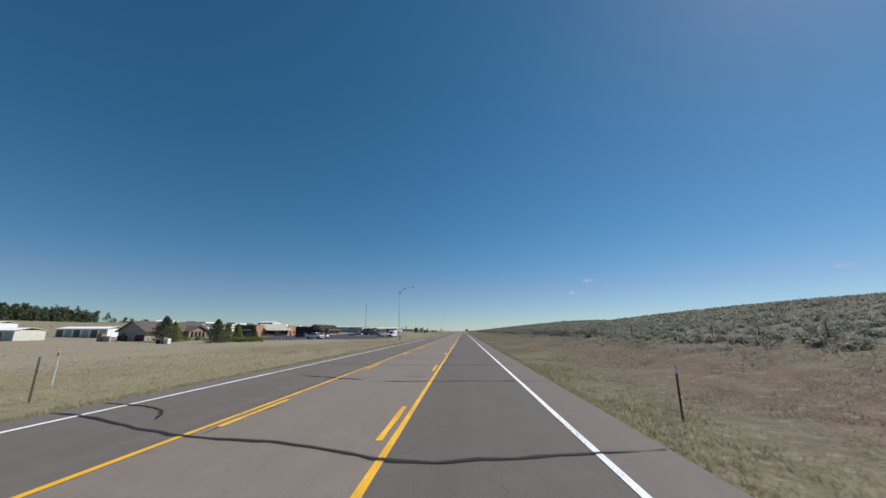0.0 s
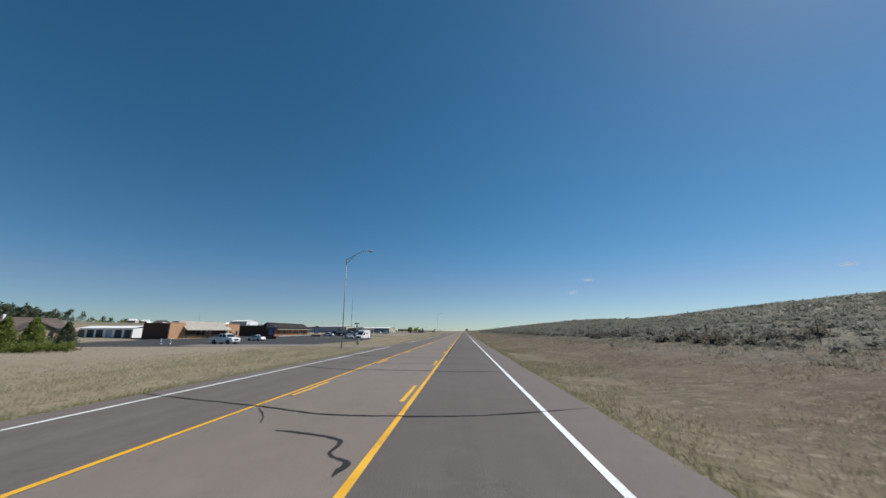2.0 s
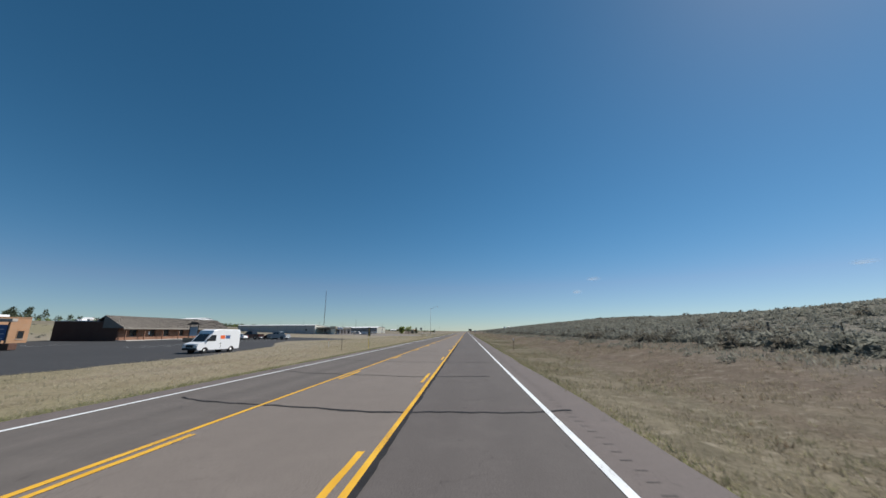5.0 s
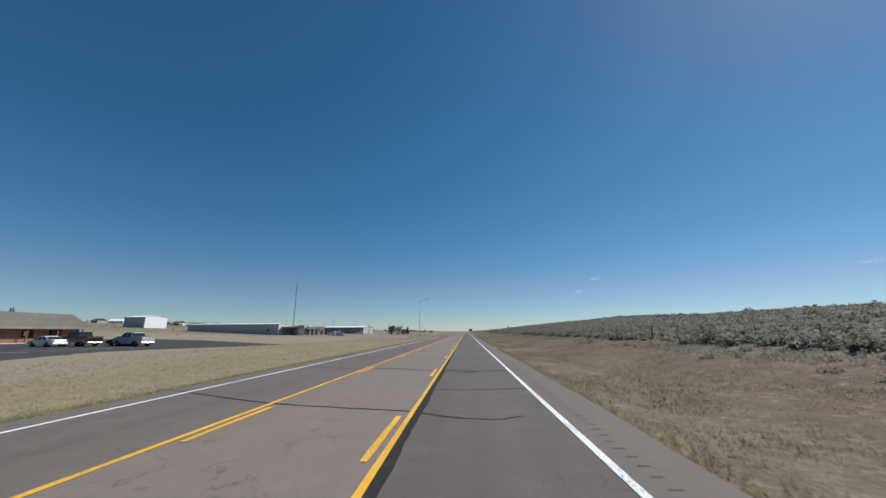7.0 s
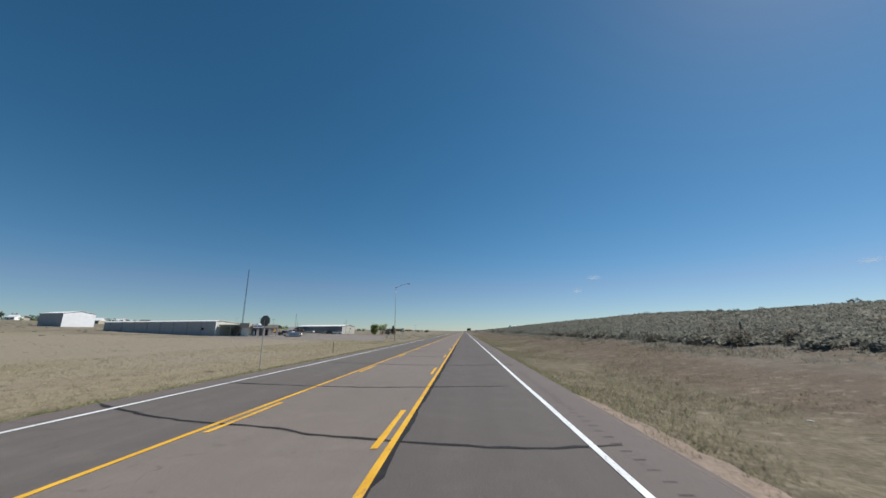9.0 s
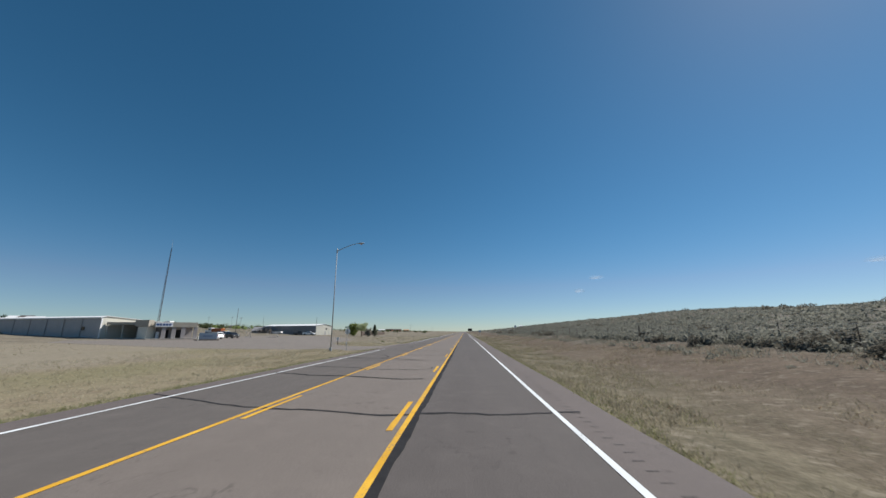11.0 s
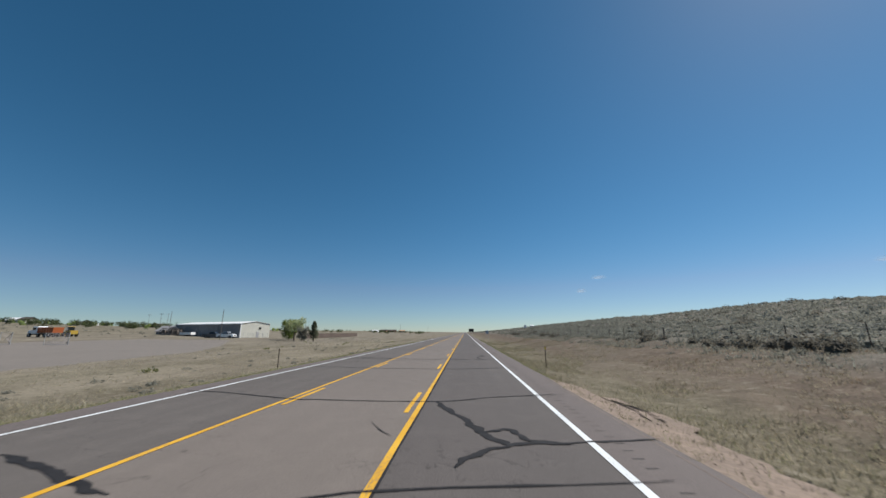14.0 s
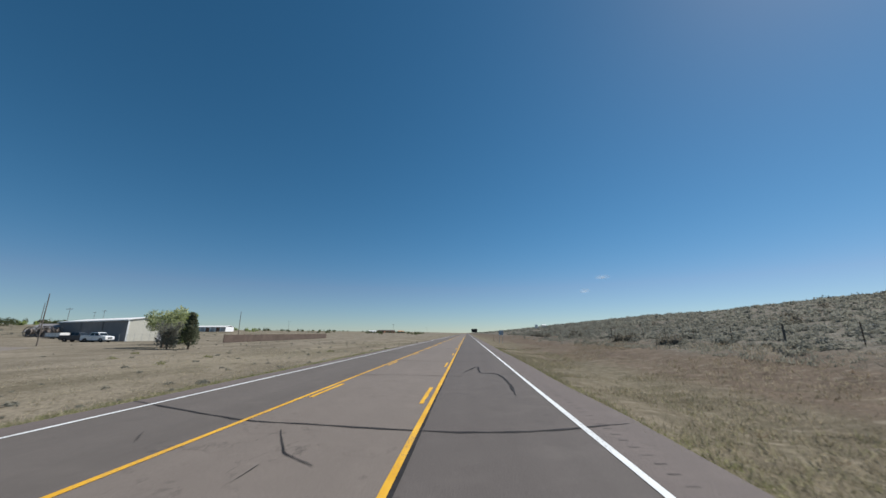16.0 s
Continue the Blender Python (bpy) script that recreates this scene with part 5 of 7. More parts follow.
def brick_office_tan():
    """Low brick office with a seamed metal canopy; front faces +x."""
    t = thing("office_building", -84.6, 144.3, -0.45, -9, "low tan brick office with a metal canopy", "building")
    L, D, H = 27.0, 9.5, 4.7
    side = Shape().box(-D, -0.02, -0.02, 0.28, 0, H)
    part("side_wall", side, MAT_BRICK_DARK, t, "dark brown brick side wall")
    front = Shape()
    front.box(-0.3, 0, 0.28, 5.4, 0, H)
    front.box(-0.3, 0, 21.2, L, 0, H)
    front.box(-0.3, 0, 12.6, 15.0, 0, 3.0)
    front.box(-0.3, 0, 5.4, 21.2, 0, 0.95)
    part("front_wall", front, MAT_BRICK_TAN, t, "orange-tan brick front wall")
    back = Shape().box(-1.05, -0.9, 5.4, 21.2, 0, 3.2)
    part("recessed_wall", back, MAT_BRICK_RED, t, "red-brown recessed wall under the canopy")
    rest = Shape().box(-D, -D + 0.3, 0.28, L, 0, H).box(-D, -0.3, L - 0.3, L, 0, H)
    part("rear_wall", rest, MAT_BRICK_DARK, t)
    roof = Shape().box(-D + 0.1, -2.3, 0.3, L - 0.3, H - 0.35, H - 0.2).box(-2.3, -0.3, 0.3, 4.5, H - 0.35, H - 0.2).box(-2.3, -0.3, 22.1, L - 0.3, H - 0.35, H - 0.2)
    part("flat_roof", roof, MAT_ROOF_WHITE, t)
    for a, b in ((-0.08, 4.6), (22.05, L + 0.06)):
        part("parapet_cap", Shape().box(-0.4, 0.06, a, b, H, H + 0.12), MAT_BRICK_TAN, t)
    can = seamed_roof(t, "canopy", 1.5, -2.2, 4.6, 22.0, 2.7, 5.3, MAT_CANOPY, 0.62, "tan seamed metal canopy", 0.03)
    for y in (4.55, 22.0):
        part("canopy_end", Shape().prism([(1.5, 2.68), (-2.2, 5.28), (-2.2, 2.65)], y, y + 0.05), MAT_CANOPY, can)
    fas = Shape().box(1.42, 1.53, 4.6, 22.0, 2.5, 2.7)
    part("canopy_edge", fas, MAT_CANOPY, can)
    for y in (5.0, 12.7, 14.8, 21.6):
        part("canopy_post", Shape().box(0.95, 1.08, y - 0.06, y + 0.06, 0, 2.75, 0.01), MAT_FRAME, t)
    window(t, -0.9, 6.4, 1.1, 3.2, 1.3)
    window(t, -0.9, 16.2, 1.1, 2.6, 1.3)
    door(t, -0.9, 10.4, 0.02, 1.0, 2.1, MAT_SHADE)
    door(t, 0.0, 22.6, 0.02, 1.0, 2.1, MAT_SHADE, label="dark glass entrance door")
    window(t, 0.0, 25.4, 0.9, 1.0, 1.5, frame_mat=MAT_BRICK_TAN)
    for y in (9.7, 11.9, 19.6):
        part("notice", Shape().box(1.23, 1.25, y, y + 0.4, 2.1, 2.7), MAT_WHITE, t, "white notice plate")
    for x, y, w, h in ((-5, 24, 1.6, 0.6), (-6, 20, 0.8, 0.4), (-4, 8, 0.8, 0.35)):
        part("roof_unit", Shape().box(x, x + w, y, y + w, H - 0.2, H + h, 0.06), MAT_ROOF_WHITE, t, "white rooftop air unit")
    part("antenna", Shape().tube((-3, 12.5, H - 0.2), (-3, 12.5, H + 3.2), 0.03, 0.015, 6), MAT_FRAME, t)


def brick_office_dark():
    """Long brown brick office under a tiled mansard; front faces +x."""
    t = thing("office_building", -72.2, 180.2, -0.45, 5, "long brown brick office with a tiled roof", "building")
    L, D, H = 38.0, 13.5, 4.1
    part("side_wall", Shape().box(-D, -2.6, -0.02, 0.28, 0, H).box(-2.6, -0.02, -0.02, 0.28, 0, 2.7), MAT_BRICK_DARK, t, "dark brown brick side wall")
    lo = Shape().box(-0.3, 0, 0.28, L, 0, 0.9)
    part("low_wall", lo, MAT_BRICK_RED, t, "red-brown brick sill wall")
    hi = Shape()
    spans = [(0.3, 3.0), (5.2, 8.6), (10.6, 13.0), (15.0, 18.2), (20.2, 23.0), (25.0, 28.0), (30.0, 32.4), (34.6, 38.0)]
    for a, b in spans:
        hi.box(-0.3, -0.01, a, b, 0.9, 2.8)
    hi.box(-0.3, -0.01, 0.28, L, 2.4, 2.8)
    part("upper_wall", hi, MAT_BRICK_RED, t, "red-brown brick upper wall")
    # backing strip coloured near black for the dimness of the rooms
    inner = Shape().box(-0.42, -0.32, 0.3, L, 0.9, 2.5)
    part("inner_shade_wall", inner, MAT_SHADE, t)
    for (a, b), (c, d) in zip(spans[:-1], spans[1:]):
        window(t, -0.3, b + 0.05, 0.95, c - b - 0.1, 1.4)
    part("rear_wall", Shape().box(-D, -D + 0.3, 0.28, L, 0, H).box(-D + 0.3, -0.3, L - 0.3, L - 0.02, 0, 2.8), MAT_BRICK_RED, t)
    roof = seamed_roof(t, "mansard_roof", 1.3, -3.1, -0.1, L + 1.0, 2.75, 5.35, MAT_TILE, 0.42, "grey-brown ribbed tile roof", 0.09)
    for y in (-0.15, L + 1.0):
        part("roof_end", Shape().prism([(1.3, 2.7), (-3.1, 5.3), (-3.1, 2.7)], y, y + 0.05), MAT_TILE, roof)
    part("roof_back", Shape().prism([(-3.1, 5.35), (-5.0, 4.0), (-5.0, 3.9), (-3.1, 5.2)], -0.1, L + 1.0), MAT_TILE, roof)
    part("eave_board", Shape().box(1.22, 1.33, -0.1, L + 1.0, 2.45, 2.7), MAT_TILE, roof)
    part("flat_roof", Shape().box(-D + 0.3, -4.4, 0.3, L - 0.3, H - 0.3, H - 0.15), MAT_ROOF_WHITE, t)
    part("parapet_cap", Shape().box(-D - 0.05, -4.4, -0.08, 0.34, H, H + 0.14), MAT_ROOF_WHITE, t, "white parapet cap")
    for y in (1.0, 6.0, 11.5, 17, 22.5, 28, 33, 37.6):
        part("eave_post", Shape().box(0.85, 1.05, y - 0.1, y + 0.1, 0, 2.5, 0.02), MAT_BRICK_RED, t)
    part("walk", Shape().box(0.0, 2.2, 0.0, L, 0.0, 0.14), MAT_CONCRETE, t, "raised concrete walk")
    for y in (8.9, 18.8, 24.0, 29.0):
        part("notice", Shape().box(0.0, 0.02, y - 0.6, y - 0.2, 1.3, 2.0), MAT_WHITE, t, "white notice plate")
    door(t, 0.0, 32.7, 0.14, 1.0, 2.1, MAT_SHADE)
    for x, y, w, h in ((-6, 6, 1.4, 0.7), (-7, 16, 1.0, 0.5), (-6, 27, 1.8, 0.9), (-12, 3, 1.2, 0.6)):
        part("roof_unit", Shape().box(x, x + w, y, y + w, H - 0.15, H + h, 0.06), MAT_ROOF_WHITE, t, "white rooftop air unit")


def steel_hall(name, x, y, z, rz, L, D, h, rise, side_mat, end_mat, label, bay=6.0, windows=(), roof_mat=None, end_door=None, peak=0.5, drop=0.0):
    """Steel shed. Long side faces -y, gable end faces +x at x = 0; low-pitched roof with the ridge along x."""
    t = thing(name, x, y, z, rz, label, "shed")
    s = Shape().box(-L, -0.15, 0, 0.15, 0, h)
    n = int(L / 0.45)
    part("long_wall", s, side_mat, t, "ribbed sheet wall")
    s = Shape()
    for k in range(n):
        s.box(-L + k * 0.45 + 0.1, -L + k * 0.45 + 0.2, -0.035, 0.0, 0, h)
    part("wall_ribs", s, side_mat, t)["kind"] = "stuff"
    part("rear_wall", Shape().box(-L, -0.15, D - 0.15, D, 0, h - drop).box(-L, -L + 0.15, 0.15, D - 0.15, 0, h - drop), side_mat, t)
    e = Shape().prism([(0, 0), (D, 0), (D, h - drop), (D * peak, h + rise), (0, h)], -0.15, 0.0, "x")
    part("gable_wall", e, end_mat, t, "ribbed sheet gable wall")
    e = Shape()
    for k in range(int(D / 0.5)):
        yy = 0.2 + k * 0.5
        e.box(0.0, 0.03, yy, yy + 0.1, 0, h - 0.1 - drop * max(0.0, (yy / D - peak) / (1 - peak)))
    part("gable_ribs", e, end_mat, t)["kind"] = "stuff"
    r = Shape()
    r.add([(-L - 0.2, -0.25, h - 0.02), (0.25, -0.25, h - 0.02), (0.25, D * peak, h + rise + 0.06), (-L - 0.2, D * peak, h + rise + 0.06), (-L - 0.2, D + 0.25, h - drop - 0.02), (0.25, D + 0.25, h - drop - 0.02)], [(0, 1, 2, 3), (3, 2, 5, 4)])
    r.add([(-L - 0.2, -0.25, h + 0.06), (0.25, -0.25, h + 0.06), (0.25, D * peak, h + rise + 0.16), (-L - 0.2, D * peak, h + rise + 0.16), (-L - 0.2, D + 0.25, h - drop + 0.06), (0.25, D + 0.25, h - drop + 0.06)], [(0, 1, 2, 3), (3, 2, 5, 4)])
    r.add([(0.25, -0.25, h - 0.02), (0.25, -0.25, h + 0.06), (0.25, D * peak, h + rise + 0.16), (0.25, D * peak, h + rise + 0.06)], [(0, 1, 2, 3)])
    r.add([(0.25, D + 0.25, h - drop - 0.02), (0.25, D + 0.25, h - drop + 0.06), (0.25, D * peak, h + rise + 0.16), (0.25, D * peak, h + rise + 0.06)], [(0, 1, 2, 3)])
    part("foundation", Shape().box(-L + 0.02, -0.02, 0.02, D - 0.02, -1.6, 0.01), MAT_CONCRETE, t)
    roof = part("roof", r, roof_mat or MAT_ROOF_WHITE, t, "pale low-pitched sheet roof")
    part("eave_trim", Shape().box(-L - 0.2, 0.25, -0.34, -0.26, h - 0.22, h + 0.07), roof_mat or MAT_ROOF_WHITE, roof)
    part("corner_trim", Shape().box(-0.1, 0.06, -0.08, 0.2, 0, h), MAT_WHITE, t)
    k = 1
    while k * bay < L:
        part("downpipe", Shape().box(-k * bay - 0.05, -k * bay + 0.05, -0.14, -0.036, 0, h - 0.2), MAT_DARKSTEEL, t)
        k += 1
    for wx, wz, ww, wh in windows:
        window(t, wx, -0.04, wz, ww, wh, "y")
    if end_door:
        door(t, 0.03, *end_door, MAT_GREYSTEEL)
    return t


brick_office_tan()
brick_office_dark()
steel_hall("storage_hall", -90.4, 321.8, -0.25, -12, 58, 18, 5.1, 0.25, MAT_GREYSTEEL, MAT_CREAM, "long grey steel hall with a white roof", 6.8, ((-6.6, 1.9, 1.1, 0.9),), peak=0.06, drop=1.1)
# the barn's white long wall gets grey sheet, its shade put into the colour
steel_hall("white_barn", -194.0, 357.0, 2.4, -14, 19, 13, 6.6, 1.0, MAT_GREYSTEEL, MAT_WHITESTEEL, "white steel barn on the slope, shaded side coloured grey", 30)
hall = steel_hall("workshop_hall", -77.4, 422.5, -0.45, -24, 42, 11.5, 4.9, 0.8, MAT_DARKSTEEL, MAT_CREAM, "charcoal steel workshop with a cream gable", 13, (), None, (6.2, 0.02, 0.95, 2.1))
window(hall, 0.03, 7.0, 2.9, 0.9, 0.8, "x")
# fence before the gable
yard_fence = thing("yard_fence", -76.0, 419.5, -0.45, 0, "wire-mesh fence before a cream gable", "fence")
for k in range(7):
    part("post", Shape().tube((k * 1.6, 0.2 * k, 0), (k * 1.6, 0.2 * k, 1.7), 0.03, n=6), MAT_GALV, yard_fence)
for z in (0.2, 0.6, 1.0, 1.4, 1.65):
    part("rail", Shape().tube((0, 0, z), (9.6, 1.2, z), 0.012, n=4), MAT_GALV, yard_fence)


def depot():
    """Flat-roofed depot front joined to the long hall: carport, block and signed porch."""
    t = thing("depot_building", -90.0, 322.5, -0.4, 0, "tan flat-roofed depot with a signed porch", "building")
    part("roof_slab", Shape().box(0.3, 13.2, 0.6, 9.0, 3.55, 3.75), MAT_STUCCO, t)

    def porch_piece(shape):
        # the porch stands askew to the rest
        return turned(shape, 13.0, 0.4, 46)
    part("porch_roof", porch_piece(Shape().box(13.0, 21.6, 0.4, 6.4, 3.56, 3.76)), MAT_STUCCO, t)
    part("carport_fascia", Shape().box(0.2, 9.2, 0.2, 0.6, 3.45, 4.1), MAT_STUCCO, t, "tan stucco fascia over the carport")
    for x in (0.35, 4.6, 8.9):
        part("carport_post", Shape().box(x - 0.08, x + 0.08, 0.3, 0.46, 0, 3.45, 0.01), MAT_CREAM, t)
    part("block_fascia", Shape().box(9.0, 12.6, -1.0, 0.6, 3.0, 4.6), MAT_STUCCO, t, "tan stucco fascia block")
    part("white_wall", Shape().box(9.6, 12.0, -0.6, 2.0, 0, 2.95), MAT_CREAM, t, "cream-white wall block")
    porch = part("porch_fascia", porch_piece(Shape().box(12.8, 22.0, -0.1, 0.3, 2.85, 4.1).box(21.6, 22.0, 0.3, 5, 2.85, 4.1)), MAT_STUCCO, t, "tan stucco porch fascia")
    board = part("sign_board", porch_piece(Shape().box(13.1, 16.6, -0.16, -0.105, 2.95, 4.0)), MAT_WHITESTEEL, porch, "white sign panel")
    for k, w in enumerate((0.5, 0.42, 0.5, 0.46, 0.5)):
        x = 13.3 + k * 0.62
        part("sign_bar", porch_piece(Shape().box(x, x + w, -0.19, -0.165, 3.25, 3.75)), MAT_BLUESIGN, board, "plain blue sign shape")
    for x in (14.9, 17.0, 19.0, 21.7):
        part("porch_column", porch_piece(Shape().box(x - 0.45, x + 0.45, 0.0, 0.3, 0, 2.85, 0.03)), MAT_GREYWALL, t)
    part("carport_wall", Shape().box(0.3, 9.2, 7.6, 7.9, 0, 3.55), MAT_GREYWALL, t, "grey carport back wall")
    part("back_wall", porch_piece(Shape().box(13.0, 21.4, 3.0, 3.3, 0, 3.55)), MAT_GREYWALL, t, "grey back wall")
    # entrances are flat near-black panels, the shade inside them painted on
    for x in (14.6, 17.6):
        part("entrance", porch_piece(Shape().box(x, x + 1.6, 2.93, 2.99, 0.02, 2.2)), MAT_SHADE, t, "entrance under the porch painted as dark shade")
    # same painted shade for the carport's doorway
    part("carport_door", Shape().box(6.6, 8.6, 7.55, 7.6, 0, 2.6), MAT_SHADE, t, "carport doorway painted as dark shade")
    part("carport_panel", Shape().box(3.6, 5.6, 7.5, 7.6, 0, 2.7), MAT_WHITESTEEL, t, "white panel door")
    part("vending_box", porch_piece(Shape().box(13.5, 14.2, 0.9, 1.6, 0, 1.7, 0.05)), MAT_PALESIGN, t, "pale blue box by the door")
    part("roof_unit", Shape().box(10.5, 12.0, 6, 7.5, 3.75, 4.5, 0.06), MAT_ROOF_WHITE, t)
    part("pavement_edge", Shape().box(0.2, 13.0, -1.6, 9, -0.05, 0.06), MAT_CONCRETE, t)
    part("porch_floor", porch_piece(Shape().box(12.6, 22.2, -0.6, 6, -0.05, 0.064)), MAT_CONCRETE, t)


depot()


def house():
    """Tan gabled house with a stone entrance gable; long side faces +x."""
    t = thing("house", -89.0, 97.5, -0.4, -10, "tan gabled house with a brown shingle roof", "house")
    W, L, h, r = 10.0, 21.0, 2.7, 2.6
    part("gable_wall", Shape().prism([(-W, 0), (0, 0), (0, h), (-W / 2, h + r), (-W, h)], 0, 0.25), MAT_GREYWALL, t, "grey-tan gable wall")
    part("front_wall", Shape().box(-0.25, 0, 0.25, L, 0, h), MAT_STUCCO, t)
    part("rear_wall", Shape().box(-W, -W + 0.25, 0.25, L, 0, h).prism([(-W + 0.25, 0), (-0.25, 0), (-0.25, h), (-W / 2, h + r - 0.1), (-W + 0.25, h)], L - 0.25, L), MAT_STUCCO, t)
    roof = Shape()
    for sx in (1, -1):
        a = lambda x: -W / 2 + sx * x
        roof.prism([(a(0), h + r + 0.2), (a(W / 2 + 0.7), h - 0.15), (a(W / 2 + 0.7), h - 0.32), (a(0), h + r + 0.02)], -0.6, L + 0.6)
    ro = part("roof", roof, MAT_SHINGLE, t, "brown shingle roof")
    for k in range(9):
        f = k / 9
        x, z = -W / 2 + (W / 2 + 0.7) * f, h + r + 0.2 - (r + 0.35) * f
        part("shingle_course", Shape().box(x, x + 0.05, -0.6, L + 0.6, z - 0.02, z + 0.035), MAT_SHINGLE, ro)
    part("chimney", Shape().box(-5.6, -4.6, 9, 10.2, h + r - 0.4, h + r + 1.0, 0.04), MAT_STONE, t)
    for y in (8.0, 11.0, 12.4):
        part("roof_vent", Shape().box(-4.6, -4.2, y, y + 0.4, h + r - 0.2, h + r + 0.7, 0.03), MAT_WHITE, ro)
    part("lower_band", Shape().box(-W - 0.03, -6.2, -0.08, 0.0, 0, 1.4), MAT_BRICK_DARK, t, "dark stone band")
    part("lower_band", Shape().box(-3.4, 0.03, -0.08, 0, 0, 1.6), MAT_BRICK_DARK, t, "dark stone band")
    # entrance gable
    y0, y1, mid = 12.0, 18.5, 15.25
    part("entrance_gable", Shape().prism([(y0, 0), (y1, 0), (y1, h), (mid, h + 1.5), (y0, h)], 0.0, 1.8, "x"), MAT_STONE, t, "buff stone entrance gable")
    er = Shape()
    for sy in (1, -1):
        er.prism([(mid, h + 1.75), (mid + sy * 3.9, h - 0.05), (mid + sy * 3.9, h - 0.25), (mid, h + 1.55)], -4.0, 2.2, "x")
    part("entrance_roof", er, MAT_SHINGLE, t)
    for k in range(4):
        y = y0 + 0.7 + k * 1.35
        w = window(t, 1.8, y, 0.7, 0.85, 1.5)
        arc = [(y + 0.425 + 0.43 * math.cos(a), 2.2 + 0.4 * math.sin(a)) for a in np.linspace(0, math.pi, 9)]
        part("arch", Shape().prism(arc, 1.8, 1.85, "x"), MAT_DARKGLASS, w)
    window(t, 0.0, 3.0, 0.9, 1.6, 1.2)
    window(t, 0.0, 7.5, 0.9, 1.6, 1.2)
    window(t, -8.6, 0.0, 1.0, 1.4, 1.1, "y")


house()


def low_garages(x, y, rz, n, label, door_mat=None):
    t = thing("garage_row", x, y, land_at(x, y) - 0.15, rz, label, "garages")
    L = n * 3.6
    part("wall", Shape().box(0, L, 0, 0.15, 0, 2.9).box(0, L, 6.85, 7.0, 0, 2.9).box(0, 0.15, 0.15, 6.85, 0, 2.9).box(L - 0.15, L, 0.15, 6.85, 0, 2.9), MAT_WHITESTEEL if n > 4 else MAT_CREAM, t)
    part("roof", Shape().prism([(-0.3, 2.9), (3.5, 3.6), (7.3, 2.9), (7.3, 2.8), (3.5, 3.5), (-0.3, 2.8)], -0.2, L + 0.2, "x"), MAT_ROOF_WHITE, t)
    for k in range(n):
        d = part("roller_door", Shape().box(k * 3.6 + 0.5, k * 3.6 + 3.1, -0.05, 0.0, 0, 2.4), door_mat if door_mat and k % 3 else MAT_GREYSTEEL if k % 2 else MAT_BRICK_RED, t)
        for j in range(5):
            part("slat", Shape().box(k * 3.6 + 0.5, k * 3.6 + 3.1, -0.075, -0.05, 0.1 + j * 0.48, 0.14 + j * 0.48), MAT_GREYSTEEL, d)
    return t


low_garages(-141, 118, -6, 6, "row of white storage garages behind the field")
low_garages(-205, 128, -4, 8, "row of white storage garages behind the field")
low_garages(-128, 92, -5, 2, "small cream garage at the field edge")
low_garages(-119.5, 150, -8, 6, "grey and white sheds with dark doors behind the office", MAT_SHADE)
low_garages(-170, 560, -5, 6, "pale sheds far across the field")


def far_house(x, y, w, h, mat, roof, label):
    t = thing("house", x, y, land_at(x, y) - 0.3 if x < -88 else -0.6, random.Random(int(x)).uniform(-25, 25), label, "house")
    part("wall", Shape().box(-w / 2, w / 2, -4, 4, 0, h), mat, t)
    r = Shape()
    r.prism([(-4.5, h), (0, h + 2.2), (4.5, h), (4.5, h - 0.15), (0, h + 2.0), (-4.5, h - 0.15)], -w / 2 - 0.4, w / 2 + 0.4, "x")
    r.prism([(-4, h - 0.1), (0, h + 2.0), (4, h - 0.1)], -w / 2, w / 2, "x")
    part("roof", r, roof, t)
    for k in (-0.3, 0.1, 0.3):
        window(t, k * w, -4.0, 0.9, 1.2, 1.1, "y")


far_house(-168, 1130, 20, 4.2, MAT_BRICK_TAN, MAT_SHINGLE, "orange-brown farmhouse far along the road")
far_house(-190, 1140, 18, 4.0, MAT_BRICK_RED, MAT_SHINGLE, "red-brown farmhouse far along the road")
far_house(-150, 1160, 14, 3.6, MAT_STUCCO, MAT_BRICK_TAN, "small tan farmhouse far along the road")
far_house(-205, 1120, 14, 2.6, MAT_WHITESTEEL, MAT_ROOF_WHITE, "long white farm building far away")
far_house(-300, 470, 12, 2.8, MAT_STUCCO, MAT_ROOF_WHITE, "pale house on the far slope")
far_house(-340, 430, 11, 2.8, MAT_WHITESTEEL, MAT_SHINGLE, "white house on the far slope")
far_house(-380, 520, 13, 2.8, MAT_WHITESTEEL, MAT_ROOF_WHITE, "white house on the far slope")
r = random.Random(17)
for k in range(16):
    hx, hy = -r.uniform(250, 520), r.uniform(480, 800)
    wall, roof, words = r.choice(((MAT_WHITESTEEL, MAT_ROOF_WHITE, "white house with a pale roof on the slope"), (MAT_STUCCO, MAT_SHINGLE, "tan house with a brown roof on the slope"),
                                  (MAT_CREAM, MAT_SHINGLE, "cream house with a brown roof on the slope"), (MAT_GREYWALL, MAT_ROOF_WHITE, "grey shed with a white roof on the slope")))
    far_house(hx, hy, r.uniform(8, 15), r.uniform(2.5, 3.4), wall, roof, words)
far_house(-118, 440, 6, 1.6, MAT_GREYWALL, MAT_DARKSTEEL, "low grey shed in the yard")


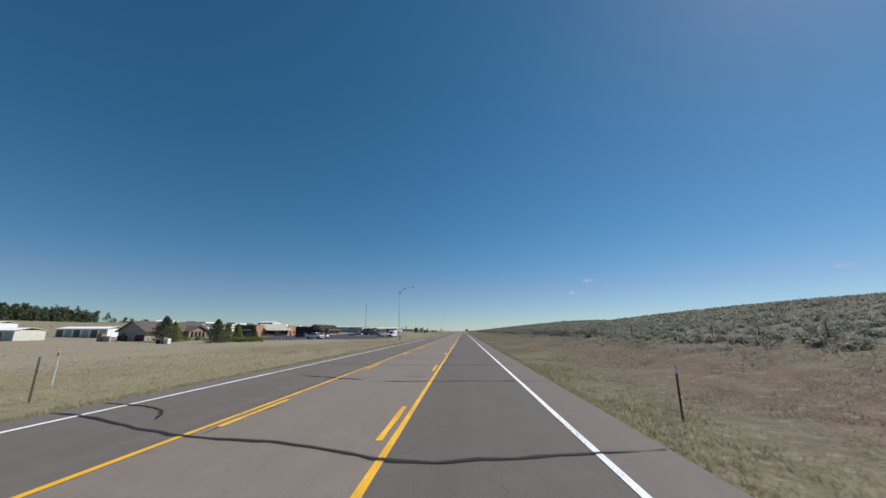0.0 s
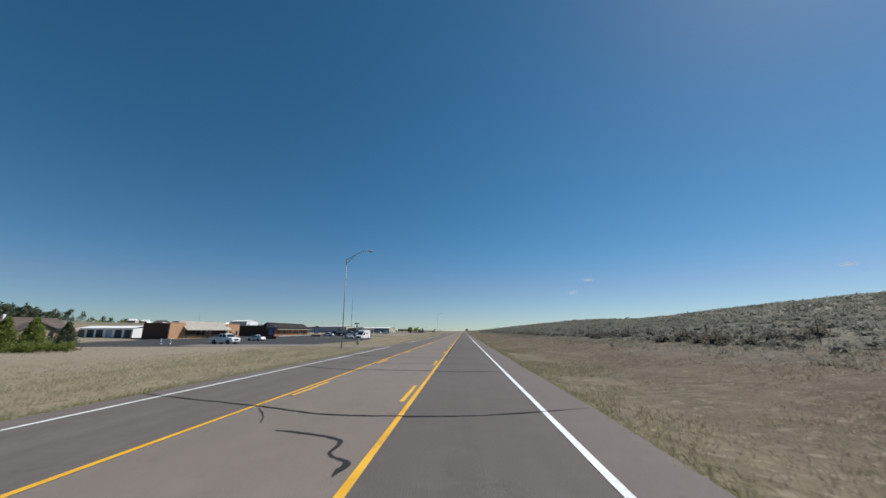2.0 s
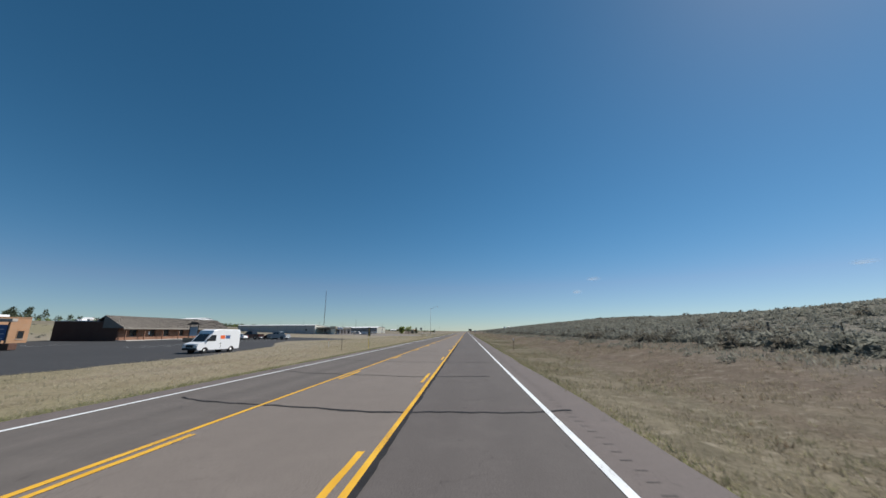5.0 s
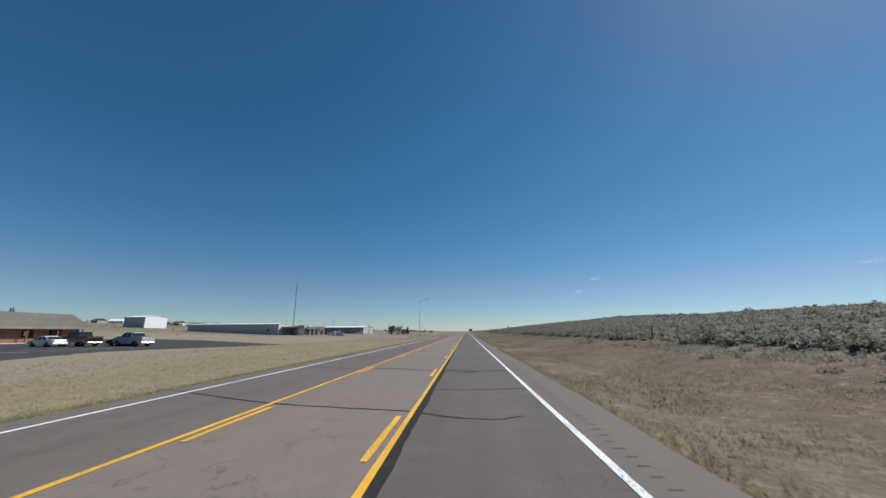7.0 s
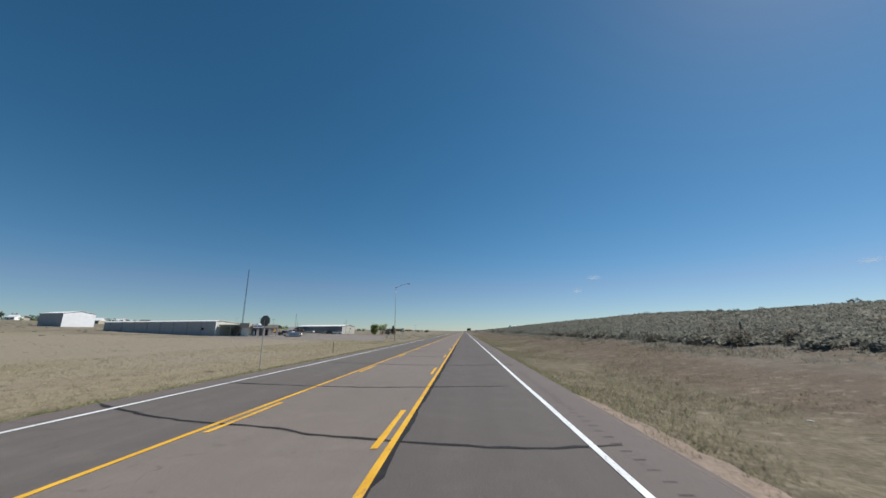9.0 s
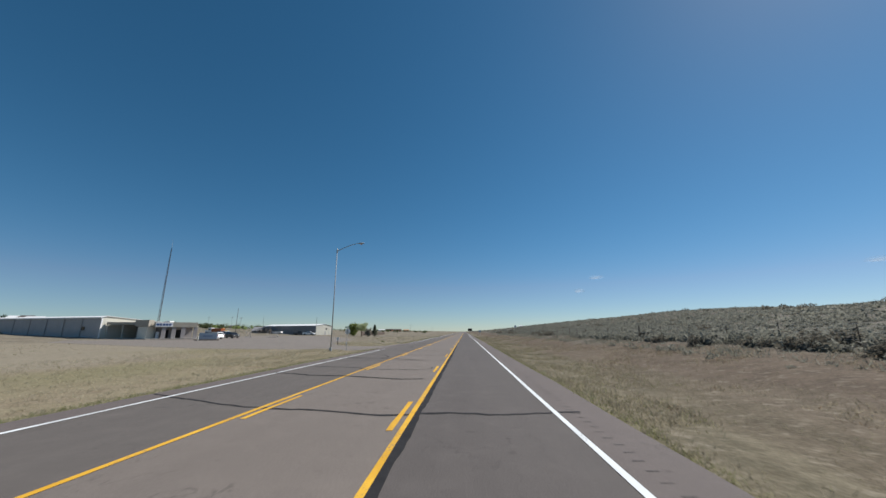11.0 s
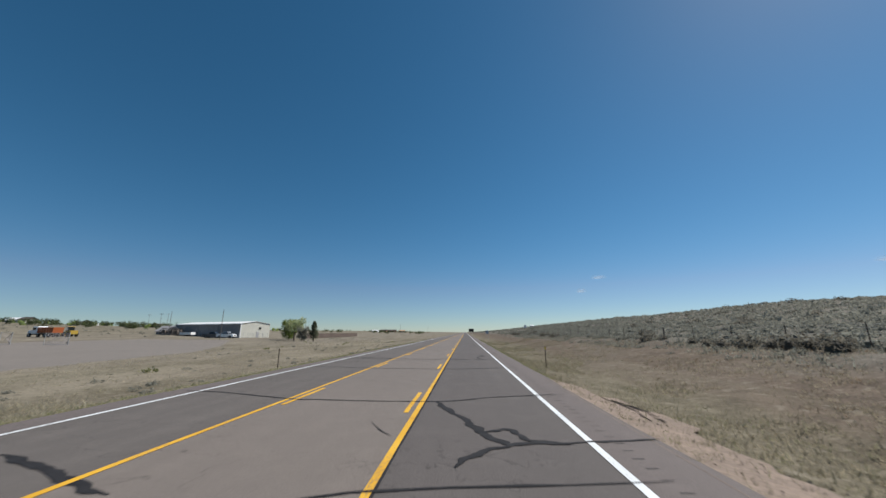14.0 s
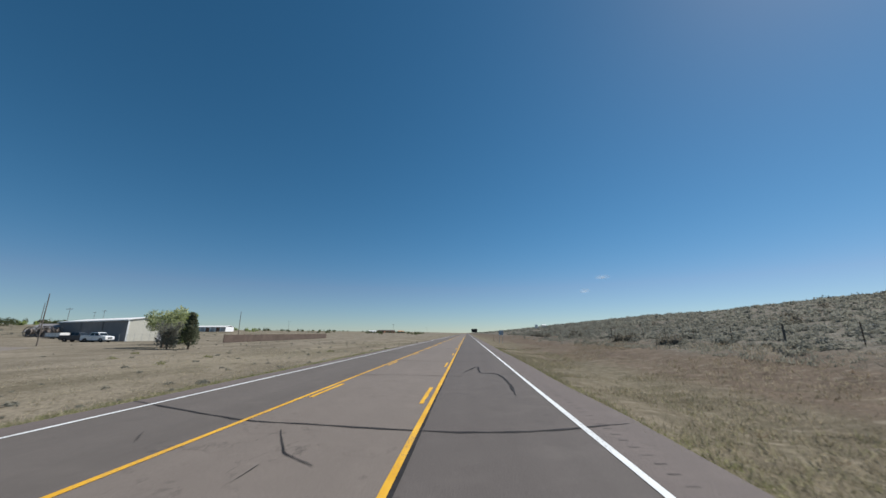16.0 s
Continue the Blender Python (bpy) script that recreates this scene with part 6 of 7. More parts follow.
# ---------------- poles and signs ----------------
def street_lamp(x, y, truss, label):
    t = thing("street_lamp", x, y, -0.5, 0, label, "street lamp")
    part("footing", Shape().tube((0, 0, -0.3), (0, 0, 0.12), 0.2, 0.19, 14), MAT_CONCRETE, t)
    part("base_plate", Shape().box(-0.14, 0.14, -0.14, 0.14, 0.12, 0.5, 0.03), MAT_GALV, t)
    part("pole", Shape().tube((0, 0, 0.5), (-0.05, 0, 12.9 if truss else 13.5), 0.075, 0.045, 14), MAT_GALV, t, smooth=True)
    part("hand_hole", Shape().box(0.06, 0.09, -0.05, 0.05, 0.9, 1.2, 0.01), MAT_GALV, t)
    if truss:
        up = [(-0.05 + 3.1 * k / 8, 0, 12.9 + 1.35 * math.sin(k / 8 * 1.5)) for k in range(9)]
        lo = [(-0.05 + 2.2 * k / 8, 0, 12.2 + 1.85 * math.sin(k / 8 * 1.45)) for k in range(9)]
        arm = part("arm", Shape().pipe(up, 0.045, 0.035), MAT_GALV, t)
        part("lower_arm", Shape().pipe(lo, 0.04, 0.03), MAT_GALV, arm)
        for k in (2, 4, 6):
            part("strut", Shape().tube(up[k], lo[k], 0.02, n=6), MAT_GALV, arm)
        part("collar", Shape().tube((-0.05, 0, 12.1), (-0.05, 0, 13.0), 0.1, n=12), MAT_GALV, t)
        hx, hz = 3.05, 14.2
    else:
        arm = part("arm", Shape().pipe([(-0.05, 0, 13.1), (0.9, 0, 13.55), (1.9, 0, 13.95), (2.8, 0, 14.15)], 0.055, 0.04), MAT_GALV, t)
        part("collar", Shape().tube((-0.05, 0, 12.9), (-0.05, 0, 13.3), 0.1, n=12), MAT_GALV, t)
        hx, hz = 2.75, 14.15
    s = Shape()
    rings = [(0.0, 0.06), (0.15, 0.12), (0.35, 0.17), (0.6, 0.18), (0.8, 0.12), (0.9, 0.04)]
    v = [(hx + a, r * math.cos(k * math.tau / 10), hz + r * 0.6 * math.sin(k * math.tau / 10)) for a, r in rings for k in range(10)]
    s.add(v, [(10 * i + k, 10 * i + (k + 1) % 10, 10 * i + 10 + (k + 1) % 10, 10 * i + 10 + k) for i in range(5) for k in range(10)] + [tuple(range(9, -1, -1)), tuple(range(50, 60))])
    head = part("lamp_head", s, MAT_GALV, t, smooth=True)
    part("lens", Shape().tube((hx + 0.48, 0, hz - 0.06), (hx + 0.48, 0, hz - 0.2), 0.15, 0.08, 12), MAT_AMBER, head, "amber lamp glass")


street_lamp(-15.7, 94.4, True, "tall galvanised street lamp with a truss arm")
street_lamp(-15.75, 282.1, False, "tall galvanised street lamp with a plain arm")


def sign_post(x, y, z, h, mat, r=0.03):
    return Shape().tube((0, 0, -0.3), (0, 0, h), r, n=8)


def stop_sign(x, y, rz, label, post_mat, street=False, h=2.6, back=None, blade_turn=0):
    """Octagon seen from behind; the plate faces -x before turning."""
    t = thing("stop_sign", x, y, -0.5, rz, label, "stop sign")
    part("post", sign_post(0, 0, 0, h + (0.35 if street else 0), post_mat), post_mat, t)
    o = [(0.38 * math.cos(math.radians(22.5 + 45 * k)), h - 0.1 + 0.38 * math.sin(math.radians(22.5 + 45 * k))) for k in range(8)]
    p = part("plate", Shape().prism(o, 0.035, 0.05, "x"), back or MAT_SIGNBACK, t, "bare metal back of the sign")
    o = [(0.92 * a, h - 0.1 + 0.92 * (b - h + 0.1)) for a, b in o]
    part("face", Shape().prism(o, 0.05, 0.055, "x"), MAT_REDLENS, p)
    for dz in (-0.2, 0.2):
        part("bolt", Shape().tube((0.02, 0, h - 0.1 + dz), (-0.04, 0, h - 0.1 + dz), 0.02, n=6), MAT_GALV, p)
    if street:
        b = part("street_blade", turned(Shape().box(-0.016, 0.016, -0.32, 0.32, h + 0.34, h + 0.52, 0.004), 0, 0, blade_turn), MAT_GREENSIGN, t, "green street-name blade")
        part("letter_bar", turned(Shape().box(-0.02, -0.016, -0.22, 0.22, h + 0.4, h + 0.46), 0, 0, blade_turn), MAT_WHITE, b)
    return t


stop_sign(-14.0, 95.5, 40, "stop sign with street-name blades on a galvanised post", MAT_GALV, True, 3.15, blade_turn=68)
stop_sign(-13.8, 282.4, 77, "stop sign with street-name blades seen from behind", MAT_GALV, True, 2.6, blade_turn=25)
t = thing("road_sign", -12.7, 160.7, -0.5, 55, "tall dull sign plate on a yellow post seen from behind", "road sign")
part("post", sign_post(0, 0, 0, 2.9, MAT_YELLOWPOST), MAT_YELLOWPOST, t)
p = part("plate", Shape().box(0.035, 0.05, -0.3, 0.3, 1.85, 3.05, 0.005), MAT_DARKBACK, t, "dull metal back of the plate")
for z in (2.1, 2.8):
    part("bolt", Shape().tube((0.03, 0, z), (-0.04, 0, z), 0.02, n=6), MAT_GALV, p)
t = stop_sign(-12.3, 218.0, 85, "round dull grey road sign seen from behind", MAT_GALV, False, 3.3, MAT_DARKBACK)
t.name = "road_sign"
t["category"] = "road sign"


def delineator(x, y, h, mat, label, tip=None, z=None):
    t = thing("marker_post", x, y, land_at(x, y) - 0.03 if z is None else z, 0, label, "marker post", "roadside markers")
    part("post", Shape().prism([(-0.03, -0.01), (0.03, -0.01), (0.022, 0.016), (-0.022, 0.016)], -0.3, h, "z"), mat, t)
    if tip:
        part("reflector", Shape().box(-0.045, 0.045, -0.02, -0.013, h - 0.2, h - 0.02), tip, t)
    return t


delineator(7.3, 10.7, 1.45, MAT_RUST, "rusty steel marker post on the verge", MAT_WHITE)
delineator(6.8, 326.3, 1.4, MAT_RUST, "rusty steel marker post on the verge", MAT_YELLOWPOST)
delineator(7.45, 154.6, 1.5, MAT_RUST, "rusty steel marker post on the verge", MAT_WHITE)
delineator(-14.2, 12.6, 1.6, MAT_RUST, "rusty steel marker post in the field")
delineator(-17.5, 16.0, 1.6, MAT_WHITE, "weathered white marker post in the field", MAT_ORANGE)
delineator(-14.9, 155.6, 1.75, MAT_RUST, "dark steel marker post")
delineator(-20.0, 164.2, 1.25, MAT_WHITE, "white and orange cable marker", MAT_ORANGE)
delineator(-11.3, 324.8, 1.35, MAT_RUST, "rusty steel marker post in the field")
delineator(-21.4, 411, 1.0, MAT_WOOD, "short wooden stake in the field")
delineator(-14.0, 236, 1.2, MAT_RUST, "rusty steel marker post in the field")


def board_sign(x, y, rz, w, h, base_h, mat_face, base_mat, label, roof=False):
    """A board on two posts over a masonry plinth; faces -y."""
    t = thing("business_sign", x, y, -0.42, rz, label, "sign")
    part("plinth", Shape().box(-w / 2 - 0.9, w / 2 + 0.9, -0.6, 0.6, 0, base_h, 0.05), base_mat, t)
    for s in (-1, 1):
        part("post", Shape().box(s * w / 2 - 0.07, s * w / 2 + 0.07, -0.07, 0.07, base_h - 0.02, base_h + h + 0.5, 0.01), MAT_FRAME, t)
    b = part("board", Shape().box(-w / 2 + 0.07, w / 2 - 0.07, -0.09, 0.09, base_h + 0.35, base_h + h, 0.02), mat_face, t)
    r = random.Random(int(x * 3))
    for k in range(3):
        z = base_h + 0.55 + k * (h - 0.6) / 3
        part("text_bar", Shape().box(-w * 0.36, w * r.uniform(0.1, 0.36), -0.1, -0.09, z, z + 0.1), MAT_PALESIGN, b)
    if roof:
        part("cap_roof", Shape().prism([(-w / 2 - 0.7, base_h + h + 0.45), (-w / 4, base_h + h + 1.0), (w / 4, base_h + h + 1.0), (w / 2 + 0.7, base_h + h + 0.45)], -0.7, 0.7), MAT_SHINGLE, t)
    else:
        part("cap_roof", Shape().box(-w / 2 - 0.5, w / 2 + 0.5, -0.4, 0.4, base_h + h + 0.35, base_h + h + 0.75, 0.05), MAT_CANOPY, t)


board_sign(-56.8, 150.0, 18, 1.5, 2.3, 0.8, MAT_BLUESIGN, MAT_BRICK_DARK, "blue sign board on a brick plinth")
board_sign(-55.5, 180.5, 30, 1.4, 2.2, 0.8, MAT_PALESIGN, MAT_STONE, "pale sign board on a buff plinth under a small roof", True)
board_sign(-56.2, 93.2, 15, 1.3, 2.0, 0.3, MAT_BLUESIGN, MAT_STONE, "blue sign board beside the hedge")


def small_things():
    t = thing("yard_sign", -58.4, 317.4, -0.4, 16, "long white notice board in a gravel yard", "sign")
    part("board", Shape().box(-1.9, 1.9, -0.06, 0.06, 0.25, 1.7, 0.02), MAT_PALESIGN, t)
    for s in (-1.7, 1.7):
        part("post", Shape().box(s - 0.06, s + 0.06, 0.06, 0.18, 0, 1.8), MAT_WOOD, t)
    part("text_bar", Shape().box(-1.1, 0.9, -0.07, -0.06, 0.9, 1.05), MAT_BLUESIGN, t)
    part("curb_log", Shape().tube((-2.6, -0.6, 0.12), (2.6, -0.6, 0.12), 0.13, n=8), MAT_WOOD, t)
    t = thing("bollard", -59.6, 315.8, -0.4, 0, "short pale yellow bollard", "bollard")
    part("shaft", Shape().tube((0, 0, 0), (0, 0, 0.85), 0.12, n=10), MAT_CREAM, t)
    part("cap", Shape().tube((0, 0, 0.85), (0, 0, 0.93), 0.12, 0.05, 10), MAT_CREAM, t)
    t = thing("notice_sign", -22.0, 302.0, -0.42, 0, "small white notice on a short post", "sign")
    part("post", Shape().box(-0.05, 0.05, -0.05, 0.05, -0.2, 1.0), MAT_WOOD, t)
    part("plate", Shape().box(-0.22, 0.22, -0.09, -0.055, 0.75, 1.3, 0.01), MAT_WHITE, t)
    t = thing("marker_stub", -19.6, 299.8, -0.42, 0, "leaning white utility marker", "bollard")
    part("tube", Shape().tube((0, 0, -0.2), (-0.05, 0, 0.52), 0.1, n=10), MAT_WHITE, t)
    part("cap", Shape().tube((-0.05, 0, 0.52), (-0.05, 0, 0.6), 0.12, 0.08, 10), MAT_WHITE, t)
    t = thing("utility_pedestal", -18.2, 110.6, -0.45, 10, "pale green utility pedestal in the grass", "utility box")
    part("case", Shape().box(-0.22, 0.22, -0.18, 0.18, 0, 1.0, 0.03), MAT_PEDESTAL, t)
    part("lid", Shape().box(-0.24, 0.24, -0.2, 0.2, 1.0, 1.06, 0.02), MAT_PEDESTAL, t)
    part("latch", Shape().box(-0.04, 0.04, -0.21, -0.18, 0.5, 0.62), MAT_GALV, t)
    t = thing("notice_sign", -44.0, 190.2, -0.4, 0, "small pale yellow notice on a stake", "sign")
    part("stake", Shape().box(-0.03, 0.03, -0.03, 0.03, -0.1, 0.7), MAT_WOOD, t)
    part("plate", Shape().box(-0.3, 0.3, -0.05, -0.032, 0.5, 0.95, 0.006), MAT_CREAM, t)
    t = thing("barricade", -57.5, 112.5, -0.4, 20, "white board barricade on the drive", "barricade")
    for s in (-0.8, 0.8):
        part("leg", Shape().box(s - 0.06, s + 0.06, -0.3, 0.3, 0, 0.08), MAT_WHITE, t)
        part("upright", Shape().box(s - 0.05, s + 0.05, -0.05, 0.05, 0.08, 1.05), MAT_WHITE, t)
    for z in (0.35, 0.82):
        part("rail", Shape().box(-0.95, 0.95, -0.09, -0.06, z, z + 0.16), MAT_WHITE, t)
    t = thing("stone_gatepost", -62.6, 74.0, -0.45, -15, "brown stone gatepost with a white box", "gatepost")
    part("pier", Shape().box(-0.5, 0.25, -0.4, 0.4, 0, 1.3, 0.04), MAT_STONE, t)
    part("white_box", Shape().box(0.45, 1.5, -0.35, 0.35, 0, 1.1, 0.05), MAT_WHITE, t)
    part("flower_pot", Shape().tube((-1.2, -0.4, 0), (-1.2, -0.4, 0.9), 0.35, 0.42, 12), MAT_SHADE, t)
    t = thing("stone_gatepost", -95.7, 91.6, 0.0, -15, "brown stone planter in the field", "gatepost")
    part("pier", Shape().box(-0.9, 0.9, -0.5, 0.5, -0.6, 1.6, 0.04), MAT_STONE, t)
    part("wing_wall", Shape().box(0.9, 3.8, -0.3, 0.3, -0.6, 1.0, 0.04), MAT_STUCCO, t)


small_things()
# clipped hedge
rs = np.random.RandomState(81)
cs = [(rs.uniform(-3.4, 3.4), rs.uniform(-0.7, 0.7), rs.uniform(0.3, 1.0)) for _ in range(60)]
hedge = thing("hedge", -51.6, 86.6, -0.45, 10, "clipped green hedge by the parking lot", "hedge")
plain_mesh("leaves", leaf_cloud(rs, cs, [0.45] * 60, [60] * 60, 0.07), MAT_JUNIPER, hedge)
for x, y, w in ((-76, 97, 1.6), (-72.5, 106, 1.4), (-78, 104, 1.2)):
    b = thing("bush", x, y, -0.42, 0, "rounded green bush before a house", "bush", "yard bushes")
    cs = [(rs.uniform(-w, w) * 0.6, rs.uniform(-w, w) * 0.6, rs.uniform(0.2, 0.9)) for _ in range(16)]
    plain_mesh("leaves", leaf_cloud(rs, cs, [0.5] * 16, [60] * 16, 0.08), MAT_JUNIPER, b)


def utility_pole(x, y, h, label, arms=1):
    t = thing("utility_pole", x, y, (land_at(x, y) if x < -88 else -0.45), 8, label, "utility pole", "utility poles")
    part("pole", Shape().tube((0, 0, -0.4), (0, 0, h), 0.09, 0.06, 10), MAT_WOOD, t)
    for k in range(arms):
        z = h - 0.5 - 0.9 * k
        a = part("crossarm", Shape().box(-1.2, 1.2, -0.15, -0.03, z, z + 0.12), MAT_WOOD, t)
        for xx in (-1.1, -0.5, 0.5, 1.1):
            part("insulator", Shape().tube((xx, -0.09, z + 0.12), (xx, -0.09, z + 0.3), 0.05, 0.03, 8), MAT_GALV, a)


for x, y, h, a in ((-66.5, 397.0, 8.2, 0), (-62, 440, 7.8, 0), (-74.5, 351.5, 9.4, 0), (-112, 432, 9.0, 0), (-150, 470, 9.0, 1), (-190, 520, 10, 1), (-60, 640, 9, 1), (-150, 640, 10, 1), (-240, 560, 10, 1), (-52, 820, 9, 1)):
    utility_pole(x, y, h, "weathered wooden utility pole", a)

mast = thing("radio_mast", -93.0, 341.5, -0.4, 0, "slim lattice radio mast behind the hall", "mast")
for k in range(3):
    a = k * math.tau / 3
    part("leg", Shape().tube((0.32 * math.cos(a), 0.32 * math.sin(a), 0), (0.1 * math.cos(a), 0.1 * math.sin(a), 28.1), 0.05, 0.035, 6), MAT_RUST, mast)
br = Shape()
for j in range(53):
    z0, z1 = j * 0.53, j * 0.53 + 0.53
    q = lambda z: 0.32 - 0.22 * z / 28.1
    for k in range(3):
        a, b = k * math.tau / 3, (k + 1) * math.tau / 3
        br.tube((q(z0) * math.cos(a), q(z0) * math.sin(a), z0), (q(z1) * math.cos(b), q(z1) * math.sin(b), z1), 0.018, n=4, caps=False)
part("bracing", br, MAT_RUST, mast)
part("whip", Shape().tube((0, 0, 28.0), (0, 0, 31.0), 0.03, 0.012, 5), MAT_GALV, mast)


def wire_fence():
    """Post-and-wire fence along the foot of the hill."""
    t = thing("wire_fence", 22.6, 0, 0, 0, "wire fence on steel and wooden posts along sagebrush", "fence")
    r = random.Random(91)
    tops = []
    y = -12.0
    k = 0
    while y < 470:
        z = land_at(22.6, y)
        lx, h = r.uniform(-0.06, 0.06), 1.25 + r.uniform(-0.08, 0.12)
        s = Shape()
        if k % 6 == 0:
            s.tube((0, y, z - 0.3), (lx, y, z + h + 0.1), 0.075, 0.065, 8)
        else:
            s.prism([(-0.03, y - 0.02), (0.03, y - 0.02), (0.0, y + 0.03)], z - 0.3, z + h, "z")
        part("post", s, MAT_WOOD if k % 6 == 0 else MAT_RUST, t)
        tops.append((lx * 0.5, y, z))
        y += 4.9
        k += 1
    for hh in (0.35, 0.7, 1.02, 1.2):
        part("wire", Shape().pipe([(a, b, c + hh) for a, b, c in tops], 0.004, n=3), MAT_GALV, t)


wire_fence()
board_fence = thing("board_fence", -52.0, 420, -0.45, 0, "long brown board fence beyond the trees", "fence")
for k in range(25):
    y = k * 2.5
    x = -2.0 * k / 25
    p = part("panel", Shape().box(x - 0.02, x + 0.02, y + 0.05, y + 2.45, 0.05, 1.7), MAT_FENCEWOOD, board_fence)
    part("post", Shape().box(x - 0.06, x + 0.06, y - 0.05, y + 0.05, 0, 1.8), MAT_FENCEWOOD, board_fence)
# pale litter lying in the verge grass
for x, y, w in ((11.15, 89.7, 0.14), (16.4, 93.2, 0.26), (9.4, 96.5, 0.1), (13.2, 290.5, 0.24), (8.2, 181, 0.12), (10.6, 205, 0.16)):
    t = thing("litter", x, y, land_at(x, y), 30 * x, "scrap of white litter lying in dry grass", "litter", "roadside litter")
    w *= 0.5
    part("scrap", Shape().box(-w, w, -w * 0.7, w * 0.7, 0.0, w * 0.8, w * 0.3), MAT_CONCRETE, t)
# overhead gantry and road signs far ahead
t = thing("road_sign", 6.8, 620, -0.3, 0, "dark rectangular road sign on two posts", "road sign")
for s in (-1.0, 1.0):
    part("post", Shape().tube((s, 0, 0), (s, 0, 5.0), 0.07, n=6), MAT_GALV, t)
part("panel", Shape().box(-2.2, 2.2, -0.1, -0.04, 2.6, 5.2, 0.05), MAT_SHADE, t)
t = thing("road_sign", 9.3, 432, -0.5, 0, "grey rectangular road sign beside the highway", "road sign")
for s in (-0.4, 0.4):
    part("post", Shape().tube((s, 0, -0.3), (s, 0, 3.0), 0.04, n=6), MAT_GALV, t)
part("panel", Shape().box(-0.55, 0.55, -0.1, -0.05, 2.0, 3.1, 0.03), MAT_PALESIGN, t)
for x, y in ((9.0, 452), (25, 500), (28, 506)):
    delineator(x, y, 1.6, MAT_RUST, "rusty steel marker post on the verge")
t = thing("farm_sheds", 62, 640, land_at(62, 640), 0, "pale farm structures far beside the road", "shed")
part("silo", Shape().tube((-4.5, 0, 0), (-4.5, 0, 2.6), 1.2, n=14), MAT_WHITESTEEL, t)
part("wall", Shape().box(0, 3, -2, 2, 0, 2.0), MAT_CREAM, t)
part("roof", Shape().prism([(-2.2, 2.0), (0, 2.7), (2.2, 2.0)], -0.2, 3.2, "x"), MAT_ROOF_WHITE, t)


# ---------------- vehicles ----------------
def wheel(parent, x, y, r, w):
    """A wheel with its axle along y; y is the outer face's side."""
    sgn = 1 if y > 0 else -1
    s = Shape()
    prof = [(r * 0.62, 0.0), (r * 0.93, 0.0), (r, 0.03), (r, w - 0.03), (r * 0.93, w), (r * 0.62, w)]
    n = 18
    v = [(x + a * math.cos(k * math.tau / n), y - sgn * b, r + a * math.sin(k * math.tau / n)) for a, b in prof for k in range(n)]
    s.add(v, [(n * i + k, n * i + (k + 1) % n, n * i + n + (k + 1) % n, n * i + n + k) for i in range(5) for k in range(n)])
    wh = part("wheel", s, MAT_RUBBER, parent, "black tyre", True)
    rim = Shape().tube((x, y - sgn * 0.05, r), (x, y - sgn * 0.1, r), r * 0.62, n=18)
    for k in range(5):
        a = k * math.tau / 5
        rim.tube((x, y - sgn * 0.04, r), (x + r * 0.58 * math.cos(a), y - sgn * 0.05, r + r * 0.58 * math.sin(a)), 0.05, 0.035, 5)
    part("rim", rim, MAT_ALLOY, wh, "alloy rim")


def arch(cx, r, n=7):
    return [(cx + r * math.cos(math.pi * k / n), 0.28 + r * math.sin(math.pi * k / n) * 0.95) for k in range(n + 1)]


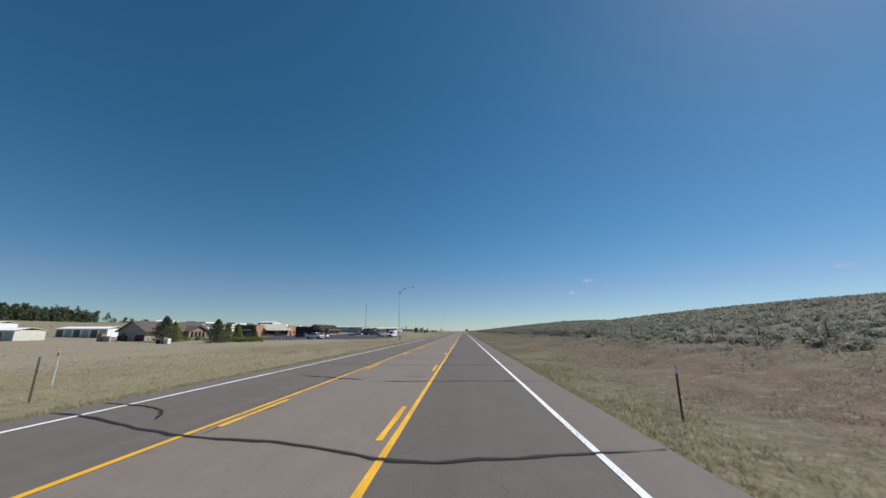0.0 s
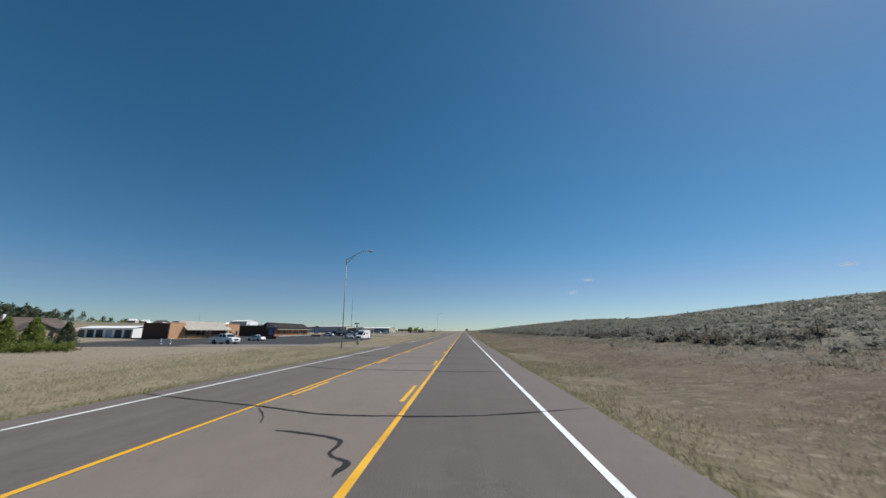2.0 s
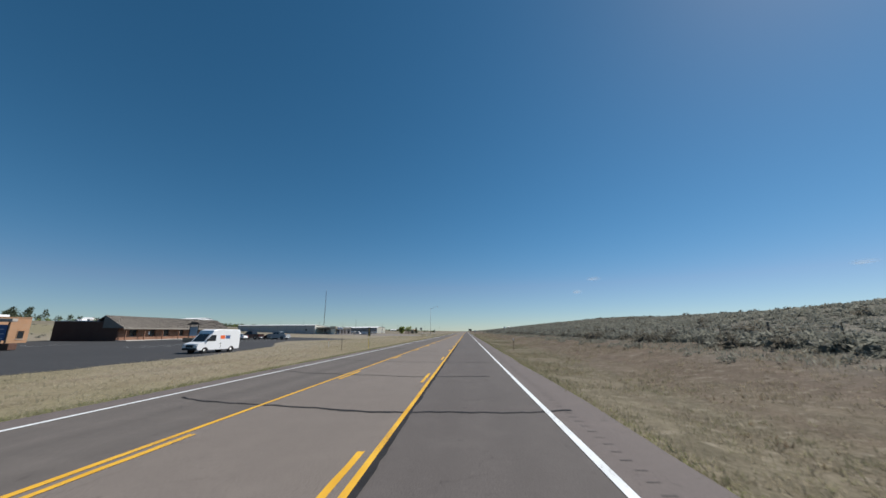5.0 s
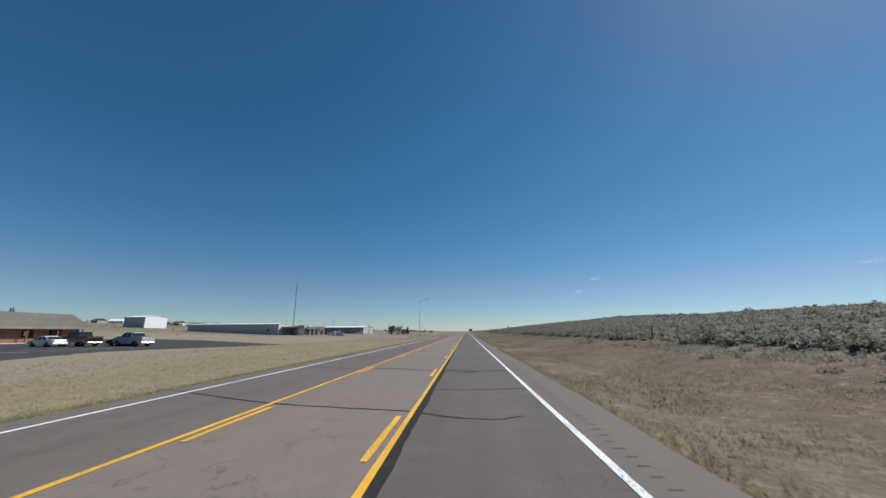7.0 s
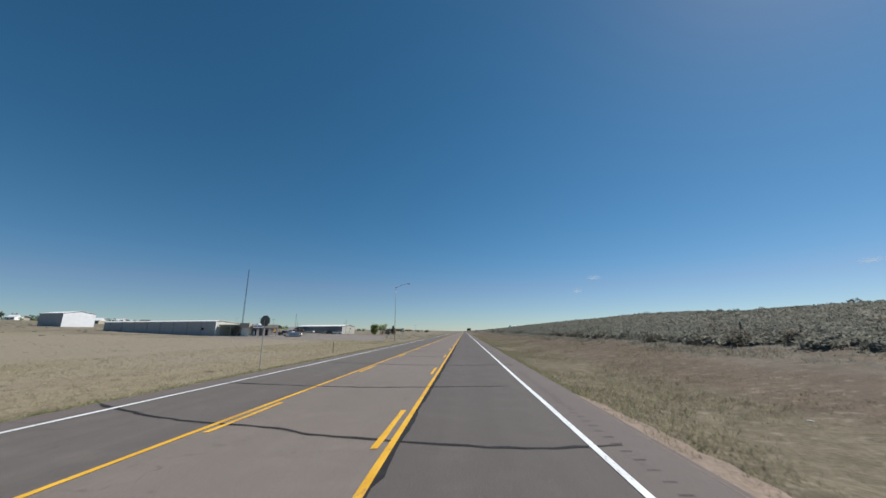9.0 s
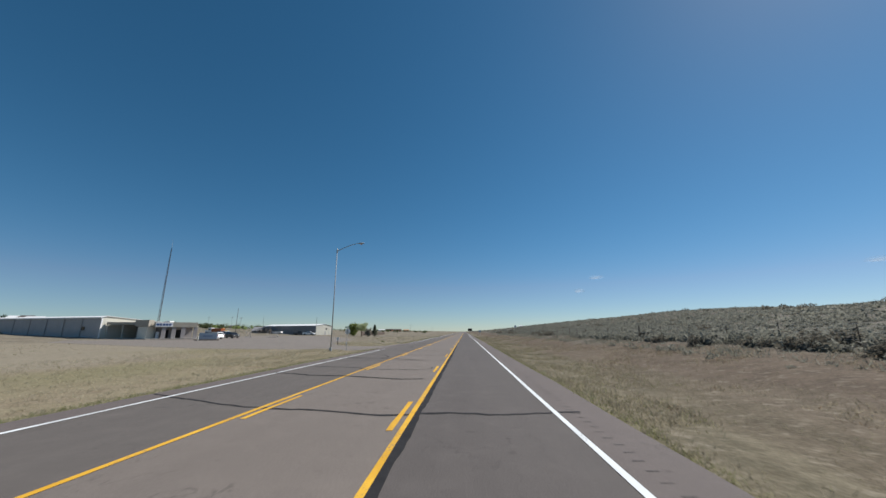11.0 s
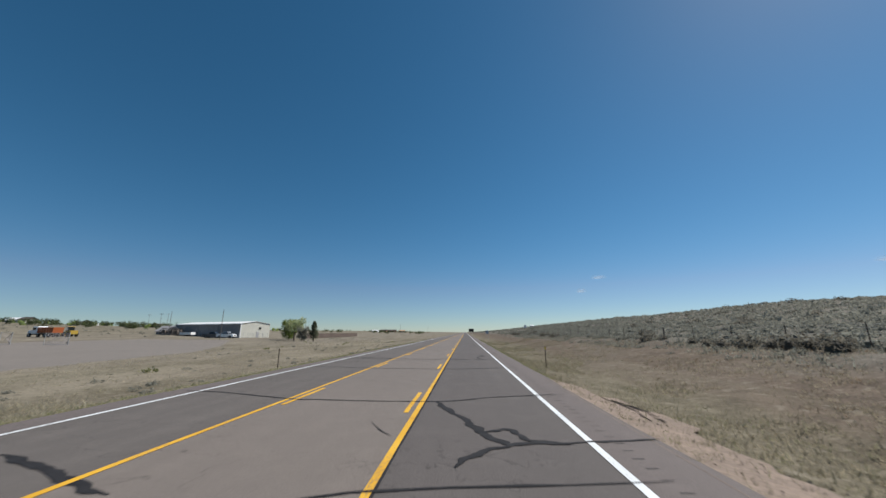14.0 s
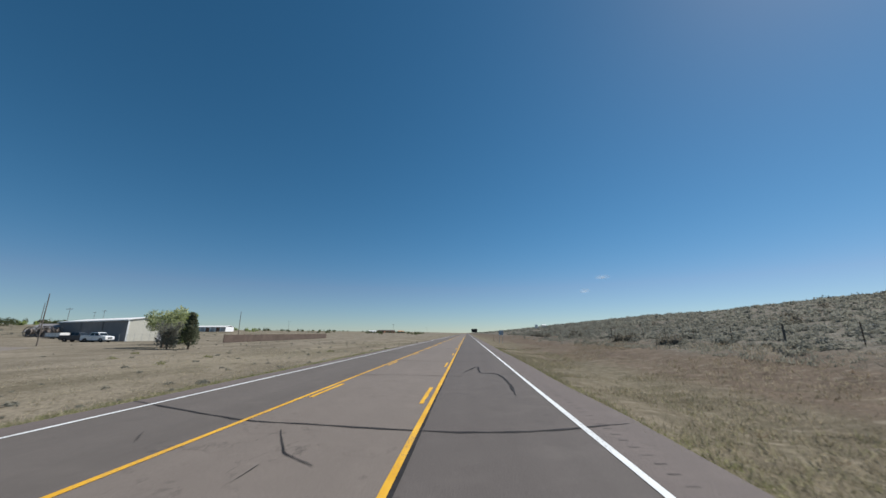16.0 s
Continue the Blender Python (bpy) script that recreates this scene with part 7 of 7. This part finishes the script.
def car(x, y, z, rz, paint, label, kind, category, group="parked vehicles", open_door=False):
    """A vehicle whose nose points along +x before turning."""
    P = PAINT[paint]
    t = thing(kind, x, y, z, rz, label, category, group)
    spec = {"sedan": (4.75, 1.82, 1.45, 0.33, 1.38, -1.40), "suv": (4.9, 1.95, 1.80, 0.38, 1.42, -1.45), "pickup_truck": (5.9, 2.02, 1.93, 0.42, 1.85, -1.75), "van": (5.9, 2.05, 2.65, 0.36, 1.9, -1.75)}[kind]
    L, W, H, R, ax, bx = spec
    f, b = L / 2, -L / 2
    hw = W / 2
    # lower body outline, clockwise from the front bottom
    if kind == "sedan":
        top = [(f, 0.62), (f - 0.12, 0.74), (f - 1.15, 0.92), (b + 0.95, 0.98), (b + 0.1, 0.93), (b, 0.7)]
        glass = [(f - 1.25, 0.90), (f - 2.05, 1.36), (b + 1.75, 1.38), (b + 0.75, 0.97)]
        roof = [(f - 2.0, 1.35), (f - 2.3, 1.44), (b + 2.0, 1.45), (b + 1.6, 1.36)]
    elif kind == "suv":
        top = [(f, 0.75), (f - 0.1, 0.98), (f - 1.15, 1.12), (b + 0.1, 1.14), (b, 0.95)]
        glass = [(f - 1.15, 1.10), (f - 1.85, 1.64), (b + 0.45, 1.66), (b + 0.08, 1.13)]
        roof = [(f - 1.8, 1.63), (f - 2.05, 1.77), (b + 0.5, 1.80), (b + 0.3, 1.65)]
    elif kind == "van":
        top = [(f, 0.8), (f - 0.12, 1.05), (f - 0.95, 1.25), (f - 1.75, 2.1), (f - 2.0, 2.5), (f - 2.6, 2.65), (b + 0.15, 2.62), (b, 2.4)]
        glass, roof = None, None
    else:
        top = [(f, 0.88), (f - 0.08, 1.18), (f - 1.35, 1.33), (b + 2.05, 1.34), (b + 2.0, 1.3), (b + 0.02, 1.3), (b, 0.7)]
        glass = [(f - 1.35, 1.31), (f - 2.0, 1.90), (b + 2.2, 1.92), (b + 2.05, 1.33)]
        roof = [(f - 1.95, 1.89), (f - 2.2, 2.01), (b + 2.4, 2.03), (b + 2.1, 1.91)]
    low = 0.3 if kind in ("sedan",) else 0.36
    under = [(b, low + 0.1), (b + 0.15, low)] + arch(bx, R + 0.07)[::-1] + arch(ax, R + 0.07)[::-1] + [(f - 0.2, low), (f, low + 0.12)]
    under = [(p, max(q, low)) for p, q in under]
    outline = top + under
    n = len(outline)
    s = Shape()
    rows = [(-hw, 0.05), (-hw + 0.05, 0.0), (hw - 0.05, 0.0), (hw, 0.05)]
    cx, cz = 0.0, 0.7
    v = []
    for yy, k in rows:
        for (p, q) in outline:
            v.append((p - (p - cx) * k * 0.25, yy, q - (q - cz) * k * 0.6))
    faces = [(n * i + k, n * i + (k + 1) % n, n * i + n + (k + 1) % n, n * i + n + k) for i in range(3) for k in range(n)]
    s.add(v, faces + [tuple(range(n)), tuple(range(4 * n - 1, 3 * n - 1, -1))])
    body = part("body", s, P, t)
    if glass:
        g = Shape()
        m = len(glass)
        v = [(p, sy * (hw - 0.06 - 0.28 * (q - glass[0][1])), q) for sy in (-1, 1) for p, q in glass]
        g.add(v, [(k, (k + 1) % m, m + (k + 1) % m, m + k) for k in range(m)] + [tuple(range(m)), tuple(range(2 * m - 1, m - 1, -1))])
        part("window_band", g, MAT_DARKGLASS, t, "dark window band")
        rf = Shape()
        m = len(roof)
        v = [(p, sy * (hw - 0.16 - 0.25 * (q - roof[0][1]) - 0.05), q) for sy in (-1, 1) for p, q in roof]
        rf.add(v, [(k, (k + 1) % m, m + (k + 1) % m, m + k) for k in range(m)] + [tuple(range(m)), tuple(range(2 * m - 1, m - 1, -1))])
        part("roof", rf, P, t)
        zt, zb = glass[1][1] + 0.02, glass[0][1] - 0.02
        xs = {"sedan": ((f - 1.3, f - 2.05), (f - 2.55, f - 2.55), (b + 0.85, b + 1.75)), "suv": ((f - 1.2, f - 1.9), (f - 2.6, f - 2.6), (b + 1.5, b + 1.55), (b + 0.12, b + 0.45)), "pickup_truck": ((f - 1.4, f - 2.1), (f - 2.75, f - 2.75), (b + 2.12, b + 2.3))}[kind]
        for sy in (-1, 1):
            for p0, p1 in xs:
                part("pillar", Shape().tube((p0, sy * (hw - 0.05), zb), (p1, sy * (hw - 0.19), zt), 0.045, 0.04, 6), P, t)
            part("side_mirror", Shape().box(f - 1.75, f - 1.6, sy * hw - 0.12 + (0.14 if sy > 0 else -0.1), sy * hw + 0.08 + (0.14 if sy > 0 else -0.1), zb + 0.02, zb + 0.2, 0.03), P if paint != "white" else MAT_BLACKTRIM, t)
    else:
        for sy in (-1, 1):
            part("side_window", Shape().prism([(f - 1.05, 1.32), (f - 1.75, 2.0), (f - 2.35, 2.0), (f - 2.35, 1.32)], sy * hw - 0.008, sy * hw + 0.008), MAT_DARKGLASS, t, "dark cab window")
            for k, c in enumerate((MAT_BLUESIGN, MAT_ORANGE)):
                part("logo_shape", Shape().box(-1.4 + k * 0.75, -0.75 + k * 0.75, sy * hw - 0.008, sy * hw + 0.008, 1.55, 1.95), c, t, "plain coloured logo shape")
            part("side_mirror", Shape().box(f - 1.25, f - 1.1, sy * (hw + 0.13) - 0.08, sy * (hw + 0.13) + 0.08, 1.3, 1.6, 0.03), MAT_BLACKTRIM, t)
        part("windscreen", Shape().add([(f - 0.98, -hw + 0.2, 1.3), (f - 0.98, hw - 0.2, 1.3), (f - 1.72, hw - 0.3, 2.12), (f - 1.72, -hw + 0.3, 2.12)], [(0, 1, 2, 3)]), MAT_DARKGLASS, t)
    if kind == "pickup_truck":
        part("bed_floor", Shape().box(b + 0.12, b + 1.95, -hw + 0.14, hw - 0.14, 1.302, 1.315), MAT_BLACKTRIM, t, "dark truck bed liner")
        part("tailgate", Shape().box(b - 0.03, b + 0.01, -hw + 0.12, hw - 0.12, 0.72, 1.28, 0.01), P, t)
        for sy in (-1, 1):
            part("bed_rail", Shape().box(b + 0.05, b + 2.0, sy * (hw - 0.07) - 0.05, sy * (hw - 0.07) + 0.05, 1.305, 1.38, 0.02), P, t)
    for xx in (ax, bx):
        for sy in (-1, 1):
            wheel(t, xx, sy * (hw - 0.02), R, 0.24)
            part("wheel_well", Shape().tube((xx, sy * (hw - 0.3), R), (xx, sy * (hw - 0.06), R), R + 0.05, n=16), MAT_SHADE, t)
            if kind == "pickup_truck":
                rim = [(xx + (R + 0.08) * math.cos(a), sy * (hw + 0.01), 0.3 + (R + 0.08) * math.sin(a)) for a in np.linspace(0.1, math.pi - 0.1, 10)]
                part("fender_flare", Shape().pipe(rim, 0.045, n=5), MAT_BLACKTRIM, body, "black fender flare")
    hz = {"sedan": 0.62, "suv": 0.8, "van": 0.85, "pickup_truck": 0.9}[kind]
    for sy in (-1, 1):
        part("headlight", Shape().box(f - 0.12, f + 0.015, sy * (hw - 0.3) - 0.18, sy * (hw - 0.3) + 0.18, hz - 0.02, hz + 0.14, 0.03), MAT_CLEARLENS, t, "clear headlight")
        part("tail_light", Shape().box(b - 0.02, b + 0.06, sy * (hw - 0.14) - 0.09, sy * (hw - 0.14) + 0.09, hz - 0.02, hz + 0.32, 0.02), MAT_REDLENS, t, "red tail light")
        part("door_seam", Shape().box(-0.15, -0.13, sy * hw - 0.004, sy * hw + 0.006, low + 0.12, (glass or [(0, 1.3)])[0][1] - 0.1), MAT_BLACKTRIM, body)
        part("door_handle", Shape().box(-0.1, 0.08, sy * hw - 0.01, sy * hw + 0.03, 0.82 if kind == "sedan" else 1.0, 0.87 if kind == "sedan" else 1.05), MAT_CHROME if paint != "black" else MAT_BLACKTRIM, body)
    part("front_bumper", Shape().box(f - 0.12, f + 0.06, -hw + 0.06, hw - 0.06, low + 0.02, low + 0.26, 0.05), MAT_GALV if kind == "pickup_truck" else MAT_BLACKTRIM if kind == "van" else P, t)
    part("rear_bumper", Shape().box(b - 0.08, b + 0.1, -hw + 0.06, hw - 0.06, low + 0.02, low + 0.26, 0.05), MAT_CHROME if kind == "pickup_truck" else P, t)
    part("grille", Shape().box(f - 0.06, f + 0.02, -hw * 0.5, hw * 0.5, low + 0.3, hz + 0.1, 0.02), MAT_BLACKTRIM, t)
    part("number_plate", Shape().box(b - 0.1, b - 0.085, -0.16, 0.16, low + 0.08, low + 0.22), MAT_WHITE, t, "blank white plate")
    if open_door:
        # the door stands out from the near side, hinged at its front edge
        d = part("open_door", Shape().box(f - 2.0, f - 1.94, -hw - 1.05, -hw - 0.02, 0.5, 1.2, 0.02), P, t, "front door standing open")
        part("door_glass", Shape().box(f - 1.985, f - 1.955, -hw - 0.95, -hw - 0.06, 1.2, 1.72), MAT_DARKGLASS, d)
        # no hollow cab: a near-black block gives its inner shade
        part("cab_shade", Shape().box(f - 2.95, f - 1.98, -hw - 0.012, -hw + 0.1, 0.55, 1.72), MAT_SHADE, t, "dark block painted as the shaded open cab")
    return t


Z = -0.459
car(-46.8, 114.6, Z, -14, "white", "white crew-cab pickup on the driveway", "pickup_truck", "pickup truck")
car(-61.8, 137.2, Z, 160, "black", "dark sport utility car parked on asphalt", "suv", "car")
car(-52.4, 135.0, Z, 166, "white", "white saloon car parked on asphalt", "sedan", "car")
car(-28.4, 149.6, Z, -100, "white", "white delivery van with coloured logo shapes", "van", "van")
car(-35.2, 158.0, Z, -60, "silver_grey", "silver saloon car behind the van", "sedan", "car")
car(-57.6, 198.6, Z, 172, "white", "white saloon car parked before the office", "sedan", "car")
car(-55.2, 200.8, Z, 170, "maroon", "dark maroon pickup parked on asphalt", "pickup_truck", "pickup truck")
car(-52.2, 204.6, Z, 172, "black", "black saloon car parked on asphalt", "sedan", "car")
car(-49.0, 203.0, Z, 168, "silver_grey", "silver-grey pickup with its front door open", "pickup_truck", "pickup truck", open_door=True)
car(-67.4, 332.2, Z, 158, "white", "white sport utility car parked on gravel", "suv", "car")
car(-69.4, 342.6, Z, -30, "black", "black sport utility car parked on gravel", "suv", "car")
car(-78.5, 350.0, Z, -20, "dark_grey", "dark grey pickup behind the black car", "pickup_truck", "pickup truck")
car(-82.0, 357.5, Z, -15, "white", "white pickup at the back of the yard", "pickup_truck", "pickup truck")
car(-84.5, 331.0, Z, 10, "silver_grey", "silver pickup beside the depot", "pickup_truck", "pickup truck")
car(-78.6, 417.2, -0.45, 0, "white", "white pickup parked before the workshop", "pickup_truck", "pickup truck")
car(-83.6, 417.5, -0.45, 5, "dark_grey", "dark grey pickup parked before the workshop", "pickup_truck", "pickup truck")


def dump_truck(x, y, rz):
    t = thing("dump_truck", x, y, land_at(x, y) - 0.02, rz, "white dump truck with an orange box", "truck")
    part("chassis", Shape().box(-3.4, 3.6, -0.5, 0.5, 0.6, 0.95, 0.04), MAT_BLACKTRIM, t)
    part("hood", Shape().box(2.3, 3.9, -0.9, 0.9, 0.8, 1.75, 0.15), PAINT["white"], t)
    cab = part("cab", Shape().box(0.8, 2.3, -1.15, 1.15, 0.8, 2.75, 0.12), PAINT["white"], t)
    part("windscreen", Shape().box(2.3, 2.32, -0.95, 0.95, 1.85, 2.5), MAT_DARKGLASS, cab)
    for s in (-1, 1):
        part("side_window", Shape().box(1.2, 2.1, s * 1.16 - 0.01, s * 1.16 + 0.01, 1.8, 2.45), MAT_DARKGLASS, cab)
    part("dump_box", Shape().prism([(-3.8, 1.1), (0.6, 1.1), (0.7, 2.5), (-4.0, 2.5)], -1.2, 1.2), PAINT["orange"], t, "orange dump box")
    for k in range(6):
        xx = -3.5 + k * 0.75
        for s in (-1, 1):
            part("box_rib", Shape().box(xx, xx + 0.1, s * 1.24 - 0.04, s * 1.24 + 0.04, 1.1, 2.5), PAINT["orange"], t)
    for xx in (3.0, -1.6, -2.8):
        for s in (-1, 1):
            wheel(t, xx, s * 1.15, 0.5, 0.32)


def loader(x, y, rz):
    t = thing("wheel_loader", x, y, land_at(x, y) - 0.02, rz, "yellow wheel loader in the yard", "loader")
    part("body", Shape().prism([(-2.4, 0.7), (0.9, 0.7), (0.9, 1.3), (-0.4, 1.6), (-2.3, 1.7)], -0.8, 0.8), PAINT["yellow"], t)
    cab = part("cab", Shape().box(-0.4, 0.8, -0.7, 0.7, 1.5, 2.7, 0.06), MAT_DARKGLASS, t)
    part("cab_roof", Shape().box(-0.5, 0.9, -0.8, 0.8, 2.7, 2.82, 0.03), PAINT["yellow"], cab)
    for s in (-0.6, 0.6):
        part("lift_arm", Shape().pipe([(0.6, s, 1.4), (1.8, s, 1.2), (2.6, s, 0.5)], 0.1), PAINT["yellow"], t)
    part("bucket", Shape().prism([(2.5, 0.1), (3.4, 0.1), (2.9, 0.35), (2.7, 0.9), (2.4, 0.8)], -1.1, 1.1), PAINT["yellow"], t)
    for xx in (1.2, -1.5):
        for s in (-1, 1):
            wheel(t, xx, s * 1.1, 0.62, 0.4)


def box_truck(x, y, rz, label):
    """A white cab with a tall white body on a dark chassis."""
    t = thing("box_truck", x, y, land_at(x, y) - 0.02, rz, label, "truck", "trucks at the back of the yard")
    part("chassis", Shape().box(-3.2, 2.6, -0.45, 0.45, 0.55, 0.85, 0.03), MAT_BLACKTRIM, t)
    cab = part("cab", Shape().prism([(1.1, 0.6), (2.9, 0.6), (2.95, 1.35), (2.5, 2.35), (1.1, 2.4)], -1.05, 1.05), PAINT["white"], t)
    part("windscreen", Shape().add([(2.95, -0.9, 1.4), (2.95, 0.9, 1.4), (2.56, 0.85, 2.25), (2.56, -0.85, 2.25)], [(0, 1, 2, 3)]), MAT_DARKGLASS, cab)
    for s in (-1, 1):
        part("side_window", Shape().box(1.5, 2.4, s * 1.06 - 0.01, s * 1.06 + 0.01, 1.45, 2.1), MAT_DARKGLASS, cab)
    body = part("body", Shape().box(-3.4, 0.9, -1.2, 1.2, 0.9, 3.1, 0.05), MAT_WHITE, t, "tall white box body")
    for k in range(4):
        part("body_rib", Shape().box(-3.1 + k * 1.2, -3.02 + k * 1.2, -1.24, -1.2, 0.9, 3.1), MAT_GALV, body)
    for xx in (2.1, -2.0):
        for s in (-1, 1):
            wheel(t, xx, s * 1.0, 0.45, 0.28)


box_truck(-146.0, 392.0, -42, "white box truck at the back of the yard")
box_truck(-142.6, 392.6, -36, "white box truck at the back of the yard")
box_truck(-137.6, 394.0, -40, "white box truck at the back of the yard")
car(-110.3, 360.0, Z, -12, "white", "white crew-cab pickup at the yard's edge", "pickup_truck", "pickup truck")


def mesh_panel(x, y, rz, w):
    """A free-standing wire-mesh panel between two posts."""
    t = thing("mesh_panel", x, y, -0.45, rz, "grey wire-mesh fence panel in a gravel yard", "fence panel", "fence panels in the yard")
    for k in (0, w):
        part("post", Shape().tube((k, 0, -0.2), (k, 0, 2.0), 0.04, n=6), MAT_GALV, t)
    for z in (0.15, 1.9):
        part("rail", Shape().tube((0, 0, z), (w, 0, z), 0.025, n=5), MAT_GALV, t)
    m = Shape()
    n = int(w / 0.14)
    for k in range(n):
        for a, b in ((k, k + 12), (k + 12, k)):
            a, b = min(a, n), min(b, n)
            m.tube((a * 0.14, 0, 0.15), (b * 0.14, 0, 1.9), 0.008, n=3, caps=False)
    part("wire_mesh", m, MAT_GREYWALL, t)["kind"] = "stuff"


mesh_panel(-72.0, 353.5, 10, 1.6)
mesh_panel(-65.0, 354.0, 4, 3.8)
dump_truck(-108.5, 388.5, 178)
loader(-109.6, 395.5, 160)

t = thing("cargo_trailer", -100.7, 427.5, land_at(-100.7, 427.5), -10, "low white box trailer before the workshop", "trailer")
part("box", Shape().box(-2.6, 2.6, -1.0, 1.0, 0.55, 1.5, 0.05), MAT_WHITE, t)
part("top_rail", Shape().box(-2.65, 2.65, -1.04, -0.98, 1.42, 1.52), MAT_GALV, t)
for k in range(5):
    part("stake", Shape().box(-2.3 + k * 1.15, -2.22 + k * 1.15, -1.05, -1.0, 0.5, 1.5), MAT_GALV, t)
part("frame", Shape().box(-2.9, 2.9, -0.45, 0.45, 0.4, 0.55), MAT_BLACKTRIM, t)
part("drawbar", Shape().tube((2.9, 0, 0.47), (4.2, 0, 0.45), 0.06, n=6), MAT_BLACKTRIM, t)
for xx in (-0.6, 0.4):
    for s in (-1, 1):
        wheel(t, xx, s * 0.9, 0.33, 0.2)


def cable_reel(x, y, rz, r):
    """A standing reel: two rims on spokes round a drum, with its axle along y."""
    t = thing("cable_reel", x, y, land_at(x, y), rz, "large dark spoked cable reel beside the workshop", "cable reel", "reels by the workshop")
    for dy in (0.0, 1.0):
        ring = [(r * 0.94 * math.cos(k * math.tau / 20), dy, r + r * 0.94 * math.sin(k * math.tau / 20)) for k in range(21)]
        rim = part("rim", Shape().pipe(ring, 0.09, n=6), MAT_WOOD, t)
        for k in range(8):
            a = k * math.tau / 8 + 0.2
            part("spoke", Shape().tube((0, dy, r), (r * 0.92 * math.cos(a), dy, r + r * 0.92 * math.sin(a)), 0.05, n=5), MAT_WOOD, rim)
    part("drum", Shape().tube((0, 0.05, r), (0, 0.95, r), r * 0.5, n=16), MAT_WOOD, t)


for k, (dx, dy, rz, r) in enumerate(((0, 0, 4, 1.35), (2.6, 0.4, -6, 1.45), (5.1, -0.2, 10, 1.3), (1.3, 2.6, 0, 1.5), (4.0, 2.8, -8, 1.4))):
    cable_reel(-112.8 + dx, 430.5 + dy, rz, r)


# ---------------- small clouds ----------------
def cloud(az, el, w, h, label):
    """A thin wisp 4 km off, turned to face the valley."""
    d = 4300
    a, e = radians(az), radians(el)
    p = Vector((d * math.sin(a) * math.cos(e), d * math.cos(a) * math.cos(e), d * math.sin(e)))
    s = Shape()
    n, m = 24, 5
    v = [(k / m * math.cos(i * math.tau / n), 0.12 * (1 - (k / m) ** 2), k / m * math.sin(i * math.tau / n)) for k in range(1, m + 1) for i in range(n)]
    s.add(v + [(0, 0.12, 0)], [(n * k + i, n * k + (i + 1) % n, n * (k + 1) + (i + 1) % n, n * (k + 1) + i) for k in range(m - 1) for i in range(n)] + [(i, (i + 1) % n, n * m) for i in range(n)])
    ob = thing_mesh("cloud", s, MAT_CLOUD, Matrix.Translation(p) @ pose(0, 0, 0, 0, 0, -az) @ Matrix.Diagonal((w, 60, h, 1)), label, "cloud", "clouds", "structure", True)
    ob.visible_shadow = False


for az, el, w, h in ((16.8, 5.7, 60, 28), (19.2, 7.5, 85, 26), (46.0, 7.0, 90, 26), (52.5, 8.6, 130, 22), (53.0, 5.2, 70, 16)):
    cloud(az, el, w, h, "small white wisp of cloud")
